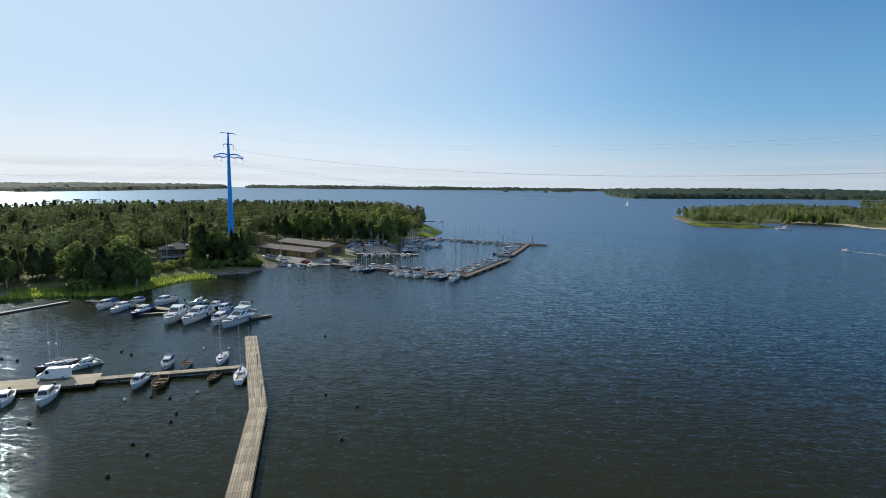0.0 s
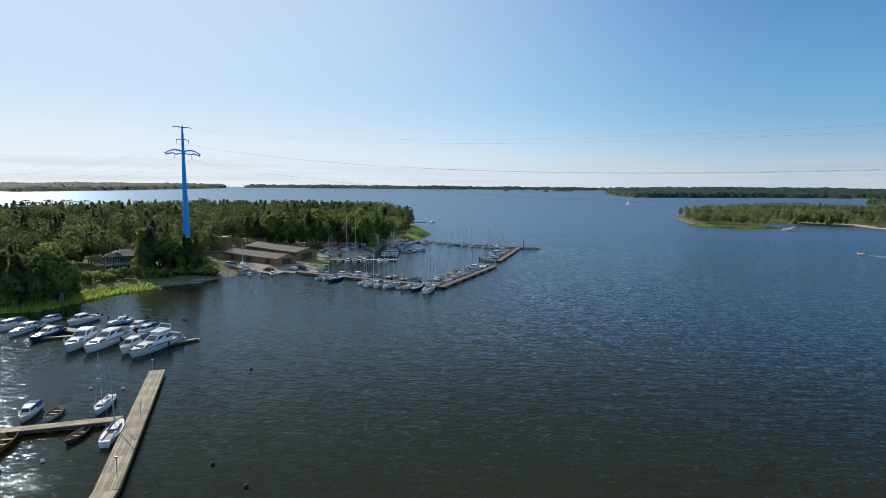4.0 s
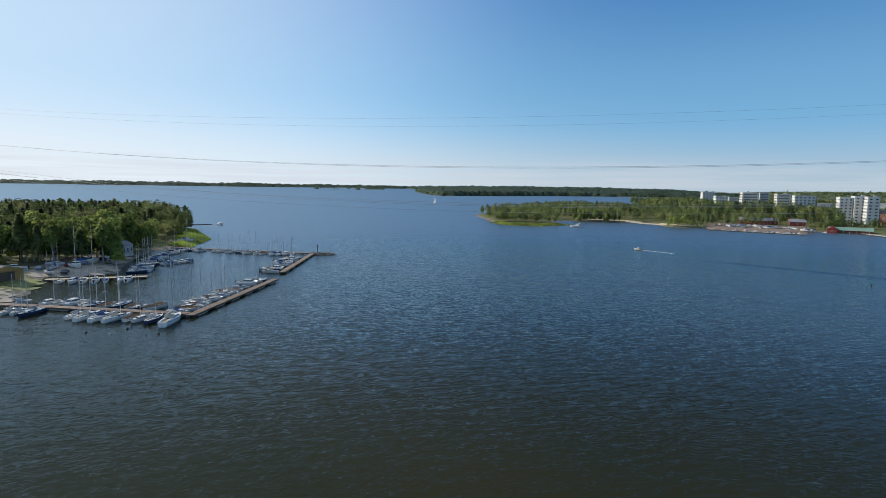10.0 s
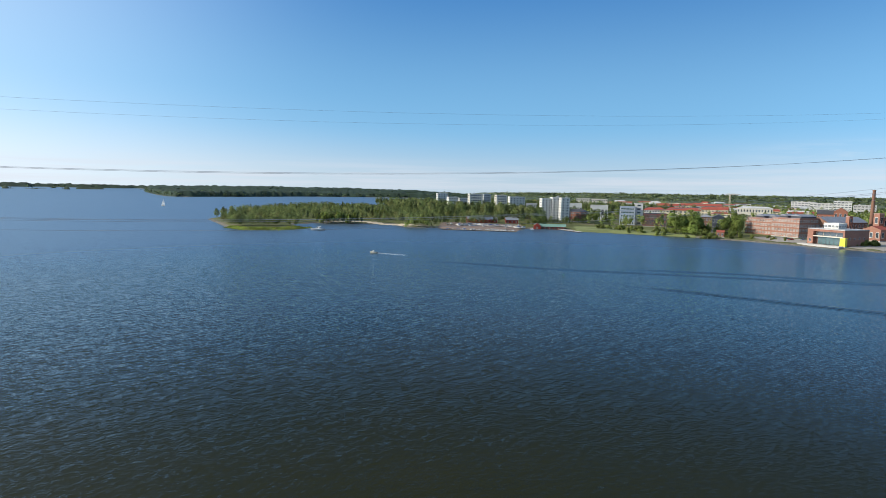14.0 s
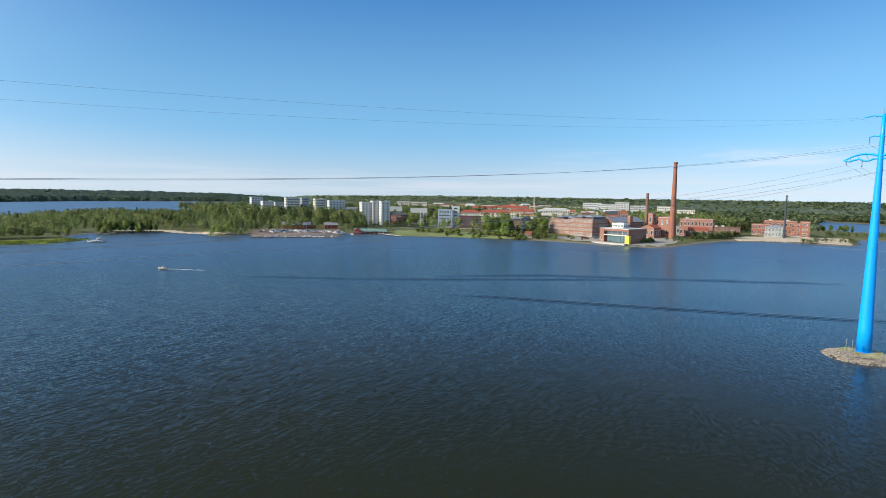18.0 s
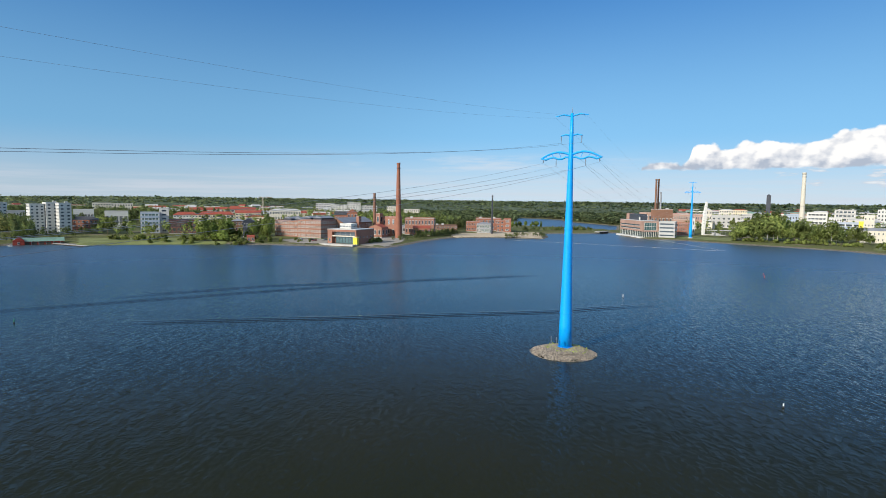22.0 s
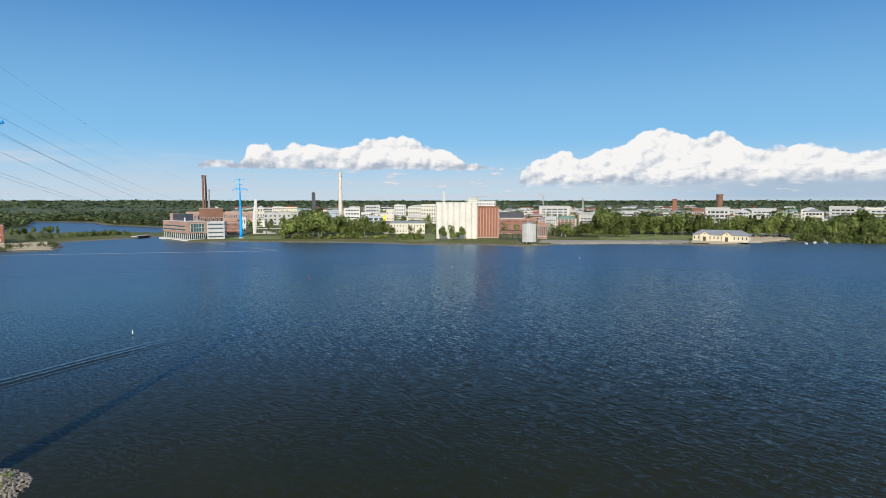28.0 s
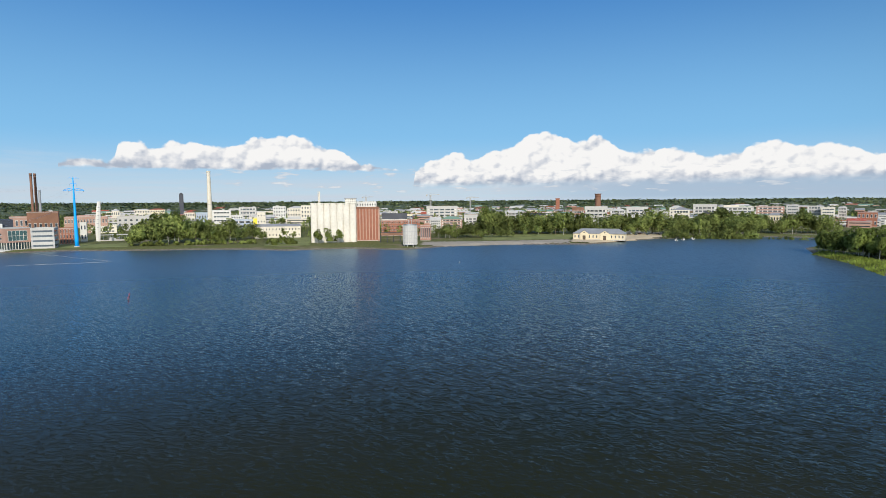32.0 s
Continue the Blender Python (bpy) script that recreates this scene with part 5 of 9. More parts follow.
def jetty(label, x0, y0, x1, y1, width, z=0.8, planks=True, piles=True, material=None, along=True):
    """A straight run of jetty: boards, side beams, piles or floats."""
    material = material or TIMBER
    ln = math.hypot(x1 - x0, y1 - y0)
    t = thing("jetty", label, "jetty", pose((x0 + x1) / 2, (y0 + y1) / 2, z, 0, 0, math.degrees(math.atan2(-(x1 - x0), y1 - y0))))
    for s in (-1, 1):
        part("side_beam", Shape().box(s * width / 2 - 0.1, -ln / 2, -0.45, s * width / 2 + 0.1, ln / 2, -0.06, DARK_TIMBER), t)
    if planks:
        n, m = max(3, round(width / 0.3)), max(1, round(ln / 4.2))
        bw, bl = width / n, ln / m
        key = (round(bw, 3), round(bl, 2), material.name)
        if key not in PLANKS:
            PLANKS[key] = Shape().box(-bw / 2 + 0.012, -bl / 2 + 0.015, -0.06, bw / 2 - 0.012, bl / 2 - 0.015, 0.0, material, 0.004).mesh("plank")
        for i in range(n):
            for j in range(m):
                shift = (bl / 2 if i % 2 else 0.0) if 0 < j < m - 1 else 0.0
                part("plank", PLANKS[key], t, m=pose(-width / 2 + bw * (i + 0.5), -ln / 2 + bl * (j + 0.5), random.uniform(-0.008, 0.012)))
    else:
        part("deck", Shape().box(-width / 2, -ln / 2, -0.1, width / 2, ln / 2, 0.0, material), t)
    if piles:
        k = max(2, round(ln / 7))
        for i in range(k):
            for s in (-1, 1):
                y = -ln / 2 + ln * (i + 0.5) / k
                part("pile", Shape().tube([(s * width / 2 * 0.8, y, -3.0), (s * width / 2 * 0.8, y, -0.1)], 0.14, DARK_TIMBER, 7), t)
    else:
        k = max(2, round(ln / 10))
        for i in range(k):
            y = -ln / 2 + ln * (i + 0.5) / k
            part("float", Shape().box(-width / 2 + 0.05, y - 2.5, -0.75, width / 2 - 0.05, y + 2.5, -0.12, CONCRETE), t)
    return t


def row_of_boats(x0, y0, x1, y1, offset, n, kinds, where, seed, l0=7.0, l1=10.5, side=1, miss=0.16):
    """Boats moored bow-on to a jetty, along one side of it."""
    rng = random.Random(seed)
    dx, dy = x1 - x0, y1 - y0
    ln = math.hypot(dx, dy)
    nx, ny = -dy / ln * side, dx / ln * side
    for i in range(n):
        if rng.random() < miss:
            continue
        u = (i + 0.5 + rng.uniform(-0.3, 0.3)) / n
        l = rng.uniform(l0, l1)
        d = offset + l / 2 + 0.5
        head = math.degrees(math.atan2(nx, -ny)) + rng.uniform(-13, 13) + (180 if rng.random() < 0.25 else 0)
        boat(rng.choice(kinds), x0 + dx * u + nx * d, y0 + dy * u + ny * d, head, l, where=where, group="moored boats")


def stones(label, name, centre, rx, ry, n, size, seed, z0=0.0, rise=1.2, top_flat=0.35, parts=0):
    """Loose rubble heaped into a low mound; the nearest lie as stones of their own."""
    rng = np.random.default_rng(seed)
    v0, f0 = ball(1)
    vs, fs, k = [], [], 0
    t = thing(name, label, "rubble", pose(centre[0], centre[1], z0), kind="structure")
    for i in range(n):
        a, u = rng.random() * 6.283, math.sqrt(rng.random())
        x, y = rx * u * math.cos(a), ry * u * math.sin(a)
        z = rise * min(1.0, (1 - u) / top_flat) - 0.15
        s = size * rng.uniform(0.6, 1.5)
        p = v0 * rng.uniform(0.75, 1.2, (len(v0), 1)) * (s, s * rng.uniform(0.7, 1), s * rng.uniform(0.5, 0.8))
        if i < parts and u > 0.55:
            sh = Shape().faces(p, f0.tolist(), RUBBLE)
            part("stone", sh, t, m=pose(x, y, z, rng.uniform(-20, 20), rng.uniform(-20, 20), rng.uniform(0, 360)))
            continue
        vs.append(p + (x, y, z))
        fs.append(f0 + k)
        k += len(p)
    ob = new("rubble", quick_mesh("rubble", np.concatenate(vs), np.concatenate(fs), [RUBBLE]))
    ob.parent = t
    tagged(ob, kind="stuff")
    part("core", Shape().dome(0, 0, -1.2, rx * 0.98, ry * 0.98, rise + 1.1, RUBBLE, 6, 24, 0.04), t)
    return t


def shed(label, x0, y0, x1, y1, depth, eaves, rise, wall=OCHRE, roof_m=FELT, cols=6):
    """A long boat shed whose front runs from one corner to the other."""
    ln = math.hypot(x1 - x0, y1 - y0)
    a = math.degrees(math.atan2(y1 - y0, x1 - x0))
    nx, ny = -(y1 - y0) / ln, (x1 - x0) / ln
    cx, cy = (x0 + x1) / 2 + nx * depth / 2, (y0 + y1) / 2 + ny * depth / 2
    z = gz(cx, cy) - 0.3
    t = thing("boat_shed", label, "shed", pose(cx, cy, z, 0, 0, a), "boat sheds")
    part("wall", Shape().box(-ln / 2, -depth / 2, 0, ln / 2, depth / 2, eaves, wall), t)
    part("roof", roof_shape("gable", ln, depth, eaves, rise, 0.6, roof_m, wall), t)
    for i in range(cols):
        x = -ln / 2 + ln * (i + 0.5) / cols
        d = part("door", Shape().box(x - ln / cols * 0.36, -depth / 2 - 0.06, 0.3, x + ln / cols * 0.36, -depth / 2 + 0.02, eaves * 0.8, DARK_TIMBER if i % 3 == 1 else wall), t)
        part("batten", Shape().box(x - 0.06, -depth / 2 - 0.1, 0.3, x + 0.06, -depth / 2 - 0.05, eaves * 0.8, DARK_TIMBER), d)
    for s in (-1, 1):
        part("gable_door", Shape().box(s * ln / 2 - 0.05, -depth * 0.25, 0.3, s * ln / 2 + 0.07, depth * 0.25, eaves * 0.85, DARK_TIMBER if s > 0 else wall), t)
    part("ridge_cap", Shape().box(-ln / 2 - 0.6, -0.15, eaves + rise - 0.03, ln / 2 + 0.6, 0.15, eaves + rise + 0.06, GREY_ROOF), t)
    return t


def terrace_house(x, y, yaw):
    z = gz(x, y) - 0.3
    t = thing("shore_house", "two-storey timber house with white balustraded verandas", "house", pose(x, y, z, 0, 0, yaw))
    part("wall", Shape().box(-7, -3, 0, 7, 5, 6.2, DARK_TIMBER), t)
    part("roof", roof_shape("hip", 14, 10, 6.2, 2.0, 0.8, DARK_ROOF, WHITE), t)
    windows(t, "front", 14, 6, 0.4, 5.6, 2, 7, "cross", 0.5, 0.55)
    for zf in (0.2, 3.1):
        v = part("veranda", Shape().box(-7.4, -5.4, zf - 0.15, 7.4, -3.0, zf, OFFWHITE), t, "white painted veranda")
        for i in range(8):
            px = -7.2 + 14.4 * i / 7
            part("post", Shape().box(px - 0.09, -5.3, zf, px + 0.09, -5.12, zf + 2.8, OFFWHITE), v)
        part("balustrade", Shape().box(-7.2, -5.28, zf + 0.85, 7.2, -5.2, zf + 0.95, OFFWHITE), v)
        part("baluster_panel", Shape().box(-7.2, -5.27, zf + 0.15, 7.2, -5.22, zf + 0.62, OFFWHITE), v)
    for cx in (-3.5, 2.5):
        part("dormer", Shape().box(cx - 0.8, -3.2, 6.2, cx + 0.8, -0.5, 7.6, WHITE).box(cx - 0.5, -3.26, 6.5, cx + 0.5, -3.18, 7.3, GLASS), t)
    part("chimney", Shape().box(1.0, 0.6, 7.0, 1.7, 1.3, 9.2, BROWN_BRICK), t)
    part("flagpole", Shape().tube([(-5.6, -6.2, 0), (-5.6, -6.2, 11.0)], [0.08, 0.04], WHITE, 6), t)
    return t


# ---- landmarks of the town shore ----


def white_silo(x, y, yaw, w, top, d):
    z = gz(x, y) - 0.4
    h = top - z
    t = thing("grain_silo", "tall white concrete grain silo with vertical flutes", "silo", pose(x, y, z, 0, 0, yaw) @ pose(0, d / 2, 0))
    n = 7
    r = w / n / 2
    for i in range(n):
        cx = -w / 2 + r * (2 * i + 1)
        ring = [(cx + r * 1.02 * math.cos(a), -d / 2 + r * 0.6 * math.sin(a)) for a in [math.pi + math.pi * k / 8 for k in range(9)]]
        part("cell", Shape().loft([[(px, py, 0) for px, py in ring] + [(cx, -d / 2 + 1.0, 0)], [(px, py, h) for px, py in ring] + [(cx, -d / 2 + 1.0, h)]], SILO_CREAM), t)
    part("wall", Shape().box(-w / 2, -d / 2, 0, w / 2, d / 2, h - 0.1, SILO_CREAM), t)
    part("parapet", Shape().box(-w / 2 - 0.2, -d / 2 - r * 0.62, h, w / 2 + 0.2, d / 2 + 0.2, h + 0.5, SILO_CREAM), t)
    head = part("head_house", Shape().box(w * 0.26, -d * 0.4, h + 0.5, w * 0.5, d * 0.3, h + 4.4, SILO_CREAM).box(w * 0.24, -d * 0.42, h + 4.4, w * 0.52, d * 0.32, h + 4.8, GREY_ROOF), t)
    for i in range(5):
        for k in (0, 1):
            part("window", pane("plain"), head, m=pose(w * 0.28 + w * 0.2 * i / 4, -d * 0.4 - 0.02, h + 1.5 + 1.9 * k) @ Matrix.Diagonal((0.8, 1, 1.0, 1)))
    for s in (-0.012, 0.02):
        part("vent_pipe", Shape().tube([(-w * (0.32 + s), 0, h), (-w * (0.32 + s), 0, h + 11)], 0.4, CREAM, 8), t)
    for i in range(6):
        part("floodlight", Shape().box(-w / 2 + w * (i + 0.5) / 6 - 0.3, -d / 2 - r * 0.62 - 0.4, h - 0.6, -w / 2 + w * (i + 0.5) / 6 + 0.3, -d / 2 - r * 0.55, h - 0.1, GREY_CLAD), t)
    return t


def round_silo(x, y, r, top):
    z = 0.9
    h = top - z
    t = thing("quay_silo", "round white panelled silo standing on legs at the quay", "silo", pose(x, y, z))
    part("drum", Shape().tube([(0, 0, 2.0), (0, 0, h)], r, OFFWHITE, 24), t)
    for i in range(24):
        a = 2 * math.pi * i / 24
        part("rib", Shape().tube([(r * math.cos(a), r * math.sin(a), 2.0), (r * math.cos(a), r * math.sin(a), h)], 0.12, WHITE, 5), t)
    for k in range(1, 6):
        part("hoop", Shape().tube([(0, 0, h * k / 6 + 1), (0, 0, h * k / 6 + 1.15)], r + 0.1, GREY_CLAD, 24), t)
    for i in range(6):
        a = 2 * math.pi * i / 6
        part("leg", Shape().tube([(r * 0.8 * math.cos(a), r * 0.8 * math.sin(a), -0.5), (r * 0.8 * math.cos(a), r * 0.8 * math.sin(a), 2.1)], 0.35, CONCRETE, 8), t)
    for s in (-1, 1):
        part("pipe", Shape().tube([(s * r * 0.4, 0, h), (s * r * 0.4, 0, h + 4.5)], 0.25, STEEL, 8), t)
    part("roof_rail", Shape().tube([(0, 0, h), (0, 0, h + 0.9)], r * 0.96, STEEL, 18, cap=False), t)
    part("base_slab", Shape().tube([(0, 0, -1.0), (0, 0, 0.1)], r * 1.25, CONCRETE, 20), t)
    return t


def white_tower(x, y, yaw, top):
    z = gz(x, y) - 0.4
    h = top - z
    t = thing("sculpture_tower", "curved white sail-like tower", "tower", pose(x, y, z, 0, 0, yaw))
    rings = []
    for i in range(9):
        u = i / 8
        w = 2.6 + 1.9 * math.sin(math.pi * min(u * 0.9 + 0.1, 1.0)) * (1 - 0.25 * u)
        lean = 2.2 * u * u
        rings.append([(-w / 2 + lean, -1.2, h * u), (0 + lean, -1.7, h * u), (w / 2 + lean, -1.2, h * u), (w / 2 + lean, 1.2, h * u), (lean, 1.5, h * u), (-w / 2 + lean, 1.2, h * u)])
    part("shell", Shape().loft(rings, WHITE), t, smooth=False)
    for k in range(6):
        u = 0.35 + 0.1 * k
        part("slit", Shape().box(2.2 * u * u - 0.9, -1.78, h * u - 0.2, 2.2 * u * u + 0.9, -1.5, h * u + 0.2, GREY_CLAD), t)
    return t


def tower_crane(x, y, top, yaw, colour):
    m = {"yellow": YELLOW}.get(colour, OFFWHITE)
    z = gz(x, y)
    h = top - z
    t = thing("tower_crane", colour + " tower crane above the rooftops", "crane", pose(x, y, z, 0, 0, yaw))
    mast = Shape()
    for sx in (-0.8, 0.8):
        for sy in (-0.8, 0.8):
            mast.box(sx - 0.2, sy - 0.2, 0, sx + 0.2, sy + 0.2, h, m)
    k = max(4, int(h / 2.5))
    for i in range(k):
        mast.tube([(-0.8, -0.8, h * i / k), (0.8, -0.8, h * (i + 1) / k)], 0.1, m, 4)
        mast.tube([(0.8, -0.8, h * i / k), (0.8, 0.8, h * (i + 1) / k)], 0.1, m, 4)
    part("mast", mast, t)
    part("jib", Shape().tube([(-7, 0, h), (16, 0, h + 0.4)], 0.35, m, 4).tube([(0, 0, h + 2.4), (15, 0, h + 0.6)], 0.12, m, 4).tube([(0, 0, h + 2.4), (-6.5, 0, h + 0.3)], 0.12, m, 4), t)
    part("cab", Shape().box(-0.9, -1.6, h - 2.2, 0.9, -0.5, h - 0.2, m), t)
    part("counterweight", Shape().box(-7.3, -0.7, h - 1.6, -5.5, 0.7, h - 0.1, CONCRETE), t)
    return t


def boat_house(x, y, yaw, label):
    z = gz(x, y) - 0.3
    t = thing("boat_house", label, "boat house", pose(x, y, z, 0, 0, yaw))
    part("wall", Shape().box(-15, 0, 0, 15, 8, 3.6, RED_BOARDS), t)
    part("roof", Shape().faces([(-15.6, -0.6, 3.4), (15.6, -0.6, 3.4), (15.6, 8.6, 3.4), (-15.6, 8.6, 3.4), (-15.6, 4, 6.0), (15.6, 4, 6.0)], [(0, 1, 5, 4), (2, 3, 4, 5), (3, 0, 4), (1, 2, 5), (3, 2, 1, 0)], GREEN_ROOF), t)
    gable = part("gable", Shape().box(-16, -1.4, 0, -9, 8, 4.0, RED_BOARDS).faces([(-16.3, -1.6, 4.0), (-8.7, -1.6, 4.0), (-12.5, -1.6, 6.6), (-16.3, 8, 4.0), (-8.7, 8, 4.0), (-12.5, 8, 6.6)], [(0, 1, 2), (0, 2, 5, 3), (1, 4, 5, 2), (3, 5, 4)], RED_BOARDS), t)
    part("window", pane("cross"), gable, m=pose(-12.5, -1.42, 2.2) @ Matrix.Diagonal((1.6, 1, 1.6, 1)))
    for i in range(6):
        u = -7.5 + 4.4 * i
        part("boat_door", Shape().box(u - 1.5, -0.1, 0.2, u + 1.5, 0.05, 2.8, DARK_TIMBER), t)
        part("white_post", Shape().box(u - 1.75, -0.16, 0, u - 1.55, 0.02, 3.4, WHITE), t)
    return t


def cottage(x, y, yaw):
    z = gz(x, y) - 0.3
    t = thing("cottage", "small red boarded cottage with white trim and a grey roof", "cottage", pose(x, y, z, 0, 0, yaw) @ Matrix.Diagonal((1.35, 1.35, 1.35, 1)), "harbour cottages")
    part("wall", Shape().box(-5, -3, 0, 5, 3, 3.0, RED_BOARDS), t)
    part("roof", roof_shape("gable", 10, 6, 3.0, 2.0, 0.4, GREY_ROOF, RED_BOARDS), t)
    for u in (-3.2, 0, 3.2):
        part("window", pane("cross"), t, m=pose(u, -3.02, 1.6) @ Matrix.Diagonal((1.1, 1, 1.2, 1)))
    for u in (-5, 5):
        part("corner_board", Shape().box(u - 0.1, -3.08, 0, u + 0.1, -2.9, 3.0, WHITE), t)
    part("chimney", Shape().box(1.0, -0.3, 4.2, 1.6, 0.3, 5.8, BROWN_BRICK), t)
    return t


def sailing_out(x, y):
    t = thing("sailing_yacht", "sailing yacht under full white sail far out", "boat", pose(x, y, 0, 0, 6, 40))
    hull_part(t, 9.5, 3.0, 1.0, GELCOAT, transom=0.6)
    part("mast", Shape().tube([(0, 0.8, 0.9), (0, 0.8, 13.5)], 0.08, ALU, 6), t)
    part("mainsail", Shape().faces([(0, 0.6, 2.0), (0.9, -3.4, 2.0), (0.35, 0.55, 13.0), (0.04, 0.6, 2.0), (0.94, -3.4, 2.0), (0.39, 0.55, 13.0)], [(0, 1, 2), (5, 4, 3)], GELCOAT), t)
    part("jib", Shape().faces([(0, 4.5, 1.2), (0.8, 0.8, 1.6), (0.2, 1.0, 12.0), (0.04, 4.5, 1.2), (0.84, 0.8, 1.6), (0.24, 1.0, 12.0)], [(0, 1, 2), (5, 4, 3)], GELCOAT), t)


def speed_boat(x, y, wx, wy):
    dx, dy = x - wx, y - wy
    head = math.degrees(math.atan2(-dx, dy))
    t = thing("speed_boat", "small pale open motor boat under way", "boat", pose(x, y, 0.05, 4, 0, head))
    hull_part(t, 4.6, 1.7, 0.55, CREAM, deck=TEAK)
    cabin(t, "console", 0.5, -0.6, 0.5, 0.65, 1.4, 0.3, 0.1, 0.1, GELCOAT)
    part("outboard_motor", Shape().box(-0.2, -2.7, 0.2, 0.2, -2.3, 1.0, RUBBER), t)
    ln = math.hypot(dx, dy)
    rng = np.random.default_rng(3)
    n = 900
    u = rng.random(n) ** 1.6
    w = (0.6 + 2.0 * u) * rng.normal(0, 0.45, n)
    px, py = x - dx * u * 0.7 - dx / ln * 3 - dy / ln * w, y - dy * u * 0.7 - dy / ln * 3 + dx / ln * w
    s = rng.uniform(0.12, 0.4, n) * (1 - 0.5 * u)
    tri = rng.normal(0, 1, (n, 3, 3)) * s[:, None, None] * (1, 1, 0.15)
    v = (np.stack([px, py, np.full(n, 0.06)], -1)[:, None] + tri).reshape(-1, 3)
    ob = new("wake_foam", quick_mesh("wake_foam", v, np.arange(len(v)).reshape(-1, 3), [FOAM]))
    tagged(ob, "broken white foam trailing behind the motor boat", "foam", kind="stuff")


def causeway(x0, y0, x1, y1):
    ln = math.hypot(x1 - x0, y1 - y0)
    t = thing("causeway", "low grey stone causeway with a thin railing", "causeway", pose((x0 + x1) / 2, (y0 + y1) / 2, 0, 0, 0, math.degrees(math.atan2(y1 - y0, x1 - x0))))
    part("bank", Shape().loft([[(-ln / 2, -6, -1), (ln / 2, -6, -1), (ln / 2, 6, -1), (-ln / 2, 6, -1)], [(-ln / 2, -3.5, 1.3), (ln / 2, -3.5, 1.3), (ln / 2, 3.5, 1.3), (-ln / 2, 3.5, 1.3)]], RUBBLE), t)
    part("roadway", Shape().box(-ln / 2, -2.6, 1.3, ln / 2, 2.6, 1.36, ASPHALT), t)
    for s in (-1, 1):
        part("railing", Shape().box(-ln / 2, s * 3.0 - 0.05, 2.1, ln / 2, s * 3.0 + 0.05, 2.2, STEEL), t)
        for i in range(12):
            u = -ln / 2 + ln * (i + 0.5) / 12
            part("railing_post", Shape().box(u - 0.05, s * 3.0 - 0.05, 1.36, u + 0.05, s * 3.0 + 0.05, 2.1, STEEL), t)


def culvert_bridge(x0, y0, x1, y1):
    ln = math.hypot(x1 - x0, y1 - y0)
    t = thing("footbridge", "dark low bridge over the channel between strait and lake", "bridge", pose((x0 + x1) / 2, (y0 + y1) / 2, 0.4, 0, 0, math.degrees(math.atan2(y1 - y0, x1 - x0))))
    part("deck", Shape().box(-ln / 2, -3, 1.6, ln / 2, 3, 2.2, CONCRETE), t)
    # black panel set in for the shade under the deck
    part("opening", Shape().box(-ln * 0.4, -3.05, -0.5, ln * 0.4, -2.9, 1.6, RUBBER), t)
    part("railing", Shape().box(-ln / 2, -2.9, 3.0, ln / 2, -2.8, 3.1, STEEL), t)


def pavilion(x, y, yaw):
    z = gz(x, y) - 0.2
    t = thing("pavilion", "long pale canopy on slim posts over a terrace", "pavilion", pose(x, y, z, 0, 0, yaw))
    part("canopy", Shape().box(-13, 2, 5.4, 16, 7, 5.9, LIGHT_ROOF), t)
    for i in range(8):
        part("post", Shape().tube([(-12 + 3.8 * i, 2.4, 0), (-12 + 3.8 * i, 2.4, 5.4)], 0.14, STEEL, 6), t)
    part("terrace_wall", Shape().box(-12, -3, 0, 10, -2.4, 1.2, CONCRETE), t)
    d = part("tank", Shape().tube([(1, 0.5, 0), (1, 0.5, 3.2)], 4.6, OFFWHITE, 20), t, "low round concrete tank")
    for i in range(10):
        a = 2 * math.pi * i / 10
        part("pole", Shape().tube([(1 + 4.4 * math.cos(a), 0.5 + 4.4 * math.sin(a), 3.2), (1 + 4.4 * math.cos(a), 0.5 + 4.4 * math.sin(a), 4.4)], 0.08, STEEL, 5), d)


def gantry(x0, y0, x1, y1):
    ln = math.hypot(x1 - x0, y1 - y0)
    t = thing("conveyor_gantry", "dark steel conveyor bridge on trestles", "conveyor", pose((x0 + x1) / 2, (y0 + y1) / 2, gz(x0, y0), 0, 0, math.degrees(math.atan2(y1 - y0, x1 - x0))))
    part("gallery", Shape().box(-ln / 2, -1.4, 6.4, ln / 2, 1.4, 8.6, BROWN_BRICK), t)
    part("gallery_roof", Shape().box(-ln / 2 - 0.3, -1.7, 8.6, ln / 2 + 0.3, 1.7, 8.9, DARK_ROOF), t)
    k = max(4, int(ln / 4))
    for i in range(k):
        u = -ln / 2 + ln * i / (k - 1)
        part("trestle", Shape().tube([(u, -1.3, 0), (u, -1.3, 6.5)], 0.2, DARK_CLAD, 5).tube([(u, 1.3, 0), (u, 1.3, 6.5)], 0.2, DARK_CLAD, 5).tube([(u, -1.3, 0.5), (u, 1.3, 6)], 0.1, DARK_CLAD, 4), t)


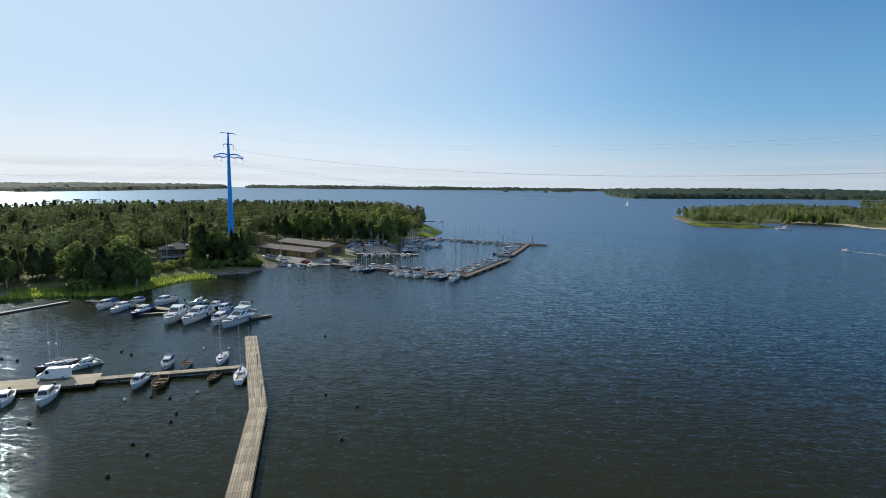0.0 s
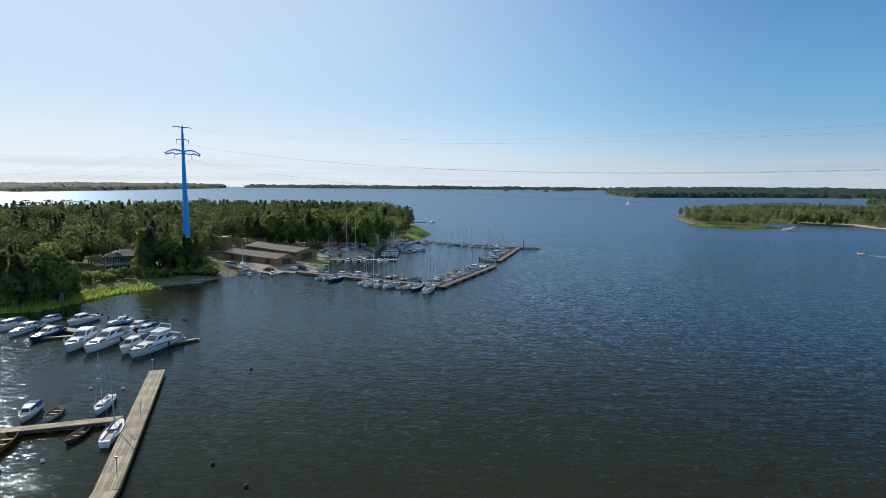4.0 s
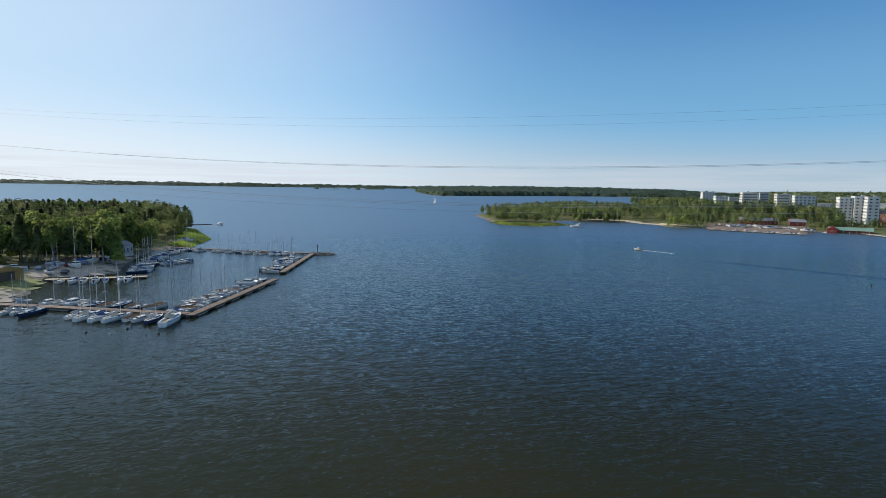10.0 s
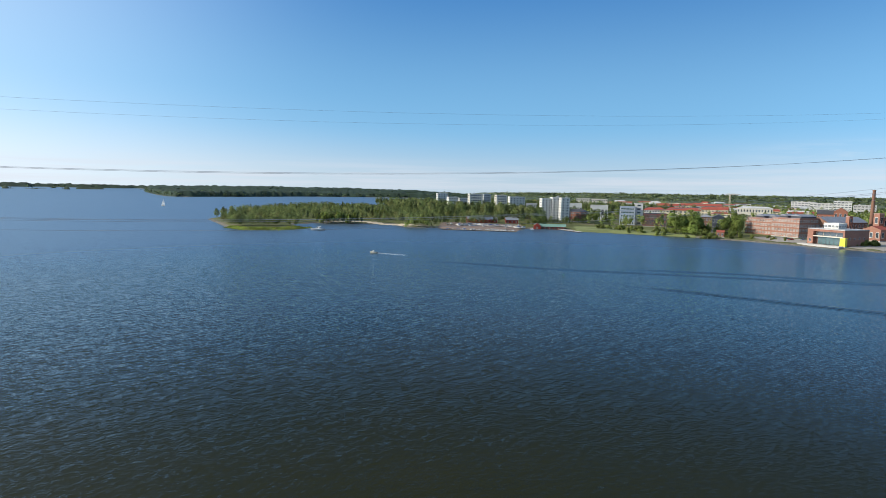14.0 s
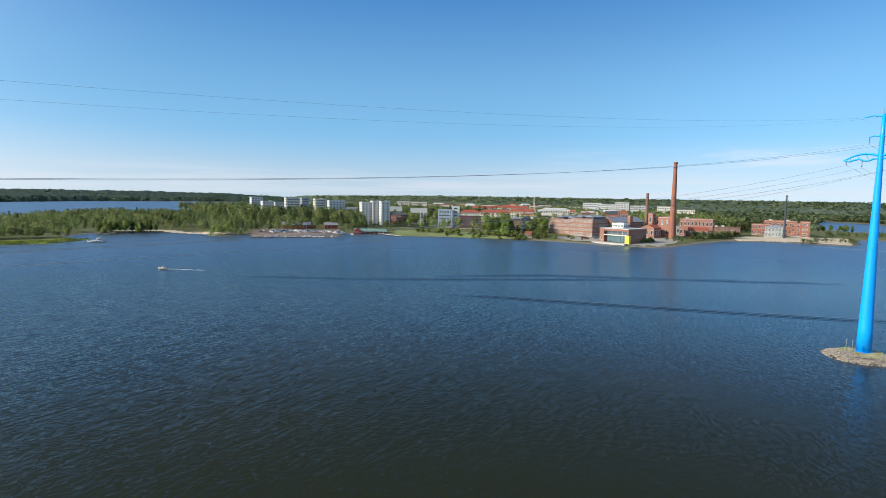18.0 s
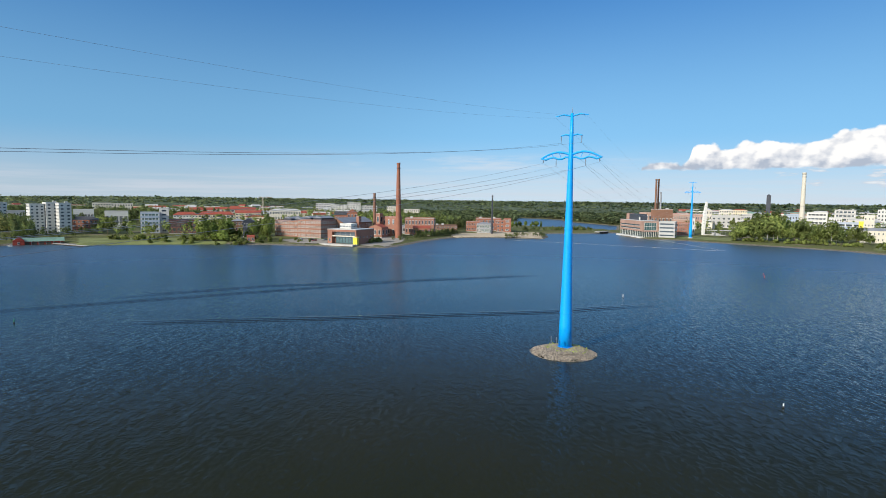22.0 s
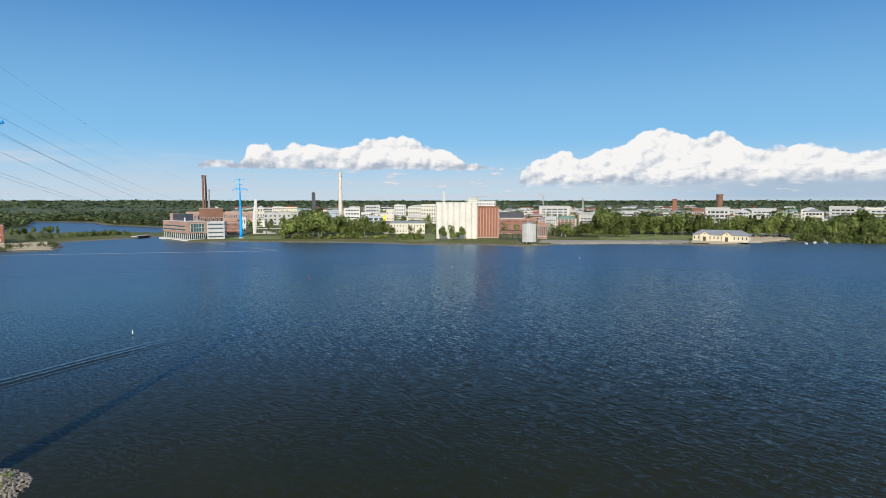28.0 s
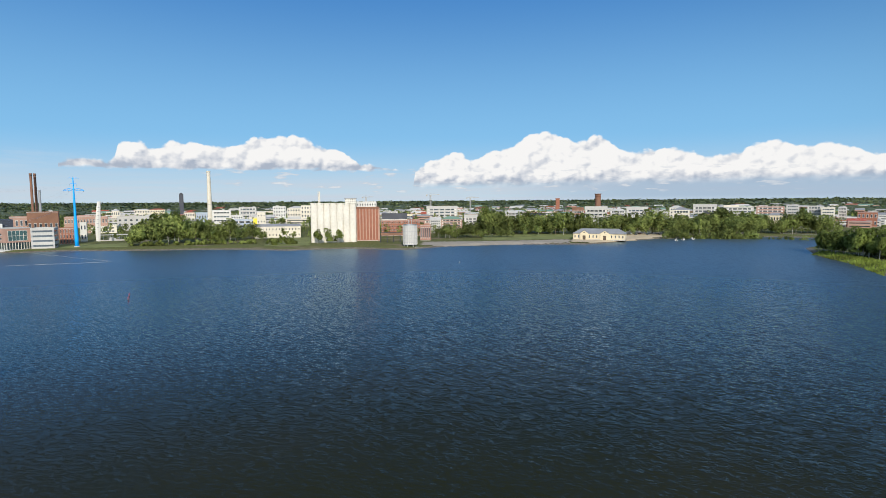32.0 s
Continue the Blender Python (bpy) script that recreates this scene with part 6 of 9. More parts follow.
def wake(points):
    """A train of low smooth waves left by a boat that has passed."""
    p = [Vector((x, y, 0)) for x, y in points]
    line = []
    for a, b in zip(p, p[1:]):
        n = max(2, int((b - a).length / 3))
        line += [a.lerp(b, i / n) for i in range(n)]
    vs, fs, w = [], [], 13
    for i, q in enumerate(line):
        d = (line[min(i + 4, len(line) - 1)] - line[max(i - 4, 0)]).normalized()
        side = Vector((-d.y, d.x, 0))
        fade = min(1.0, i / 6, (len(line) - 1 - i) / 6)
        for k in range(w):
            u = k / (w - 1)
            z = 0.02 + 0.16 * fade * math.sin(u * math.pi) * (0.5 + 0.5 * math.sin(u * 2 * math.pi * 3 + 0.5 * math.sin(i * 0.35)))
            vs.append(tuple(q + side * (u - 0.5) * 7.5 + Vector((0, 0, z - (0.06 if k in (0, w - 1) else 0)))))
    for i in range(len(line) - 1):
        for k in range(w - 1):
            fs.append((i * w + k, (i + 1) * w + k, (i + 1) * w + k + 1, i * w + k + 1))
    ob = part("wake_waves", Shape().faces(vs, fs, WATER), None, "low smooth waves of a passed boat's wake", smooth=True)
    tagged(ob, category="wake", kind="structure")



def newest(name):
    return [o for o in scene.collection.objects if o.name.startswith(name) and not o.parent][-1]


def warehouse_bays():
    """Two gabled bays with pediments on the warehouse's front."""
    t = newest("harbour_warehouse")
    wall = [c for c in t.children if c.name.startswith("wall")][0]
    w, d, h = wall.dimensions if wall.dimensions.x else (50, 14, 6)
    xs = [v.co for v in wall.data.vertices]
    w, d, h = (max(v[k] for v in xs) - (min(v[k] for v in xs) if k < 2 else 0) for k in range(3))
    for u in (-0.28, 0.12):
        x, r, y = w * u, w * 0.085, -d / 2
        bay = part("gabled_bay", Shape().box(x - r, y - 0.9, 0, x + r, y + 0.02, h, YELLOW).faces([(x - r, y - 0.9, h), (x + r, y - 0.9, h), (x, y - 0.9, h + 2.6), (x - r, y + 4, h), (x + r, y + 4, h), (x, y + 4, h + 2.6)], [(0, 1, 2), (4, 3, 5)], YELLOW), t)
        part("bay_roof", Shape().faces([(x - r - 0.5, y - 1.2, h - 0.05), (x, y - 1.2, h + 2.8), (x + r + 0.5, y - 1.2, h - 0.05), (x - r - 0.5, y + 5, h - 0.05), (x, y + 5, h + 2.8), (x + r + 0.5, y + 5, h - 0.05)], [(0, 1, 4, 3), (1, 2, 5, 4)], GREY_ROOF), bay)
        part("round_window", Shape().tube([(x, y - 0.97, h + 0.9), (x, y - 0.88, h + 0.9)], 0.55, GLASS, 12), bay)
        part("doorway", Shape().box(x - 1.3, y - 0.96, 0.3, x + 1.3, y - 0.88, h * 0.7, DARK_TIMBER), bay)


def silo_pilasters():
    t = newest("red_silo")
    wall = [c for c in t.children if c.name.startswith("wall")][0]
    xs = [v.co for v in wall.data.vertices]
    w, d, h = (max(v[k] for v in xs) - (min(v[k] for v in xs) if k < 2 else 0) for k in range(3))
    for i in range(8):
        x = -w / 2 + w * i / 7
        part("pilaster", Shape().box(x - 0.45, -d / 2 - 0.8, 0, x + 0.45, -d / 2 + 0.02, h - 0.6, PALE_BRICK), t)
    for i in range(6):
        y = -d / 2 + d * i / 5
        part("pilaster", Shape().box(w / 2 - 0.02, y - 0.45, 0, w / 2 + 0.8, y + 0.45, h - 0.6, PALE_BRICK), t)
    part("cornice", Shape().box(-w / 2 - 0.9, -d / 2 - 0.95, h - 0.9, w / 2 + 0.9, -d / 2 + 0.3, h + 0.4, BROWN_BRICK), t)


def roof_monitors(w, d, rows):
    """Glazed metal roof lanterns on the newest factory."""
    t = newest("factory")
    wall = [c for c in t.children if c.name.startswith("wall")][0]
    h = max(v.co.z for v in wall.data.vertices)
    for x, r in rows:
        a, b = x - r / 2, x + r / 2
        lantern = part("roof_lantern", Shape().box(a, -d * 0.3, h + 0.25, b, d * 0.3, h + 2.0, DARK_CLAD), t, "dark glazed roof lantern")
        m = (a + b) / 2
        part("lantern_roof", Shape().faces([(a - 0.4, -d * 0.33, h + 2.0), (m, -d * 0.33, h + 3.6), (b + 0.4, -d * 0.33, h + 2.0), (a - 0.4, d * 0.33, h + 2.0), (m, d * 0.33, h + 3.6), (b + 0.4, d * 0.33, h + 2.0)],
                                           [(0, 1, 4, 3), (1, 2, 5, 4), (2, 1, 0), (3, 4, 5), (0, 3, 5, 2)], GREY_ROOF), lantern)


def waterside_hall(x, y, yaw, w, d, top):
    """A brick hall whose front opens in a deep pale frame round tall glass."""
    z = gz(x, y) - 0.4
    h = top - z
    t = thing("waterside_hall", "brick waterside hall with a deep framed glass front", "building", pose(x, y, z, 0, 0, yaw))
    y0 = -d / 2
    part("wall", Shape().box(-w / 2, y0 + 3.0, 0, w / 2, d / 2, h, MILL_BRICK), t)
    part("pier", Shape().box(-w / 2, y0, 0, -w / 2 + 4.2, y0 + 3.0, h, MILL_BRICK), t, "broad brick corner pier")
    part("pier", Shape().box(w / 2 - 1.2, y0, 0, w / 2, y0 + 3.0, h, MILL_BRICK), t, "slim brick corner pier")
    part("lintel", Shape().box(-w / 2 + 4.2, y0 - 0.15, h * 0.86, w / 2 - 1.2, y0 + 3.0, h, MILL_BRICK), t)
    part("balcony_slab", Shape().box(-w / 2 + 4.2, y0 - 0.3, h * 0.54, w / 2 - 1.2, y0 + 3.0, h * 0.60, CREAM), t, "pale concrete balcony slab")
    part("upper_glazing", Shape().box(-w / 2 + 4.2, y0 + 2.7, h * 0.60, w / 2 - 1.2, y0 + 3.05, h * 0.86, GLASS), t)
    low = part("lower_glazing", Shape().box(-w / 2 + 7.0, y0 + 1.5, 0.8, w / 2 - 2.2, y0 + 1.9, h * 0.54, SILVER_GLASS), t)
    for i in range(7):
        u = -w / 2 + 7.0 + (w - 9.2) * i / 6
        part("mullion", Shape().box(u - 0.12, y0 + 1.38, 0.8, u + 0.12, y0 + 1.5, h * 0.54, DARK_CLAD), low)
    for i in range(5):
        u = -w / 2 + 5.2 + (w - 7.4) * i / 4
        part("mullion", Shape().box(u - 0.1, y0 + 2.58, h * 0.60, u + 0.1, y0 + 2.7, h * 0.86, CREAM), t)
    part("pier_window", pane("plain"), t, m=pose(-w / 2 + 2.1, y0 - 0.02, h * 0.3) @ Matrix.Diagonal((1.6, 1, 2.4, 1)))
    part("parapet", Shape().box(-w / 2 - 0.15, y0 - 0.2, h, w / 2 + 0.15, d / 2 + 0.15, h + 0.45, LIGHT_ROOF), t)
    part("terrace", Shape().box(-w / 2 - 3, y0 - 7.0, -0.6, w / 2 + 1, y0, 0.75, CONCRETE), t, "pale quay terrace")
    for k in range(4):
        part("window", pane("plain"), t, m=pose(w / 2 + 0.02, y0 + 6 + k * 5.5, h * 0.5, 0, 0, 90) @ Matrix.Diagonal((1.4, 1, 1.6, 1)))
    return t


def campus(cx, cy, yaw, w, d, top):
    """The campus building: a glazed prow over the quay; its front-right corner stands at (cx, cy)."""
    z = gz(cx, cy) - 0.3
    h = top - z
    t = thing("campus", "pink brick campus building with glass bands and a glazed prow", "building", pose(cx, cy, z, 0, 0, yaw))
    part("wall", Shape().box(-w, 0, h * 0.36, 0, d, h, PALE_BRICK), t)
    part("ground_storey", Shape().box(-w + 1.2, 1.2, 0.6, -1.2, d, h * 0.36, SILVER_GLASS), t, "recessed glazed ground storey")
    part("terrace", Shape().box(-w - 1.5, -4.0, -1.0, 2.5, d * 0.9, 0.6, WHITE), t, "pale concrete quay terrace")
    for i in range(14):
        x = -w + 0.8 + (w - 1.6) * i / 13
        part("mullion", Shape().box(x - 0.15, 0.5, 0.6, x + 0.15, 0.9, h * 0.36, FRAME), t)
    for i in range(9):
        y = 0.8 + (d - 1.6) * i / 8
        part("mullion", Shape().box(-0.9, y - 0.15, 0.6, -0.5, y + 0.15, h * 0.36, FRAME), t)
    for k in (0.50, 0.70):
        part("window_band", Shape().box(-w + 2, -0.05, h * k, -w * 0.12, 0.3, h * (k + 0.075), GLASS), t)
        part("sill_band", Shape().box(-w + 1.6, -0.22, h * k - 0.35, -w * 0.1, 0.1, h * k, LIGHT_ROOF), t)
    big = part("prow_window", Shape().box(-0.2, d * 0.1, h * 0.44, 0.12, d * 0.86, h * 0.9, SILVER_GLASS), t, "large dark glazed prow window")
    for i in range(6):
        y = d * 0.1 + d * 0.76 * i / 5
        part("prow_mullion", Shape().box(0.0, y - 0.1, h * 0.44, 0.3, y + 0.1, h * 0.9, FRAME), big)
    for k in (0.44, 0.67, 0.9):
        part("transom", Shape().box(0.0, d * 0.09, h * k - 0.12, 0.32, d * 0.87, h * k + 0.12, FRAME), big)
    part("parapet", Shape().box(-w - 0.15, -0.15, h, 0.15, d + 0.15, h + 0.5, LIGHT_ROOF), t)
    part("plant_room", Shape().box(-w * 0.82, d * 0.35, h + 0.5, -w * 0.35, d * 0.8, h + 7.0, DARK_CLAD), t, "dark clad rooftop plant room")
    part("stair_head", Shape().box(-w * 0.96, d * 0.35, h + 0.5, -w * 0.83, d * 0.7, h + 7.4, PALE_BRICK), t)
    part("flue", Shape().tube([(-w * 0.33, d * 0.3, h + 0.5), (-w * 0.33, d * 0.3, h + 3.5)], 0.8, WHITE, 10), t)
    return t


def far_town(label, a0, a1, r0, r1, n, seed, walls, roofs):
    """The carpet of distant houses: walls under flat or pitched roofs, as one mass."""
    rng = np.random.default_rng(seed)
    mats = walls + roofs
    vs, fs, ms, k = [], [], [], 0
    for _ in range(n):
        a, r = math.radians(rng.uniform(a0, a1)), r0 * (r1 / r0) ** rng.random()
        x, y = MID[0] + r * math.cos(a), MID[1] + r * math.sin(a)
        if float(shore(np.array([x]), np.array([y]))[0]) < 12:
            continue
        z = float((land_height(shore(np.array([x]), np.array([y]))) + far_z(np.array([r])))[0]) - 0.5
        w, d, h = rng.uniform(8, 21), rng.uniform(6, 8), rng.uniform(6.5, 12.5) + min(max((r - 1200) / 200, 0), 8)
        flat = rng.random() < 0.45
        up = 0.6 if flat else rng.uniform(2, 4)
        q = a + math.pi / 2 + rng.normal(0, 0.25)
        c, s = math.cos(q), math.sin(q)
        base = [(-w, -d), (w, -d), (w, d), (-w, d)]
        top = [(-w, -d * 0.94), (w, -d * 0.94), (w, d * 0.94), (-w, d * 0.94)] if flat else [(-w * 0.9, 0), (w * 0.9, 0), (w * 0.9, 0.1), (-w * 0.9, 0.1)]
        ring = [(px, py, 0) for px, py in base] + [(px, py, h) for px, py in base] + [(px, py, h + up) for px, py in top]
        vs += [(x + px * c - py * s, y + px * s + py * c, z + pz) for px, py, pz in ring]
        wm, rm = rng.integers(len(walls)), len(walls) + rng.integers(len(roofs))
        for i in range(4):
            j = (i + 1) % 4
            fs.append((k + i, k + j, k + 4 + j, k + 4 + i))
            fs.append((k + 4 + i, k + 4 + j, k + 8 + j, k + 8 + i))
            ms += [wm, rm]
        fs.append((k + 8, k + 9, k + 10, k + 11))
        ms.append(rm)
        # dark strips of windows on the two long faces
        k += 12
        for row in range(2 if h < 9 else 3):
            zz = h * (row + 0.5) / (2 if h < 9 else 3)
            for sy in (-1, 1):
                strip = [(-w * 0.88, sy * (d + 0.08), zz - 0.6), (w * 0.88, sy * (d + 0.08), zz - 0.6), (w * 0.88, sy * (d + 0.08), zz + 0.6), (-w * 0.88, sy * (d + 0.08), zz + 0.6)]
                vs += [(x + px * c - py * s, y + px * s + py * c, z + pz) for px, py, pz in strip]
                fs.append((k, k + 1, k + 2, k + 3))
                ms.append(len(mats))
                k += 4
    ob = new("far_town", quick_mesh("far_town", np.array(vs), np.array(fs), mats + [GLASS], np.array(ms)))
    return tagged(ob, label, "houses", kind="stuff")


def floating_boom(x0, y0, x1, y1):
    t = thing("floating_boom", "thin pale floating boom across the channel mouth", "boom", pose(0, 0, 0))
    n = max(6, int(math.hypot(x1 - x0, y1 - y0) / 14))
    for i in range(n):
        a, b = i / n, (i + 0.86) / n
        w = math.sin(i * 1.7) * 0.8
        part("float", Shape().tube([(x0 + (x1 - x0) * a, y0 + (y1 - y0) * a + w, 0.05), (x0 + (x1 - x0) * b, y0 + (y1 - y0) * b + w, 0.03)], 0.05, LIGHT_ROOF, 6), t)
    return t

# ---- the fleet, from which all boats are copied ----
FLEET.update({
    "cruiser": (cruiser("white motor cruiser, tinted windows", fly=False, canopy=GREY_CANVAS), 10.0),
    "fly": (cruiser("white flybridge motor cruiser"), 10.0),
    "navy": (cruiser("navy-hulled white-topped motor cruiser", NAVY, False, CANVAS), 10.0),
    "day": (day_boat("small white cabin motor boat"), 6.5),
    "canopy": (day_boat("small white motor boat, blue canopy", canopy=CANVAS), 6.5),
    "open": (row_boat("white open dinghy", GELCOAT), 5.0),
    "dinghy": (row_boat("dark grey open rowing boat", DARK_CLAD), 5.0),
    "wood": (row_boat("varnished wooden clinker boat"), 5.0),
    "sail": (sail_boat("white sailing boat with blue sail cover"), 9.5),
    "sail_navy": (sail_boat("navy-hulled sailing boat, bare mast", NAVY, GREY_CANVAS), 9.5),
    "sail_grey": (sail_boat("white sailing boat with grey sail cover", GELCOAT, GREY_CANVAS, mast=13.5), 9.5),
    "sail_small": (sail_boat("small white sailing boat", GELCOAT, CANVAS, 9.5, 11.0, hood=False), 9.5),
    "sail_teak": (sail_boat("white teak-decked sailing boat, brown cover", GELCOAT, VARNISH, mast=12.0), 9.5),
    "sail_cream": (sail_boat("cream sailing boat with pale cover", GELCOAT, CREAM_CANVAS, mast=13.0), 9.5),
    "ketch": (sail_boat("dark-hulled old sailing boat", DARK_TIMBER, GREY_CANVAS, mast=12.0, hood=False), 9.5),
})

# ---- the power line's pylons ----
pylon_a = pylon(-515.3, 283.7, 2.0, 76, "slender blue steel pylon standing among trees")
pylon_b = pylon(-155.7, 194.9, -1.0, 76, "slender blue steel pylon rising behind the boat sheds")
pylon_c = pylon(203.9, 106.1, 0.4, 79, "bright blue tapering steel pylon on a rubble islet")
pylon_d = pylon(688.1, 37.6, 2.0, 82, "bright blue steel pylon on the grassy far shore")



# ---- cables ----
MA, MB, MC, MD = (o.matrix_basis.copy() for o in (pylon_a, pylon_b, pylon_c, pylon_d))
for k in range(8):
    low = k < 4
    r = 0.019 if k < 6 else 0.009
    for a, b, sag in ((MA, MB, 12.5), (MB, MC, 12.6), (MC, MD, 16.0)):
        wire(hang(a, k), hang(b, k), (sag + 1.2 + 0.7 * (k % 2) if low else sag) if k < 6 else sag * (0.85 + 0.04 * (k % 2)), r, "sagging aluminium power line conductor" if k < 6 else "thin sagging earth wire")

# ---- woods ----
rng = np.random.default_rng(8)
PENINSULA = [(-176, 122), (-176, 150), (-186, 165), (-181, 190), (-161, 218), (-180, 237), (-195, 258), (-160, 279), (-143, 293), (-137, 339), (-132, 370), (-161, 449), (-217, 553), (-290, 628), (-390, 640), (-470, 540), (-515, 420), (-560, 335), (-720, 300), (-900, 100), (-700, -90), (-449, 16)]
near = fill(PENINSULA, 9.0, 1)
dd = np.hypot(near[:, 0] - 10, near[:, 1] - 30)
near = near[(dd < 560) & (np.hypot(near[:, 0] + 163, near[:, 1] - 174) > 17)]
woods("wood_near", "dense mixed wood of pine and birch on the peninsula", near, rng.uniform(9, 18, len(near)), ["pine", "broad", "birch", "broad", "birch", "fir", "broad"], 620, 0.42, 2, leaf=None, variants=7)
farther = fill(PENINSULA, 11.0, 4)
dd = np.hypot(farther[:, 0] - 10, farther[:, 1] - 30)
farther = farther[(dd >= 560) & (dd < 1700)]
woods("wood_behind", "dense mixed wood covering the back of the peninsula", farther, rng.uniform(10, 16, len(farther)), ["pine", "birch", "fir", "birch", "pine"], 200, 0.8, 5)
ISLE = [(61, 728), (71, 595), (103, 567), (142, 640), (160, 653), (210, 639), (232, 596), (259, 553), (343, 581), (423, 694), (416, 866), (265, 1094), (99, 910)]
isle = fill(ISLE, 10.0, 6)
woods("wood_isle", "low mixed wood on the headland", isle, rng.uniform(7, 12, len(isle)), ["birch", "broad", "birch", "pine", "broad"], 200, 0.55, 7)
BACK = [(279, 564), (370, 537), (427, 619), (505, 705), (719, 633), (710, 908), (540, 1284), (416, 1216), (355, 857)]
back = fill(BACK, 12.0, 9)
HARBOUR = [(242, 534), (305, 486), (360, 567), (389, 662), (349, 682), (290, 629)]
back = back[inside_distance(back[:, 0], back[:, 1], HARBOUR) < 0]
woods("wood_towers", "mixed wood around the apartment towers", back, rng.uniform(13, 19, len(back)), ["birch", "pine", "birch", "fir", "birch"], 150, 0.7, 10)
TOWN = [(432, 505), (477, 422), (598, 482), (769, 448), (668, 300), (827, 321), (1123, 443), (1458, 922), (858, 1722), (540, 1284), (464, 700)]
town = fill(TOWN, 21.0, 11, 0.5)
woods("wood_town", "garden and street trees among the town blocks", town, rng.uniform(9, 15, len(town)), ["birch", "birch", "pine", "birch", "birch"], 60, 1.0, 12, PARK_LEAVES)
TOWN2 = [(678, -12), (620, -114), (583, -226), (526, -326), (490, -426), (418, -594), (418, -894), (694, -1509), (1398, -1517), (1698, -617), (1483, 75), (883, 75)]
town2 = fill(TOWN2, 24.0, 13, 0.5)
woods("wood_centre", "street and park trees in the town centre", town2, rng.uniform(9, 15, len(town2)), ["birch", "birch", "pine", "birch", "birch"], 60, 1.0, 14, PARK_LEAVES)


def canopy(a0, a1, sides, material):
    """The unbroken roof of far forest, rising from its shores."""
    rows = 70
    a = np.radians(np.linspace(a0, a1, sides))
    r = 1250.0 * (4840.0 / 1250.0) ** np.linspace(0, 1, rows)
    x, y = MID[0] + r[:, None] * np.cos(a), MID[1] + r[:, None] * np.sin(a)
    rr = np.broadcast_to(r[:, None], x.shape)
    d = shore(x, y)
    rng = np.random.default_rng(5)
    start = np.clip((rr - 1300) / 300, 0, 1)
    wave = np.sin(x * 0.011 + np.sin(y * 0.007) * 2) * np.sin(y * 0.013 + 1) * 0.5 + 0.5
    tall = np.clip((d - 2) / 14, 0, 1) * start * 1.05 * (6.0 + 5.0 * wave + rng.uniform(-2.0, 3.5, x.shape) + 1.5 * np.clip((rr - 2500) / 1500, 0, 1))
    # the skerries across the open water carry taller pines
    tall = tall * (1.0 + 0.7 * np.clip((np.degrees(a) - 62) / 6, 0, 1))
    z = land_height(d) + far_z(rr) + hill(x, y, rr) + np.where((d > 2) & (start > 0), tall, -12.0)
    v = np.stack([x, y, z], -1).reshape(-1, 3)
    i, j = np.meshgrid(np.arange(rows - 1), np.arange(sides - 1), indexing="ij")
    f = np.stack([i * sides + j, (i + 1) * sides + j, (i + 1) * sides + j + 1, i * sides + j + 1], -1).reshape(-1, 4)
    ob = new("far_forest", quick_mesh("far_forest", v, f, [material], smooth=True))
    tagged(ob, "unbroken dark green forest on the far shores", "trees", kind="stuff")


def far_woods(seed, n, r0, r1, a0, a1, leaf=None):
    """Forest that runs on to the horizon, in clumps that grow with distance."""
    rng = np.random.default_rng(seed)
    a = np.radians(rng.uniform(a0, a1, n))
    r = r0 * (r1 / r0) ** rng.random(n)
    x, y = MID[0] + r * np.cos(a), MID[1] + r * np.sin(a)
    ok = shore(x, y) > 3
    x, y, r = x[ok], y[ok], r[ok]
    z = land_height(shore(x, y)) + far_z(r) + hill(x, y, r)
    n, m = len(x), 9
    size = np.clip(r * 0.0042, 4.0, 14.0)
    c = rng.normal(0, 1, (n, m, 3)) * size[:, None, None] * (0.9, 0.9, 0.2) + np.stack([x, y, z + size * 0.45 + rng.uniform(2, 6, n)], -1)[:, None]
    v = (c[:, :, None] + rng.normal(0, 1, (n, m, 3, 3)) * size[:, None, None, None] * (0.5, 0.5, 0.28)).reshape(-1, 3)
    me = quick_mesh("far_wood", v, np.arange(len(v)).reshape(-1, 3), [leaf or HAZED_LAND_WOODS])
    mid = np.stack([x, y, z + size * 0.45], -1)[:, None]
    ns = (c - mid) / (size[:, None, None] * (0.9, 0.9, 0.4)) + rng.normal(0, 0.3, c.shape) + (0, 0, 0.6)
    ns = np.repeat(ns.reshape(-1, 3), 3, axis=0)
    ob = new("far_wood", turn_normals(me, ns / np.linalg.norm(ns, axis=1)[:, None]))
    return tagged(ob, "dark green forest stretching to the horizon", "trees", kind="stuff")


# inland bearings take the hazed greens, seaward bearings the darker backlit copies
canopy(-98, 62, 850, HAZED_CANOPY)
canopy(62, 152, 480, BACKLIT_CANOPY)
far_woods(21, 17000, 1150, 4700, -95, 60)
far_woods(22, 9000, 1500, 4700, 62, 152, BACKLIT_PINES)
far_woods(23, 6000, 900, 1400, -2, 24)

# ---- near marina ----
jetty("long weathered plank jetty running out to a square end", -71.1, 96.5, -44.9, 63.8, 2.5)
jetty("weathered plank jetty bending towards the shore", -44.9, 63.8, -26.9, 34.7, 2.5)
jetty("low timber cross jetty with boats on both sides", -59.4, 78.8, -79.0, 64.6, 1.7)
jetty("broad timber quay deck where a van is parked", -78.2, 65.4, -102.6, 47.4, 5.5, planks=False)
jetty("floating pontoon with motor cruisers", -139.4, 113.5, -83.1, 111.2, 2.2, 0.55, planks=False, piles=False, material=TIMBER)
jetty("short floating mooring finger beside the cruisers", -113.0, 104.8, -105.1, 110.7, 0.9, 0.5, planks=False, piles=False)
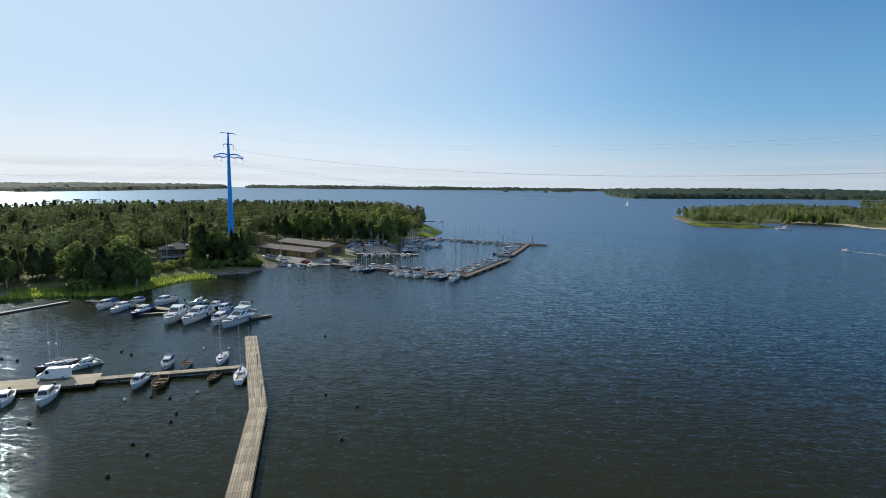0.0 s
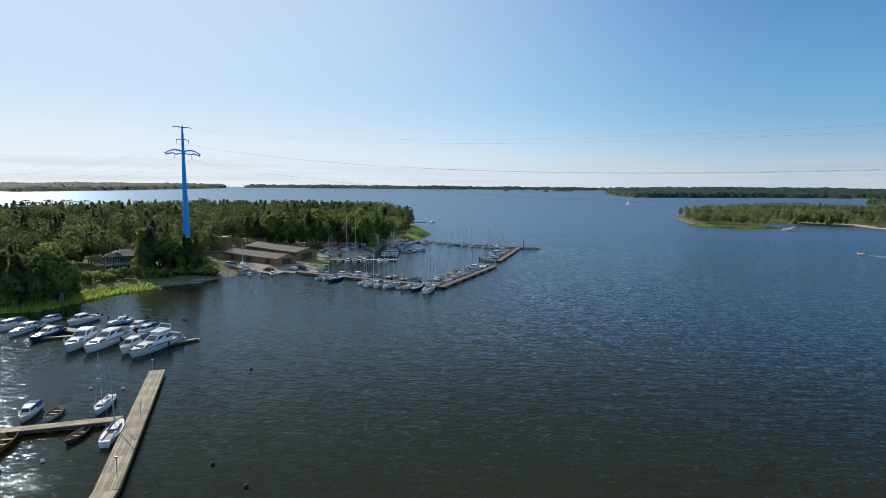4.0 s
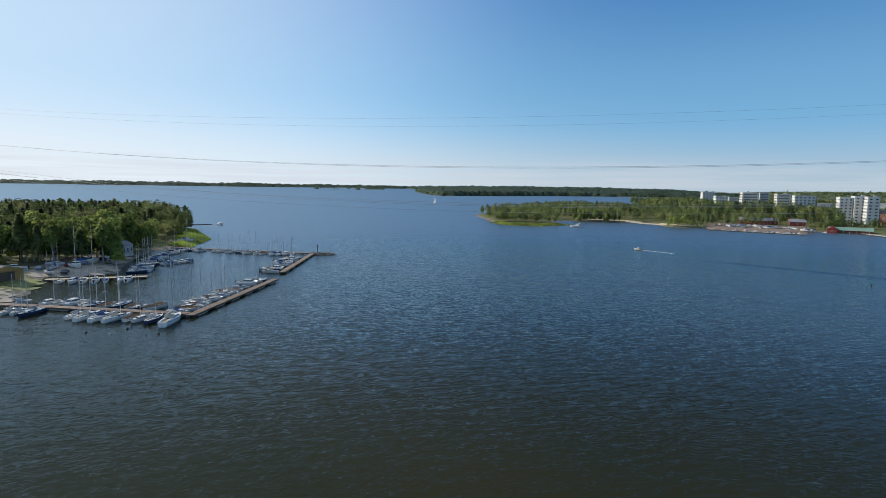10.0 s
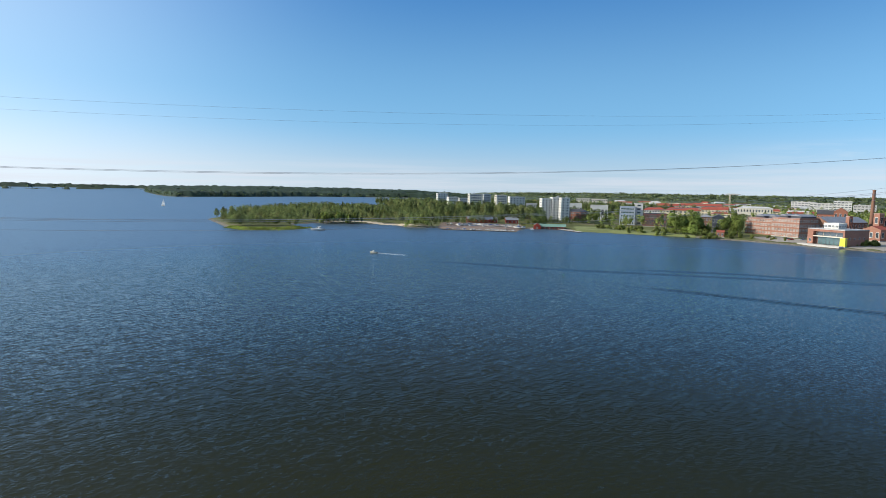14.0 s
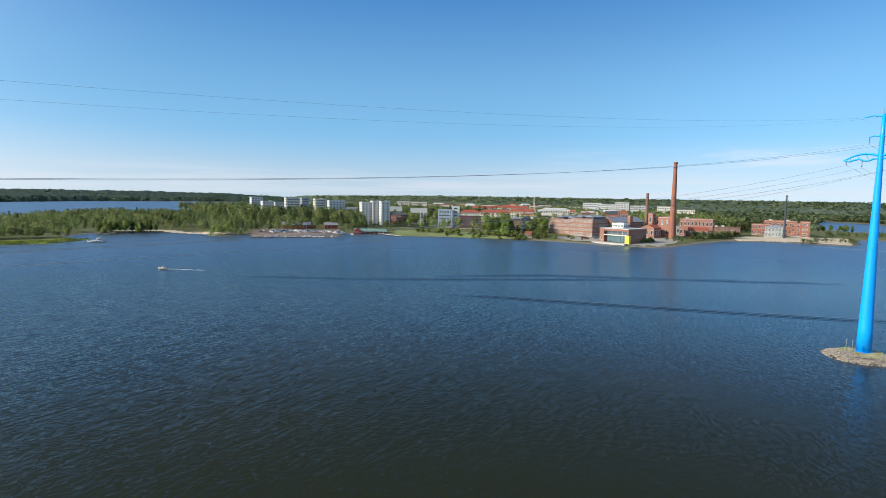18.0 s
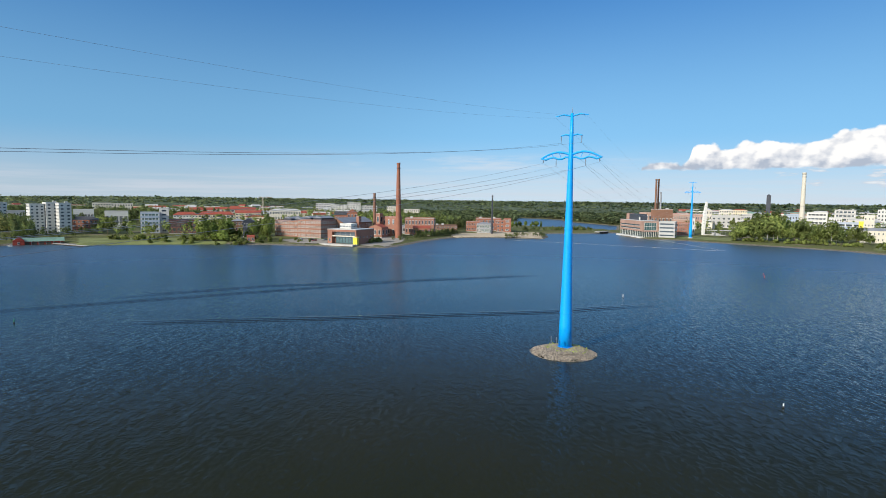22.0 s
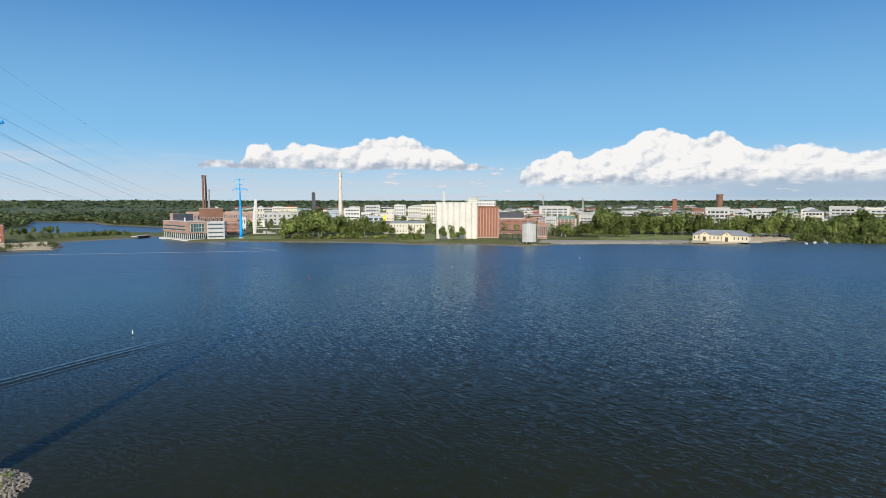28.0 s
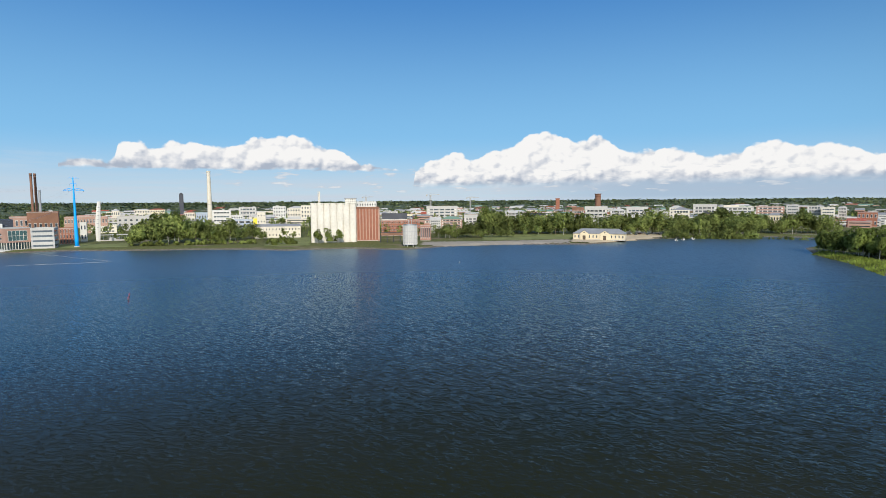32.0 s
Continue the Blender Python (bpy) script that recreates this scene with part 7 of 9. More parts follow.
jetty("short floating mooring finger beside the cruisers", -80.4, 116.4, -83.8, 109.3, 0.9, 0.5, planks=False, piles=False)
jetty("narrow pale pontoon by the shore", -143.5, 110.6, -146.7, 84.8, 1.3, 0.5, planks=False, piles=False, material=CONCRETE)
car(-84.7, 62.5, 0.82, 126, GELCOAT, "white delivery van parked on the quay deck", van=True).scale = (0.85, 0.85, 0.85)
for x, y in ((-70.4, 94.9), (-46.1, 66.3), (-56.6, 79.4)):
    part("lamp_post", Shape().tube([(x, y, 0.8), (x, y, 3.2)], 0.05, STEEL, 6).box(x - 0.15, y - 0.1, 3.15, x + 0.15, y + 0.1, 3.3, STEEL), None)
    tagged(scene.collection.objects[-1], "thin grey steel lamp post on the jetty", "lamp")
reeds("bright green reed bed along the water's edge", [(-164.9, 105.9), (-151.2, 116.7), (-139.0, 123.0), (-138.8, 135.5), (-140.5, 149.7), (-134.9, 160.8), (-141.3, 163.0), (-147.9, 152.7), (-148.8, 138.3), (-156.1, 125.3), (-168.8, 111.8)], 0.42, 1.6, 4)
terrace_house(-169.5, 180.0, 50)
thicket(-160, 140, -150, 166, 10, 26, 2, 4.5, ["bush"], "below the shore house", 71)
thicket(-150, 166, -134, 186, 7, 40, 1.8, 4, ["bush"], "along the wooded shore", 72)
thicket(-150, 118, -141, 140, 9, 26, 2, 4.5, ["bush"], "behind the reeds", 73)

# ---- sailing marina ----
NEAR, OUT, GAP = (-111.9, 204.1), (-51.1, 194.9), (-44.6, 249.2)
jetty("long plank pier with sailing boats on both sides", *NEAR, *OUT, 2.4, 0.9, planks=True, piles=False, material=PIER)
jetty("concrete breakwater pontoon on the outer side of the marina", OUT[0] + 1.0, OUT[1] - 1.5, *GAP, 2.2, 0.8, planks=False, piles=False, material=PIER)
jetty("concrete breakwater pontoon beyond the harbour entrance", -46.5, 264.8, -48.1, 324.6, 2.2, 0.8, planks=False, piles=False, material=PIER)
jetty("far timber pier of the sailing marina", -123.6, 341.0, -49.9, 325.0, 2.2, 0.8, planks=False, material=PIER)
jetty("inner quay pontoon in the basin", -119.9, 242.4, -90.6, 251.4, 3.0, 0.7, planks=False)
jetty("short floating pontoon in the basin", -109.2, 275.4, -97.3, 296.4, 1.6, 0.5, planks=False, piles=False)
jetty("small timber jetty beyond the reeds", -191.8, 503.4, -171.5, 511.6, 1.5, 0.6, planks=False, material=DARK_TIMBER)
YARD = ["sail_grey", "sail", "sail_teak", "sail_cream", "day", "sail_navy", "sail_cream", "open"]
P1 = "at the marina's near pier"
row_of_boats(-102.4, 202.7, -53.8, 195.4, 1.2, 13, YARD, P1, 1, 6.0, 9.0, side=-1)
row_of_boats(-97.0, 201.9, -62.8, 196.7, 1.2, 10, YARD, P1, 2, 6.0, 9.0, side=1)
boat("sail_cream", -52.6, 189.3, 4, 11.0, where="at the pier's corner")
P2 = "inside the breakwater pontoon"
row_of_boats(-50.3, 196.6, -45.1, 247.9, 1.2, 17, YARD, P2, 3, 5.5, 8.5, side=1)
row_of_boats(-46.6, 266.6, -47.8, 315.7, 1.2, 14, YARD + ["cruiser"], P2, 4, 6, 9, side=1)
row_of_boats(-113.7, 338.8, -54.0, 325.8, 1.5, 19, YARD, "at the far pier", 5, 6, 8.5, side=-1)
row_of_boats(-117.2, 243.2, -92.6, 250.7, 1.5, 7, ["day", "canopy", "sail_small"], "at the inner quay", 6, 5.0, 7.0, side=-1)
row_of_boats(-109.2, 275.4, -97.3, 296.4, 0.8, 8, ["day", "canopy", "open"], "at the basin pontoon", 7, 4.5, 6.0, side=-1)
row_of_boats(-103.8, 257.9, -113.4, 285.8, 1.0, 8, ["sail", "sail_navy", "day", "sail_small"], "along the basin's inner shore", 8, 7, 9, side=-1)
row_of_boats(-114.3, 286.7, -122.2, 330.8, 1.0, 8, ["sail", "day", "sail_small", "canopy"], "along the basin's inner shore", 18, 6, 8.5, side=-1)
row_of_boats(-128.8, 195.3, -113.3, 205.4, 0.5, 5, ["day", "open", "canopy"], "along the stony shore", 9, 4.5, 6.5, side=-1)
boat("cruiser", -165.6, 511.4, 35, 10.5, where="at the reed jetty")
boat("open", -132.9, 173.5, 120, 4.5, where="drawn up at the wooded shore")
for i, (x, y) in enumerate(((-132.7, 200.3), (-137.4, 204.5), (-141.7, 201.5), (-129.8, 197.0), (-128.9, 259.6), (-122.8, 262.8), (-133.8, 268.2), (-125.2, 274.2), (-132.7, 280.8), (-126.7, 253.5), (-138.4, 253.6), (-127.0, 290.2), (-132.1, 300.6), (-129.9, 357.1), (-127.7, 365.3))):
    boat(("day", "sail_small", "canopy", "open", "sail")[i % 5], x, y, i * 47 % 360, 5.5 + (i * 1.7) % 3, gz(x, y) + 0.45, where="laid up ashore", group="boats ashore")
for i, (x, y, h) in enumerate(((-118.1, 210.4, 70), (-115.0, 211.9, 70), (-125.8, 205.3, 80), (-106.5, 211.7, 60), (-104.3, 212.3, 65), (-121.5, 254.8, 20), (-126.5, 265.2, 70), (-125.0, 270.7, 75), (-128.0, 275.8, 70), (-125.7, 283.1, 75), (-128.1, 293.7, 70), (-132.3, 257.6, 15))):
    car(x, y, gz(x, y) + 0.05, h, CAR_PAINTS[i % 4], ("silver", "dark", "dark red", "blue-grey")[i % 4] + " car parked in the marina yard")
patch("yard", "pale gravel boat yard and parking", [(-147.2, 204.6), (-125.6, 200.9), (-109.9, 207.4), (-106.5, 211.2), (-114.2, 221.4), (-129.9, 214.9), (-143.4, 215.7)], GRAVEL, 0.10)
patch("yard", "pale gravel quay and car park", [(-129.9, 247.0), (-112.5, 253.7), (-108.4, 260.3), (-118.8, 287.2), (-126.3, 309.9), (-139.6, 307.2), (-139.7, 262.4)], GRAVEL, 0.10)
patch("lawn", "bright grass between the sheds and the basin", [(-114.2, 221.4), (-108.7, 218.2), (-118.7, 237.2), (-124.6, 247.4), (-129.8, 245.3), (-123.5, 227.9)], LAWN, 0.12)
reeds("bright green reed meadow beyond the far pier", [(-116.7, 345.5), (-123.8, 390.6), (-161.5, 457.6), (-168.1, 448.1), (-139.2, 378.7), (-126.6, 345.7)], 0.55, 1.3, 5)
shed("long low ochre boat shed with a felt roof", -161.0, 221.5, -126.0, 211.3, 9.5, 3.0, 1.4, cols=9)
shed("ochre boat shed with a dark felt roof", -165.0, 242.5, -128.0, 228.0, 11.0, 3.7, 1.5, cols=8)
block("store_hall", "long pale flat-roofed store hall behind the sheds", -188.0, 238.5, 25, 26, 9, 8.3, OCHRE, rows=0, cols=0, roof_m=LIGHT_ROOF)
for i, (x, y) in enumerate(((-120.5, 269.2), (-121.9, 278.1), (-123.4, 288.7), (-117.9, 255.1))):
    t = thing("flagpole", "tall white flagpole in the boat yard", "flagpole", pose(x, y, gz(x, y)))
    part("pole", Shape().tube([(0, 0, 0), (0, 0, 16 + i)], [0.12, 0.05], WHITE, 7), t)
    part("knob", Shape().dome(0, 0, 16 + i, 0.12, 0.12, 0.12, STEEL, 3, 6, low=-1.2), t)
block("club_house", "grey boat club pavilion with a low dark roof", -128.5, 299.9, 80, 11, 7, 6.2, GREY_CLAD, rows=1, cols=5, roof=("gable", 1.6), roof_m=GREY_ROOF)
stones("grey rubble spit at the end of the far pier", "rubble_spit", (-43.7, 325.9), 7.0, 2.6, 160, 0.5, 3, rise=0.8)
t = thing("beacon", "small dark beacon on the rubble spit", "beacon", pose(-46.0, 325.7, 0.6))
part("post", Shape().tube([(0, 0, 0), (0, 0, 3.2)], 0.15, DARK_CLAD, 8), t)
part("lantern", Shape().tube([(0, 0, 3.2), (0, 0, 4.0)], 0.4, DARK_CLAD, 8), t)

# ---- pylon islet ----
stones("grey rubble islet with a grassy top", "rubble_islet", (201.6, 106.2), 8.0, 8.0, 2600, 0.21, 5, rise=1.05, top_flat=0.4, parts=420)
reeds("rough grass on the islet's top", [(199, 101), (204, 100.5), (207, 104), (206.5, 109.5), (202, 111), (198.5, 107)], 0.34, 0.5, 9).location = (0, 0, 0.85)
for x, y in ((199.6, 108.9), (199.0, 107.6)):
    t = thing("sign_post", "thin grey post with a small board on the islet", "sign", pose(x, y, 0.9))
    part("post", Shape().tube([(0, 0, 0), (0, 0, 3.4)], 0.07, STEEL, 6), t)
    part("board", Shape().box(-0.35, -0.03, 2.6, 0.35, 0.03, 3.3, GREY_CLAD), t)

# ---- headland, beach, cottages ----
patch("beach", "pale sand beach", [(167.4, 646.9), (207.6, 629.9), (229.6, 592.0), (240.3, 559.9), (246.0, 563.3), (239.1, 596.8), (216.7, 642.1), (172.5, 658.5)], SAND, 0.12)
reeds("green reed fringe of the low island", [(63.9, 594.1), (77.0, 555.9), (106.2, 547.5), (137.4, 570.2), (140.3, 585.1), (131.0, 580.4), (103.6, 559.0), (81.9, 569.1), (70.3, 598.4)], 0.7, 1.2, 10)

# ---- town buildings ----
block("apartment_tower", "white rendered apartment tower with rows of dark windows", 455, 957, -13, 18.4, 15.0, 31.4, WHITE, rows=8, cols=4, side=2, chimney=1, group="apartment towers", roof=("flat", 0.5))
block("apartment_tower", "white rendered apartment tower with rows of dark windows", 408, 824, -14, 15.2, 15.0, 26.7, WHITE, rows=6, cols=4, side=2, chimney=1, group="apartment towers", roof=("flat", 0.5))
block("apartment_tower", "white rendered apartment tower with rows of dark windows", 431, 834, -16, 13.3, 15.0, 25.1, WHITE, rows=6, cols=4, side=2, group="apartment towers", roof=("flat", 0.5))
block("apartment_tower", "cream balconied apartment tower with rows of dark windows", 429, 791, -17, 19.6, 15.0, 32.1, CREAM, rows=8, cols=1, side=1, style="band", fw=0.9, chimney=1, group="apartment towers", roof=("flat", 0.5))
block("apartment_tower", "grey white apartment tower with rows of dark windows", 463, 817, -18, 11.3, 15.0, 32.1, OFFWHITE, rows=8, cols=1, side=1, style="band", fw=0.9, chimney=1, group="apartment towers", roof=("flat", 0.5))
block("apartment_tower", "cream balconied apartment tower with rows of dark windows", 456, 763, -19, 15.3, 15.0, 31.1, CREAM, rows=8, cols=1, side=1, style="band", fw=0.9, chimney=1, group="apartment towers", roof=("flat", 0.5))
block("apartment_tower", "white rendered apartment tower with rows of dark windows", 459, 726, -21, 21.5, 15.0, 29.3, WHITE, rows=8, cols=5, side=4, chimney=1, group="apartment towers", roof=("flat", 0.5))
block("apartment_tower", "white rendered apartment tower with rows of dark windows", 421, 607, -24, 10.9, 15.0, 29.0, WHITE, rows=9, cols=3, side=3, group="apartment towers", roof=("flat", 0.5))
block("apartment_tower", "white rendered apartment tower with rows of dark windows", 430, 600, -25, 9.6, 15.0, 30.4, WHITE, rows=9, cols=2, side=4, chimney=1, group="apartment towers", roof=("flat", 0.5))
block("apartment_tower", "white rendered apartment tower with rows of dark windows", 429, 582, -26, 9.4, 15.0, 30.1, WHITE, rows=9, cols=2, side=4, chimney=1, group="apartment towers", roof=("flat", 0.5))
block("low_block", "white flat-roofed office block behind trees", 443, 666, -35, 13.9, 18.0, 21.7, OFFWHITE, rows=3, cols=6)
block("brick_block", "red brick block with a dark sloping roof", 464, 603, -53, 28.1, 16.0, 14.4, BRICK, rows=3, cols=8, side=4, roof=("hip", 3.0), roof_m=DARK_ROOF)
block("shop_hall", "long white flat-roofed hall", 526, 682, -39, 19.2, 24.0, 22.0, WHITE, rows=1, cols=6, style="band", fw=0.8)
block("shop_hall", "white hall with a pale roof", 524, 630, -42, 21.9, 22.0, 21.0, WHITE, rows=1, cols=5, style="band", fw=0.8)
block("slab_block", "pale terrace of flats under a light roof", 782, 969, -40, 27.9, 12.0, 26.4, CREAM, rows=4, cols=7, side=0)
block("slab_block", "pale terrace of flats under a light roof", 786, 926, -42, 31.8, 12.0, 26.0, CREAM, rows=4, cols=8, side=0)
block("office_block", "blue-grey glazed office with horizontal bands", 482, 537, -44, 16.5, 16.0, 22.1, BLUE_CLAD, rows=5, cols=1, side=1, style="band", fw=0.96, fh=0.45, glass_m=SILVER_GLASS)
block("stair_tower", "white concrete stair tower beside the office", 491, 529, -45, 8.3, 10.0, 26.1, WHITE, rows=6, cols=1, side=2)
block("glass_hall", "dark glazed hall with brick piers and a red roof edge", 492, 507, -47, 23.6, 18.0, 15.4, DARK_CLAD, rows=2, cols=7, side=4, style="grid", fw=0.86, fh=0.85, glass_m=SILVER_GLASS, roof=("flat", 0.6), roof_m=RED_ROOF, frame_m=BRICK)
block("town_house", "pale block of flats under a red tiled roof", 628, 635, -47, 28.4, 13.0, 15.5, WHITE, rows=3, cols=8, side=2, roof=("hip", 3.6), roof_m=RED_ROOF, over=0.5, chimney=2, group="red-roofed blocks")
block("town_house", "yellow block of flats under a red tiled roof", 637, 595, -49, 43.2, 13.0, 16.5, YELLOW, rows=3, cols=8, side=2, roof=("hip", 3.6), roof_m=RED_ROOF, over=0.5, chimney=2, group="red-roofed blocks")
block("town_house", "yellow block of flats under a red tiled roof", 700, 596, -52, 33.0, 13.0, 17.5, YELLOW, rows=3, cols=8, side=2, roof=("gable", 3.6), roof_m=RED_ROOF, over=0.5, chimney=2, group="red-roofed blocks")
block("town_house", "pale block of flats under a red tiled roof", 735, 710, -48, 32.9, 13.0, 19.5, CREAM, rows=3, cols=8, side=2, roof=("gable", 3.6), roof_m=RED_ROOF, over=0.5, chimney=2, group="red-roofed blocks")
block("town_house", "pale block of flats under a red tiled roof", 790, 692, -51, 60.6, 13.0, 20.0, CREAM, rows=3, cols=8, side=2, roof=("gable", 3.6), roof_m=RED_ROOF, over=0.5, chimney=2, group="red-roofed blocks")
block("villa", "brown brick villa with a hipped grey roof", 537, 479, -51, 11.3, 12.0, 13.8, BROWN_BRICK, rows=2, cols=4, side=3, roof=("hip", 2.5), roof_m=GREY_ROOF, over=0.6)
block("villa", "dark timber villa with a grey metal roof", 489, 427, -53, 10.0, 12.0, 16.0, DARK_CLAD, rows=2, cols=4, side=3, roof=("cross", 3.0), roof_m=GREY_ROOF, over=0.5)
block("pump_house", "small red brick shore building", 441, 387, -53, 5.9, 5.0, 6.0, BRICK, rows=1, cols=2, side=1, roof=("gable", 1.2), roof_m=RED_ROOF)

# the brick factory
block("factory", "four-storey red brick factory with large pale windows", 519, 396, -97, 30, 26, 16.6, MILL_BRICK, rows=4, cols=10, side=0, style="cross", fw=0.62, fh=0.6, glass_m=REFLECTION_PALE_GLASS, roof_m=GREY_ROOF)
roof_monitors(30, 26, ((-4, 9), (9, 7)))
block("factory", "four-storey red brick factory wing with large pale windows", 513, 367.5, -97, 26, 28, 18.0, MILL_BRICK, rows=4, cols=9, side=9, style="cross", fw=0.62, fh=0.6, glass_m=REFLECTION_PALE_GLASS, roof_m=GREY_ROOF)
roof_monitors(26, 28, ((-7, 8), (5, 10)))
block("factory_hall", "long factory hall with a grey metal roof", 545, 352, -5, 50, 17.0, 15.4, BROWN_BRICK, rows=2, cols=12, side=3, style="cross", fw=0.6, roof=("gable", 4.6), roof_m=GREY_ROOF)
block("stair_tower", "narrow brick stair tower on the factory hall", 543, 342.5, -5, 4.5, 3.0, 20.5, MILL_BRICK, rows=3, cols=1, side=0)
waterside_hall(468.5, 310, -93, 26.5, 28.0, 12.9)
block("roof_studio", "white rooftop studio box", 466, 311, -93, 10.5, 9.0, 17.0, WHITE, base=13.0, rows=1, cols=4, style="band", fw=0.85)
block("entrance_tower", "bright yellow entrance panel of the waterside hall", 453.2, 297.6, -93, 3.6, 2.5, 7.2, BRIGHT_YELLOW, rows=0, cols=0)
stack("chimney", "tall tapering red brick chimney with a ring near its top", 545, 302, 71.5, 2.95, 1.5, BRICK, [(0.93, DARK_ROOF), (0.45, BROWN_BRICK)], 20)
stack("chimney", "slim dark brick chimney", 582, 345, 43.8, 1.9, 1.15, BROWN_BRICK, [(0.9, DARK_ROOF)])
block("boiler_house", "blocky red brick boiler house", 562, 316, -93, 14.5, 14.0, 20.6, MILL_BRICK, rows=2, cols=3, side=2, fw=0.35)
block("boiler_house", "stepped red brick engine house", 540, 320, -93, 13.5, 13.0, 11.5, MILL_BRICK, rows=1, cols=3, side=2, roof=("cross", 2.6), roof_m=RED_ROOF)
block("lift_tower", "narrow brick tower on the boiler house", 553, 325.5, -93, 4.6, 6.0, 23.6, MILL_BRICK, rows=2, cols=1, side=1)
block("brick_hall", "low pale brick workshop", 604, 303, -75, 30, 16.0, 18.6, MILL_BRICK, rows=2, cols=9, side=3, chimney=1)
block("gabled_mill", "red brick mill with stepped gables", 606, 396, -61, 16.6, 14.0, 20.2, BRICK, rows=3, cols=5, roof=("gable", 4.0), roof_m=DARK_ROOF)
block("gabled_mill", "red brick mill tower block", 601, 381, -62, 11.0, 12.0, 23.2, BRICK, rows=3, cols=3, roof=("cross", 4.0), roof_m=DARK_ROOF)
block("workshop", "workshop with a curved grey roof", 611, 318, -68, 15.6, 16.0, 10.2, GREY_CLAD, rows=1, cols=4, roof=("hip", 3.0), roof_m=GREY_ROOF)
block("brick_hall", "low dark brick hall", 653, 294, -71, 29.4, 18.0, 9.7, BROWN_BRICK, rows=2, cols=10, side=3, chimney=2, roof_m=DARK_ROOF)
block("yard_shed", "low brick yard shed with a red roof", 590, 296, -69, 17.7, 10.0, 9.5, BRICK, rows=1, cols=6, roof=("gable", 2.0), roof_m=RED_ROOF)
block("hospital", "white stepped hospital block above the woods", 1137, 706, -62, 36, 24.0, 26.0, WHITE, rows=5, cols=6, side=2, style="band", fw=0.8, chimney=2)
block("hospital", "tall white middle block of the hospital", 1153, 677, -62, 28, 26.0, 31.0, WHITE, rows=6, cols=5, side=2, style="band", fw=0.8, chimney=2)
block("hospital", "low white end block of the hospital", 1169, 648, -62, 34, 24.0, 24.5, OFFWHITE, rows=4, cols=6, side=2, style="band", fw=0.8, chimney=2)
block("hospital_wing", "white wing with rooftop plant rooms", 1206, 782, -59, 42.1, 20.0, 27.7, WHITE, rows=5, cols=7, side=3, style="band", fw=0.8, chimney=3)
block("school", "long pale school building", 788, 598, -55, 45.7, 16.0, 19.8, CREAM, rows=2, cols=12, side=2, roof=("hip", 2.5), roof_m=LIGHT_ROOF)
block("slab_block", "pale plain block of flats", 1109, 522, -68, 31.3, 12.0, 19.2, CREAM, rows=3, cols=8, side=2)
block("slab_block", "pale plain block of flats", 1231, 619, -66, 28.5, 12.0, 23.3, CREAM, rows=3, cols=6, side=2)

# works on the low bank
block("works_block", "bright red brick works block", 689, 270, -74, 16.9, 14.0, 13.1, BRICK, rows=2, cols=6, side=2)
block("works_block", "bright red brick works with a flat roof", 719, 260, -75, 30.3, 16.0, 16.5, BRICK, rows=2, cols=8, side=2, chimney=2)
block("glass_works_hall", "grey glazed works hall with stepped bays", 668, 251, -75, 17.4, 12.0, 11.7, GREY_CLAD, rows=2, cols=6, side=3, style="grid", fw=0.86, fh=0.8, glass_m=SILVER_GLASS, roof=("hip", 2.0), roof_m=GREY_ROOF)
block("works_block", "red brick works tower with a narrow strip of glass", 699, 232, -77, 8.4, 14.0, 16.9, BRICK, rows=3, cols=1, side=2, style="band")
block("works_block", "red brick works wing", 702, 241, -77, 9.0, 14.0, 14.7, BRICK, rows=3, cols=2, side=2)
stack("flue", "thin dark steel flue beside the glass works hall", 654, 239, 43.4, 0.98, 0.74, DARK_CLAD, [(0.95, STEEL)], 10)

# campus and power station
campus(687, 84, -157, 61.6, 17.0, 18.2)
block("library", "grey campus block with three bands of louvres", 696, 59, -99, 15.7, 18.0, 17.6, OFFWHITE, rows=4, cols=1, side=1, style="plain", fw=0.97, fh=0.42, frame_m=GREY_CLAD)
block("power_house", "dark red brick power house with a flat roof", 814, 61, -92, 25.1, 24.0, 29.6, BROWN_BRICK, rows=1, cols=6, fh=0.2, chimney=3)
block("power_house_wing", "red brick power house wing", 812, 80, -91, 14.5, 18.0, 25.1, PALE_BRICK, rows=2, cols=4)
stack("chimney", "one of two dark red power station stacks", 808, 69, 67.2, 1.28, 1.05, BROWN_BRICK, [(0.97, DARK_ROOF)], 14)
stack("chimney", "one of two dark red power station stacks", 816, 66, 67.5, 1.29, 1.07, BROWN_BRICK, [(0.97, DARK_ROOF)], 14)
stack("flue", "slim grey steel flue by the stacks", 809, 63, 51.2, 1.28, 0.98, GREY_CLAD, [], 10)
block("brick_block", "red brick block behind the blue pylon", 732, 42, -94, 13.5, 12.0, 15.8, BRICK, rows=3, cols=6, side=2, fw=0.4, fh=0.75)
block("white_annex", "white annex with a dark doorway", 760, 30, -95, 5.2, 10.0, 19.7, WHITE, rows=2, cols=2)
block("long_brick_hall", "long red brick hall in the old works", 933, 21, -95, 43.8, 16.0, 21.9, PALE_BRICK, rows=2, cols=14, side=2, style="cross")

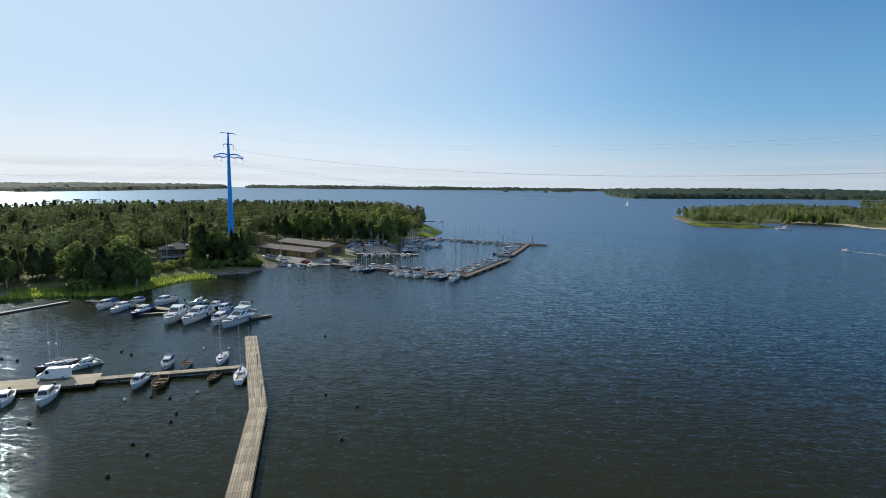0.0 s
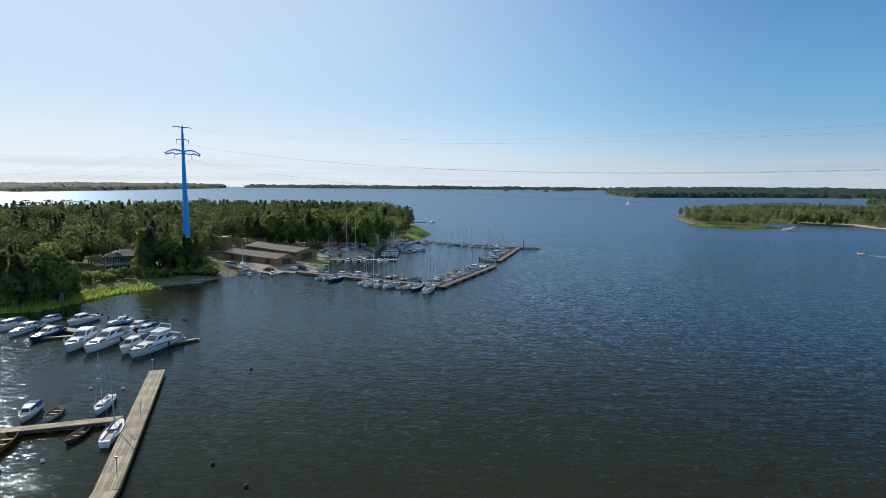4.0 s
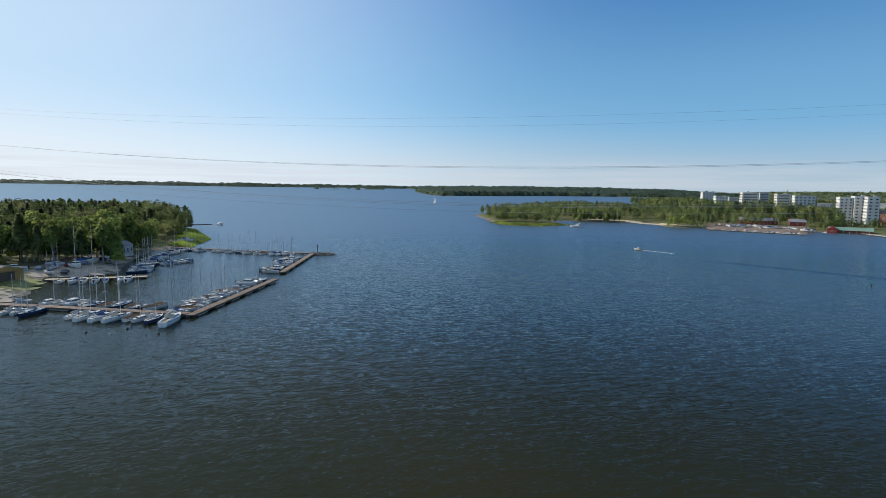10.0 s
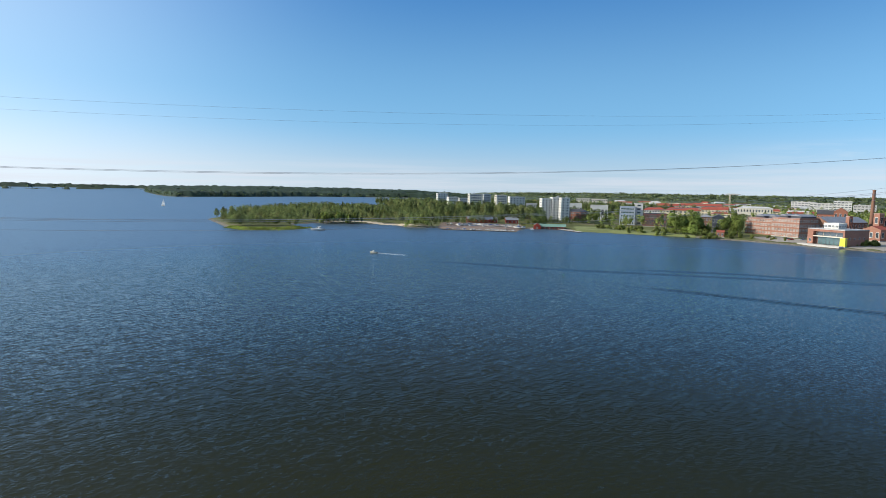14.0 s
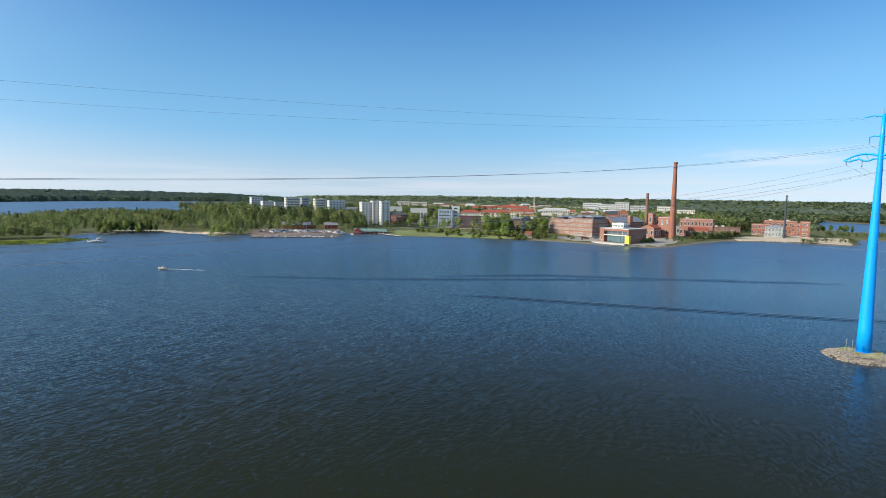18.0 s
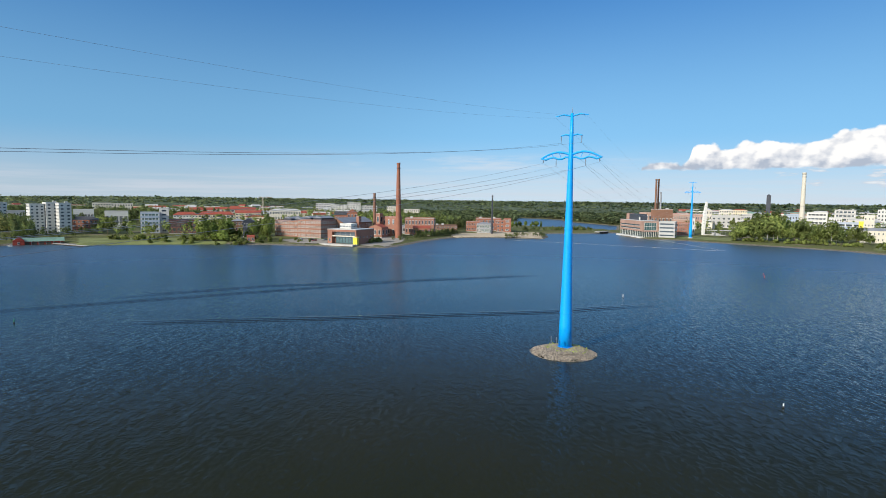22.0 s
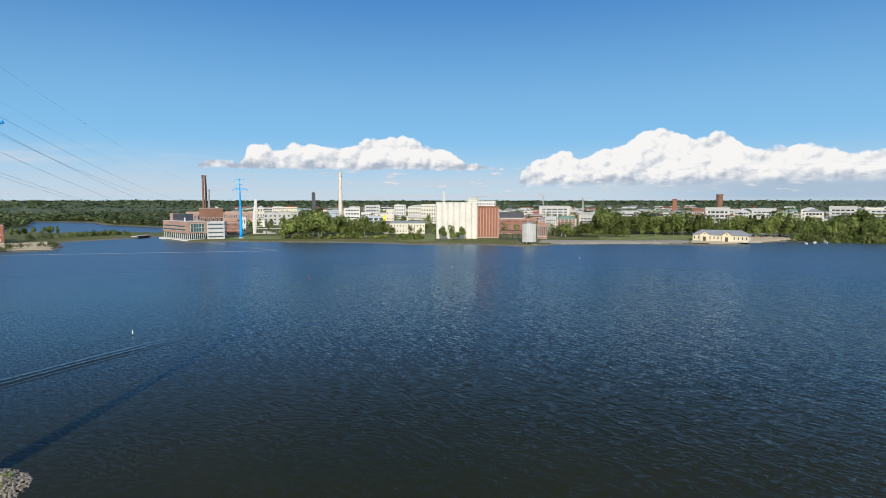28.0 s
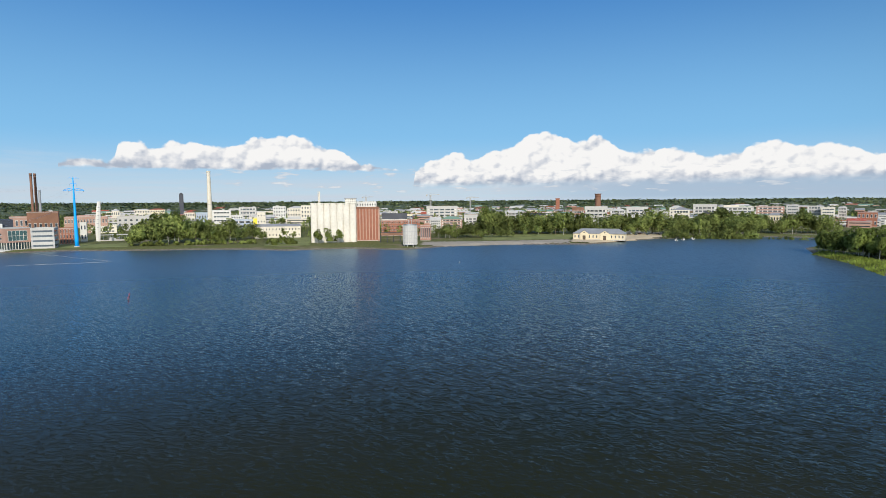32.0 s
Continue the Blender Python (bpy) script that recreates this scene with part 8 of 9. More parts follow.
# town behind the park trees
block("town_block", "pale rendered town block", 1068, -20, -96, 9.9, 14.0, 27.5, CREAM, rows=3, cols=4, roof=("hip", 3.0))
block("town_block", "low town block among trees", 1363, -87, -98, 26.2, 14.0, 25.5, CREAM, rows=3, cols=6, side=2, roof=("hip", 2.0), roof_m=LIGHT_ROOF, chimney=1)
block("town_block", "low town block among trees", 1408, -120, -99, 26.6, 14.0, 25.5, YELLOW, rows=3, cols=6, side=2, roof=("hip", 2.0), roof_m=RED_ROOF, chimney=1)
block("town_block", "low town block among trees", 966, -33, -98, 38.4, 14.0, 19.0, OFFWHITE, rows=3, cols=6, side=2, roof=("flat", 2.0), roof_m=LIGHT_ROOF, chimney=1)
block("town_block", "low town block among trees", 942, -58, -100, 17.0, 14.0, 21.6, OFFWHITE, rows=3, cols=6, side=2, roof=("flat", 2.0), roof_m=DARK_ROOF, chimney=1)
block("town_block", "low town block among trees", 1004, -107, -102, 14.1, 14.0, 24.6, CREAM, rows=3, cols=6, side=2, roof=("hip", 2.0), roof_m=RED_ROOF, chimney=1)
block("town_block", "low town block among trees", 951, -116, -103, 19.5, 14.0, 22.6, BLUE_CLAD, rows=3, cols=6, side=2, roof=("flat", 2.0), roof_m=GREY_ROOF, chimney=1)
block("red_block", "red panelled block below the dark tower", 1083, -109, -101, 9.4, 10.0, 19.7, BRICK, rows=2, cols=3)
stack("chimney", "tall cream concrete chimney with a collar and a ladder cage", 942, -122, 81.1, 3.46, 2.25, CREAM, [(0.97, CONCRETE), (0.93, CONCRETE), (0.42, CONCRETE)], 18)
block("dark_tower", "narrow dark blue tower with a slanted top", 1150, -122, -101, 6.5, 7.0, 52.8, DARK_CLAD, rows=0, cols=0, side=0, roof=("cross", 3.0), roof_m=BLUE_CLAD)
block("office_block", "white office block with bands of windows", 859, -118, -105, 21.1, 16.0, 28.1, WHITE, rows=5, cols=1, side=1, style="band", fw=0.95, fh=0.4, chimney=1)
block("office_block", "white office block with a raised stair tower", 834, -130, -106, 12.6, 14.0, 22.3, WHITE, rows=4, cols=5)
block("office_block", "grey office block with a setback top storey", 986, -185, -107, 24.3, 18.0, 30.9, OFFWHITE, rows=5, cols=1, style="band", fw=0.95, chimney=2)
block("office_block", "low pale glazed office block", 791, -131, -107, 35.1, 14.0, 18.1, BLUE_CLAD, rows=3, cols=1, style="band", fw=0.95)
block("office_block", "stepped white town office block", 1001, -238, -110, 18.8, 20.0, 31.6, WHITE, rows=5, cols=5, chimney=3)
block("office_block", "cream office block with a metal roof", 926, -240, -111, 28.8, 20.0, 29.4, CREAM, rows=4, cols=8, roof=("hip", 3.0), roof_m=LIGHT_ROOF)
block("office_block", "cream plastered corner block", 890, -244, -113, 22.7, 16.0, 33.0, CREAM, rows=5, cols=6)
block("long_warehouse", "long cream building with small square windows", 686, -131, -110, 43.6, 14.0, 14.0, CREAM, rows=2, cols=14, side=3, fw=0.3, fh=0.35, roof=("gable", 2.2), roof_m=GREY_ROOF)
block("stair_tower", "cream tower rising over the long building", 703, -120, -109, 8.1, 8.0, 27.8, CREAM, rows=4, cols=3, side=2, fw=0.3, fh=0.3)
block("panel", "bright yellow end wall", 706, -115, -108, 4.4, 6.0, 21.5, BRIGHT_YELLOW, rows=0, cols=0)
block("red_silo", "red brick grain silo with pilasters", 599, -187, -119, 19.6, 20.0, 32.2, BRICK, rows=0, cols=0)
silo_pilasters()
block("silo_gallery", "white gallery along the top of the silos", 625, -199, -119, 19.1, 8.0, 37.2, WHITE, base=32.0, rows=1, cols=8, fh=0.5)
block("brick_mill", "old red brick mill with small windows", 634, -243, -122, 39.5, 18.0, 18.4, BRICK, rows=4, cols=16, side=4, fw=0.45, fh=0.5)
block("mill_roof_storey", "dark glazed roof storey on the mill", 640, -239, -121, 26.1, 12.0, 24.9, DARK_CLAD, rows=1, cols=12, style="band", fw=0.8, roof_m=DARK_ROOF)
block("brick_annex", "brick annex with open bays", 566, -229, -124, 9.6, 8.0, 15.5, BRICK, rows=1, cols=5, fw=0.6, fh=0.8)
block("town_block", "town block of flats and shops above the trees", 647, -295, -125, 12.6, 16.0, 17.4, OFFWHITE, rows=5, cols=1, side=1, style="band", fw=0.92, fh=0.5, roof=("gable", 3.0), roof_m=LIGHT_ROOF, chimney=2)
block("town_block", "town block of flats and shops above the trees", 652, -321, -127, 23.7, 16.0, 17.5, PALE_BRICK, rows=5, cols=1, side=1, style="band", fw=0.92, fh=0.5, roof=("hip", 3.0), roof_m=GREEN_ROOF, chimney=2)
block("town_block", "town block of flats and shops above the trees", 652, -354, -129, 23.8, 16.0, 18.5, OFFWHITE, rows=5, cols=1, side=1, style="band", fw=0.92, fh=0.5, roof=("flat", 3.0), roof_m=LIGHT_ROOF, chimney=2)
block("town_block", "town block of flats and shops above the trees", 621, -344, -130, 9.2, 16.0, 22.5, PALE_BRICK, rows=5, cols=1, side=1, style="band", fw=0.92, fh=0.5, roof=("flat", 3.0), roof_m=LIGHT_ROOF, chimney=2)
block("town_block", "town block of flats and shops above the trees", 711, -469, -133, 23.4, 16.0, 21.8, OFFWHITE, rows=5, cols=1, side=1, style="band", fw=0.92, fh=0.5, roof=("gable", 3.0), roof_m=LIGHT_ROOF, chimney=2)
block("town_block", "town block of flats and shops above the trees", 663, -462, -135, 29.1, 16.0, 19.1, CREAM, rows=5, cols=1, side=1, style="band", fw=0.92, fh=0.5, roof=("gable", 3.0), roof_m=DARK_ROOF, chimney=2)
block("town_block", "town block of flats and shops above the trees", 596, -470, -139, 13.8, 16.0, 25.9, BROWN_BRICK, rows=5, cols=1, side=1, style="band", fw=0.92, fh=0.5, roof=("flat", 3.0), roof_m=LIGHT_ROOF, chimney=2)
block("town_block", "town block of flats and shops above the trees", 606, -515, -140, 27.3, 16.0, 26.8, OFFWHITE, rows=5, cols=1, side=1, style="band", fw=0.92, fh=0.5, roof=("flat", 3.0), roof_m=LIGHT_ROOF, chimney=2)
block("town_block", "town block of flats and shops above the trees", 628, -587, -142, 19.6, 16.0, 23.8, OFFWHITE, rows=5, cols=1, side=1, style="band", fw=0.92, fh=0.5, roof=("hip", 3.0), roof_m=LIGHT_ROOF, chimney=2)
block("town_block", "town block of flats and shops above the trees", 625, -626, -144, 28.8, 16.0, 25.1, OFFWHITE, rows=5, cols=1, side=1, style="band", fw=0.92, fh=0.5, roof=("flat", 3.0), roof_m=LIGHT_ROOF, chimney=2)
block("town_block", "town block of flats and shops above the trees", 604, -689, -147, 19.1, 16.0, 26.5, CREAM, rows=5, cols=1, side=1, style="band", fw=0.92, fh=0.5, roof=("hip", 3.0), roof_m=LIGHT_ROOF, chimney=2)
block("town_block", "town block of flats and shops above the trees", 597, -751, -150, 31.7, 16.0, 27.8, OFFWHITE, rows=5, cols=1, side=1, style="band", fw=0.92, fh=0.5, roof=("flat", 3.0), roof_m=LIGHT_ROOF, chimney=2)
block("town_block", "town block of flats and shops above the trees", 543, -724, -152, 18.7, 16.0, 26.4, CREAM, rows=5, cols=1, side=1, style="band", fw=0.92, fh=0.5, roof=("flat", 3.0), roof_m=GREY_ROOF, chimney=2)
block("town_block", "town block of flats and shops above the trees", 514, -556, -148, 18.2, 16.0, 25.9, CREAM, rows=5, cols=1, side=1, style="band", fw=0.92, fh=0.5, roof=("hip", 3.0), roof_m=GREY_ROOF, chimney=2)
block("town_block", "town block of flats and shops above the trees", 856, -449, -125, 48.3, 16.0, 27.4, OFFWHITE, rows=5, cols=1, side=1, style="band", fw=0.92, fh=0.5, roof=("flat", 3.0), roof_m=LIGHT_ROOF, chimney=2)
block("harbour_warehouse", "long yellow harbour warehouse with a grey roof and gabled dormers", 471, -358, -149, 45.5, 14.0, 7.4, YELLOW, rows=1, cols=14, side=3, fw=0.3, roof=("hip", 4.2), roof_m=GREY_ROOF, over=0.8)
warehouse_bays()
block("brick_villa", "large ornate red brick building with turrets", 479, -553, -150, 11.5, 14.0, 21.8, BRICK, rows=3, cols=5, side=3, roof=("hip", 4.0), roof_m=DARK_ROOF)
block("brick_villa", "ornate red brick wing", 475, -571, -151, 13.2, 12.0, 20.4, BRICK, rows=3, cols=5, side=3, roof=("cross", 4.0), roof_m=DARK_ROOF)
stack("church_tower", "square red brick church tower", 973, -832, 43.1, 5.72, 5.72, BRICK, [(0.8, BROWN_BRICK)], 4)
stack("water_tower", "stout round brown brick water tower", 847, -810, 50.8, 5.2, 5.5, BROWN_BRICK, [(0.9, BRICK), (0.4, BROWN_BRICK)], 14)
block("yellow_house", "yellow house among trees", 442, -631, -156, 16.6, 12.0, 19.1, YELLOW, rows=2, cols=6, roof=("hip", 3.0), roof_m=GREY_ROOF)
block("red_hall", "red panelled hall with a stepped roof", 407, -797, -162, 20.3, 18.0, 20.1, BRICK, rows=2, cols=5, side=2, chimney=2)
block("red_hall", "low red painted shed", 410, -771, -162, 19.6, 10.0, 12.0, RED_BOARDS, rows=1, cols=6)
block("town_block", "pale town block above park trees", 531, -724, -153, 33.9, 16.0, 26.7, OFFWHITE, rows=6, cols=1, side=1, style="band", fw=0.9, fh=0.5, chimney=2)
block("town_block", "pale town block above park trees", 515, -776, -155, 33.9, 16.0, 27.0, PALE_BRICK, rows=6, cols=1, side=1, style="band", fw=0.9, fh=0.5, chimney=2)
block("town_block", "pale town block above park trees", 510, -833, -157, 15.9, 16.0, 28.9, OFFWHITE, rows=6, cols=1, side=1, style="band", fw=0.9, fh=0.5, chimney=2)
block("town_block", "pale town block above park trees", 466, -797, -159, 18.9, 16.0, 27.7, OFFWHITE, rows=6, cols=1, side=1, style="band", fw=0.9, fh=0.5, chimney=2)
block("town_block", "pale town block above park trees", 446, -783, -160, 15.1, 16.0, 25.7, CREAM, rows=6, cols=1, side=1, style="band", fw=0.9, fh=0.5, chimney=2)
block("town_block", "pale town block above park trees", 438, -807, -161, 9.0, 16.0, 26.2, OFFWHITE, rows=6, cols=1, side=1, style="band", fw=0.9, fh=0.5, chimney=2)

# ---- silos on the town shore ----
white_silo(595, -151, -115, 39.4, 36.1, 21.7)
round_silo(518, -183, 5.8, 18.3)
white_tower(754, 19, -96, 39.6)
tower_crane(842, 680, 39.3, -33, "yellow")
tower_crane(860, -430, 48.0, -104, "white")
tower_crane(902, -541, 44.1, -108, "white")
tower_crane(1090, -435, 47.3, -98, "white")
boat_house(360, 515, -37, "red boarded boat house with a green roof")
cottage(324, 607, -21)
cottage(330, 597, -21)
cottage(344, 602, -22)
cottage(361, 586, -25)
jetty("long low timber quay with small boats", 248.7, 533.3, 304.8, 489.9, 2.5, 0.7, planks=False)
row_of_boats(248.7, 533.3, 304.8, 489.9, 1.0, 30, ["day", "canopy", "open", "day"], "at the cottage quay", 31, 4.5, 7.0, side=1)
for i in range(44):
    u = i / 43
    x, y = 282.3 + 53.9 * u + math.sin(i * 2.1) * 9, 569.8 + -41.6 * u + math.cos(i * 3.3) * 9
    boat(("day", "canopy", "open", "day")[i % 4], x, y, i * 71 % 360, 5 + i % 3, gz(x, y) + 0.4, where="laid up ashore", group="boats ashore")
jetty("pale concrete slipway quay", 368.1, 510.9, 362.3, 469.8, 4.0, 0.7, planks=False, material=CONCRETE)
boat("fly", 137, 547, 60, 12.0, where="anchored off the beach")
sailing_out(9, 1190)
speed_boat(126.4, 366.7, 143.6, 347.0)
boat("day", 430, -426, 200, 7.0, where="at the harbour square")
boat("day", 431, -442, 230, 7.0, where="at the harbour square")
boat("day", 429, -412, 225, 7.0, where="at the harbour square")
patch("path", "pale gravel shore path below the park", [(517, -193), (493, -262), (464, -311), (487, -336), (512, -279), (549, -215)], GRAVEL, 0.10, step=3.0)
patch("square", "sandy harbour square with parked cars", [(466, -313), (454, -326), (454, -375), (461, -448), (498, -494), (544, -496), (503, -392), (489, -342)], SAND, 0.10, step=3.0)
patch("yard", "grey gravel yard of the cottage harbour", [(253, 547), (280, 518), (317, 504), (356, 558), (325, 599), (291, 618)], PIER, 0.10, step=3.0)
patch("promenade", "grey stone promenade along the town shore", [(451, -428), (435, -482), (424, -521), (444, -561), (458, -520), (476, -467)], GRAVEL, 0.10, step=3.0)
car(501, -445, gz(501, -445) + 0.12, 40, CAR_PAINTS[0], "silver car parked on the harbour square")
car(489, -436, gz(489, -436) + 0.12, 49, CAR_PAINTS[1], "dark car parked on the harbour square")
car(497, -454, gz(497, -454) + 0.12, 58, CAR_PAINTS[2], "dark red car parked on the harbour square")
car(484, -449, gz(484, -449) + 0.12, 67, CAR_PAINTS[3], "blue-grey car parked on the harbour square")
car(491, -467, gz(491, -467) + 0.12, 76, CAR_PAINTS[0], "silver car parked on the harbour square")
car(479, -459, gz(479, -459) + 0.12, 85, CAR_PAINTS[1], "dark car parked on the harbour square")
patch("lawn", "lawn along the factory shore", [(365, 483), (404, 433), (423, 396), (476, 439), (442, 469), (406, 534)], LAWN, 0.10, step=3.0)
patch("yard", "gravel yard of the factory quay", [(453, 293), (456, 274), (504, 279), (575, 309), (541, 313), (491, 313)], GRAVEL, 0.10, step=3.0)
patch("lawn", "lawn in the waterside park", [(527, -265), (490, -347), (544, -408), (586, -314)], LAWN, 0.10, step=3.0)
patch("lawn", "lawn before the long cream building", [(592, -88), (578, -121), (667, -159), (684, -120)], LAWN, 0.10, step=3.0)
patch("lawn", "lawn by the blue pylon", [(696, 69), (658, 3), (700, -3), (733, 49)], LAWN, 0.10, step=3.0)
patch("yard", "sandy bank of the works", [(589, 263), (618, 230), (618, 178), (714, 197), (683, 247), (628, 276)], SAND, 0.10, step=3.0)
reeds("bright green reeds edging the near point", [(298, -362), (264, -323), (231, -271), (248, -330), (278, -363), (300, -379)], 0.8, 1.4, 12)
causeway(404, -556, 338, -590)
pavilion(751, 7, -97)
gantry(564, -181, 555, -202)
culvert_bridge(751, 135, 771, 124)
wake([(185, 232), (217, 174), (251, 117), (282, 81)])
wake([(215, 270), (260, 236), (312, 170), (348, 132)])
wake([(142, 326), (184, 280), (250, 227), (326, 165)])
floating_boom(590, 202, 549, 22)
floating_boom(706, 85, 549, 22)

# ---- trees along the shores and among the buildings ----
grove(-172, 112, -176, 150, 16, 26, 8, 13, ["birch", "birch", "pine"], "on the wooded shore", 331)
grove(-149, 120, -140, 134, 14, 22, 9, 15, ["birch", "birch", "pine"], "behind the reeds", 323)
grove(-140, 133, -143, 141, 6, 5, 8, 12, ["birch", "pine"], "by the house on the shore", 189)
grove(-156, 171, -140, 184, 9, 20, 8, 17, ["pine", "fir", "birch"], "on the shore below the pylon", 492)
grove(-194, 178, -193, 186, 14, 8, 9, 13, ["birch", "birch", "pine"], "beside the shore house", 483)
grove(-181, 259, -114, 274, 16, 26, 13, 20, ["birch", "birch", "pine"], "behind the boat sheds", 721)
grove(-143, 275, -119, 321, 12, 20, 14, 20, ["birch"], "beside the boat yard", 180)
thicket(69, 586, 134, 581, 16, 26, 8, 12, ["birch", "birch", "bush"], "on the low reed island", 58)
grove(156, 637, 198, 616, 14, 16, 9, 13, ["birch", "birch", "pine"], "behind the beach", 262)
grove(228, 674, 256, 682, 12, 9, 10, 14, ["birch", "birch", "pine"], "behind the sand beach", 998)
thicket(372, 735, 458, 597, 24, 80, 13, 19, ["birch", "birch", "pine"], "between the cottages and the towers", 961)
belt([(430, 573, 4), (436, 568, 8.4), (441, 564, 5.5), (447, 558, 18.6), (453, 554, 20.2), (460, 548, 17.5), (468, 540, 11.9)], 16, 10, ["broad", "birch", "broad", "birch", "broad", "pine", "broad"], "on the shore lawn", 81)
belt([(462, 526, 5.5), (466, 522, 14.1), (470, 519, 4.3)], 6, 6, ["broad", "birch", "broad", "birch", "broad", "pine", "broad"], "by the white office", 82)
belt([(468, 468, 4.6), (472, 464, 9), (477, 458, 11), (483, 452, 12), (486, 447, 9)], 12, 10, ["broad", "birch", "broad", "birch", "broad", "pine", "broad"], "on the shore lawn", 83)
belt([(477, 434, 8.5), (482, 427, 9.9), (487, 420, 17.2), (492, 414, 20.6), (496, 408, 14.4)], 14, 10, ["broad", "birch", "broad", "birch", "broad", "pine", "broad"], "beside the factory", 84)
belt([(347, 545, 3.7), (354, 540, 7.6), (360, 536, 11.4), (365, 532, 10.2), (370, 529, 6.4)], 14, 12, ["broad", "birch", "broad", "birch", "broad", "pine", "broad"], "behind the red boat house", 85)
belt([(380, 561, 4.5), (386, 556, 9.3), (395, 550, 12.1), (403, 544, 10.2), (409, 539, 6.2)], 16, 10, ["broad", "birch", "broad", "birch", "broad", "pine", "broad"], "before the apartment towers", 87)
belt([(225, 565, 6.2), (232, 562, 9.5), (239, 560, 11.6), (245, 557, 10.5), (252, 554, 4.9)], 16, 14, ["broad", "birch", "broad", "birch", "broad", "pine", "broad"], "by the cottage harbour", 86)
thicket(402, 497, 449, 378, 3, 34, 3.2, 5.5, ["bush"], "along the shore path", 23)
grove(468, 296, 493, 293, 4, 8, 3, 5, ["bush"], "on the factory quay", 972)
thicket(498, 279, 625, 274, 9, 26, 4, 7, ["birch", "bush"], "on the stony factory shore", 767)
thicket(610, 213, 642, 176, 8, 22, 3, 6, ["birch", "bush"], "on the low bank", 366)
thicket(655, 300, 790, 285, 45, 150, 7, 13, ["birch", "birch", "pine"], "behind the red works", 771)
thicket(735, 215, 800, 150, 10, 40, 3, 7, ["birch", "bush", "birch"], "on the causeway bank", 772)
thicket(560, 285, 620, 262, 12, 46, 4, 8, ["birch", "birch", "bush"], "on the stony factory shore", 773)
grove(794, 245, 834, 213, 8, 9, 8, 11, ["birch"], "behind the works", 865)
grove(776, 186, 803, 142, 6, 14, 3, 6, ["birch", "bush"], "on the causeway", 413)
belt([(659, 4, 8.9), (660, -1, 16), (662, -7, 23.8), (662, -15, 23.2), (663, -23, 28.6), (663, -33, 27.9), (663, -42, 22.8), (663, -54, 25.2), (663, -60, 17.4), (663, -69, 13.4), (663, -78, 22.9), (662, -88, 15), (661, -100, 16.3), (660, -110, 5.5)], 90, 26, ["birch", "broad", "birch", "pine", "birch", "broad", "birch"], "in the shore wood", 61)
thicket(665, 2, 621, -98, 5, 40, 2.2, 4.5, ["bush"], "fringing the shore wood", 18)
grove(604, -92, 594, -114, 8, 9, 5, 8, ["birch", "bush"], "beside the long building", 562)
tree("birch", 589, -133, 14, "against the white silo")
tree("birch", 585, -141, 13, "against the white silo")
tree("birch", 582, -149, 13, "against the white silo")
tree("birch", 588, -135, 9, "against the white silo")
belt([(576, -243, 6.9), (571, -252, 13.2), (568, -259, 14.5), (566, -265, 8.8), (562, -272, 16.4), (558, -280, 15.8), (554, -287, 10.7), (547, -298, 15.3), (543, -305, 12.2), (538, -313, 9.7)], 46, 12, ["broad", "birch", "broad", "pine", "broad", "birch", "broad"], "on the park lawn", 62)
belt([(589, -308, 20.9), (584, -317, 33.1), (580, -323, 26.3), (576, -331, 21), (570, -339, 19.7), (563, -349, 25.1), (554, -360, 22.6), (546, -371, 20), (540, -379, 28), (529, -390, 25.4), (522, -399, 20.3), (508, -412, 18), (502, -418, 23.3), (493, -428, 20.8)], 110, 34, ["broad", "birch", "broad", "pine", "broad", "birch", "broad"], "in the waterside park", 63)
belt([(495, -426, 19.5), (486, -435, 26), (476, -444, 29.3), (463, -455, 23.8), (454, -463, 21.6), (448, -469, 15.6), (442, -474, 23.5), (437, -480, 13.4), (427, -488, 14.4), (423, -492, 24.4), (415, -498, 22.3), (404, -506, 25.9)], 100, 34, ["broad", "birch", "broad", "pine", "broad", "birch", "broad"], "behind the harbour square", 64)
belt([(452, -427, 6.7), (445, -436, 11.5), (433, -449, 9.6), (421, -460, 12.2), (412, -470, 14.7), (404, -478, 12.1), (395, -488, 15.1)], 50, 10, ["broad", "birch", "broad", "pine", "broad", "birch", "broad"], "along the town shore", 65)
belt([(464, -500, 19.5), (452, -513, 24.9), (441, -524, 26.1), (429, -535, 23.5), (420, -545, 24.7), (414, -552, 16.8), (405, -561, 15.5), (403, -567, 23.3), (393, -576, 26.4), (384, -585, 21.9), (379, -592, 24.4), (367, -601, 20.6)], 90, 30, ["broad", "birch", "broad", "pine", "broad", "birch", "broad"], "along the town shore", 66)
belt([(457, -440, 8.6), (442, -453, 11.2), (422, -468, 10.2), (398, -484, 9.3), (371, -500, 8.7), (352, -510, 7.9)], 44, 8, ["broad", "birch", "broad", "pine", "broad", "birch", "broad"], "on the promenade", 67)
grove(302, -380, 287, -372, 10, 12, 12, 16, ["birch"], "on the near point", 806)
grove(285, -361, 251, -339, 18, 34, 14, 19, ["birch", "birch", "fir", "birch"], "on the near point", 428)

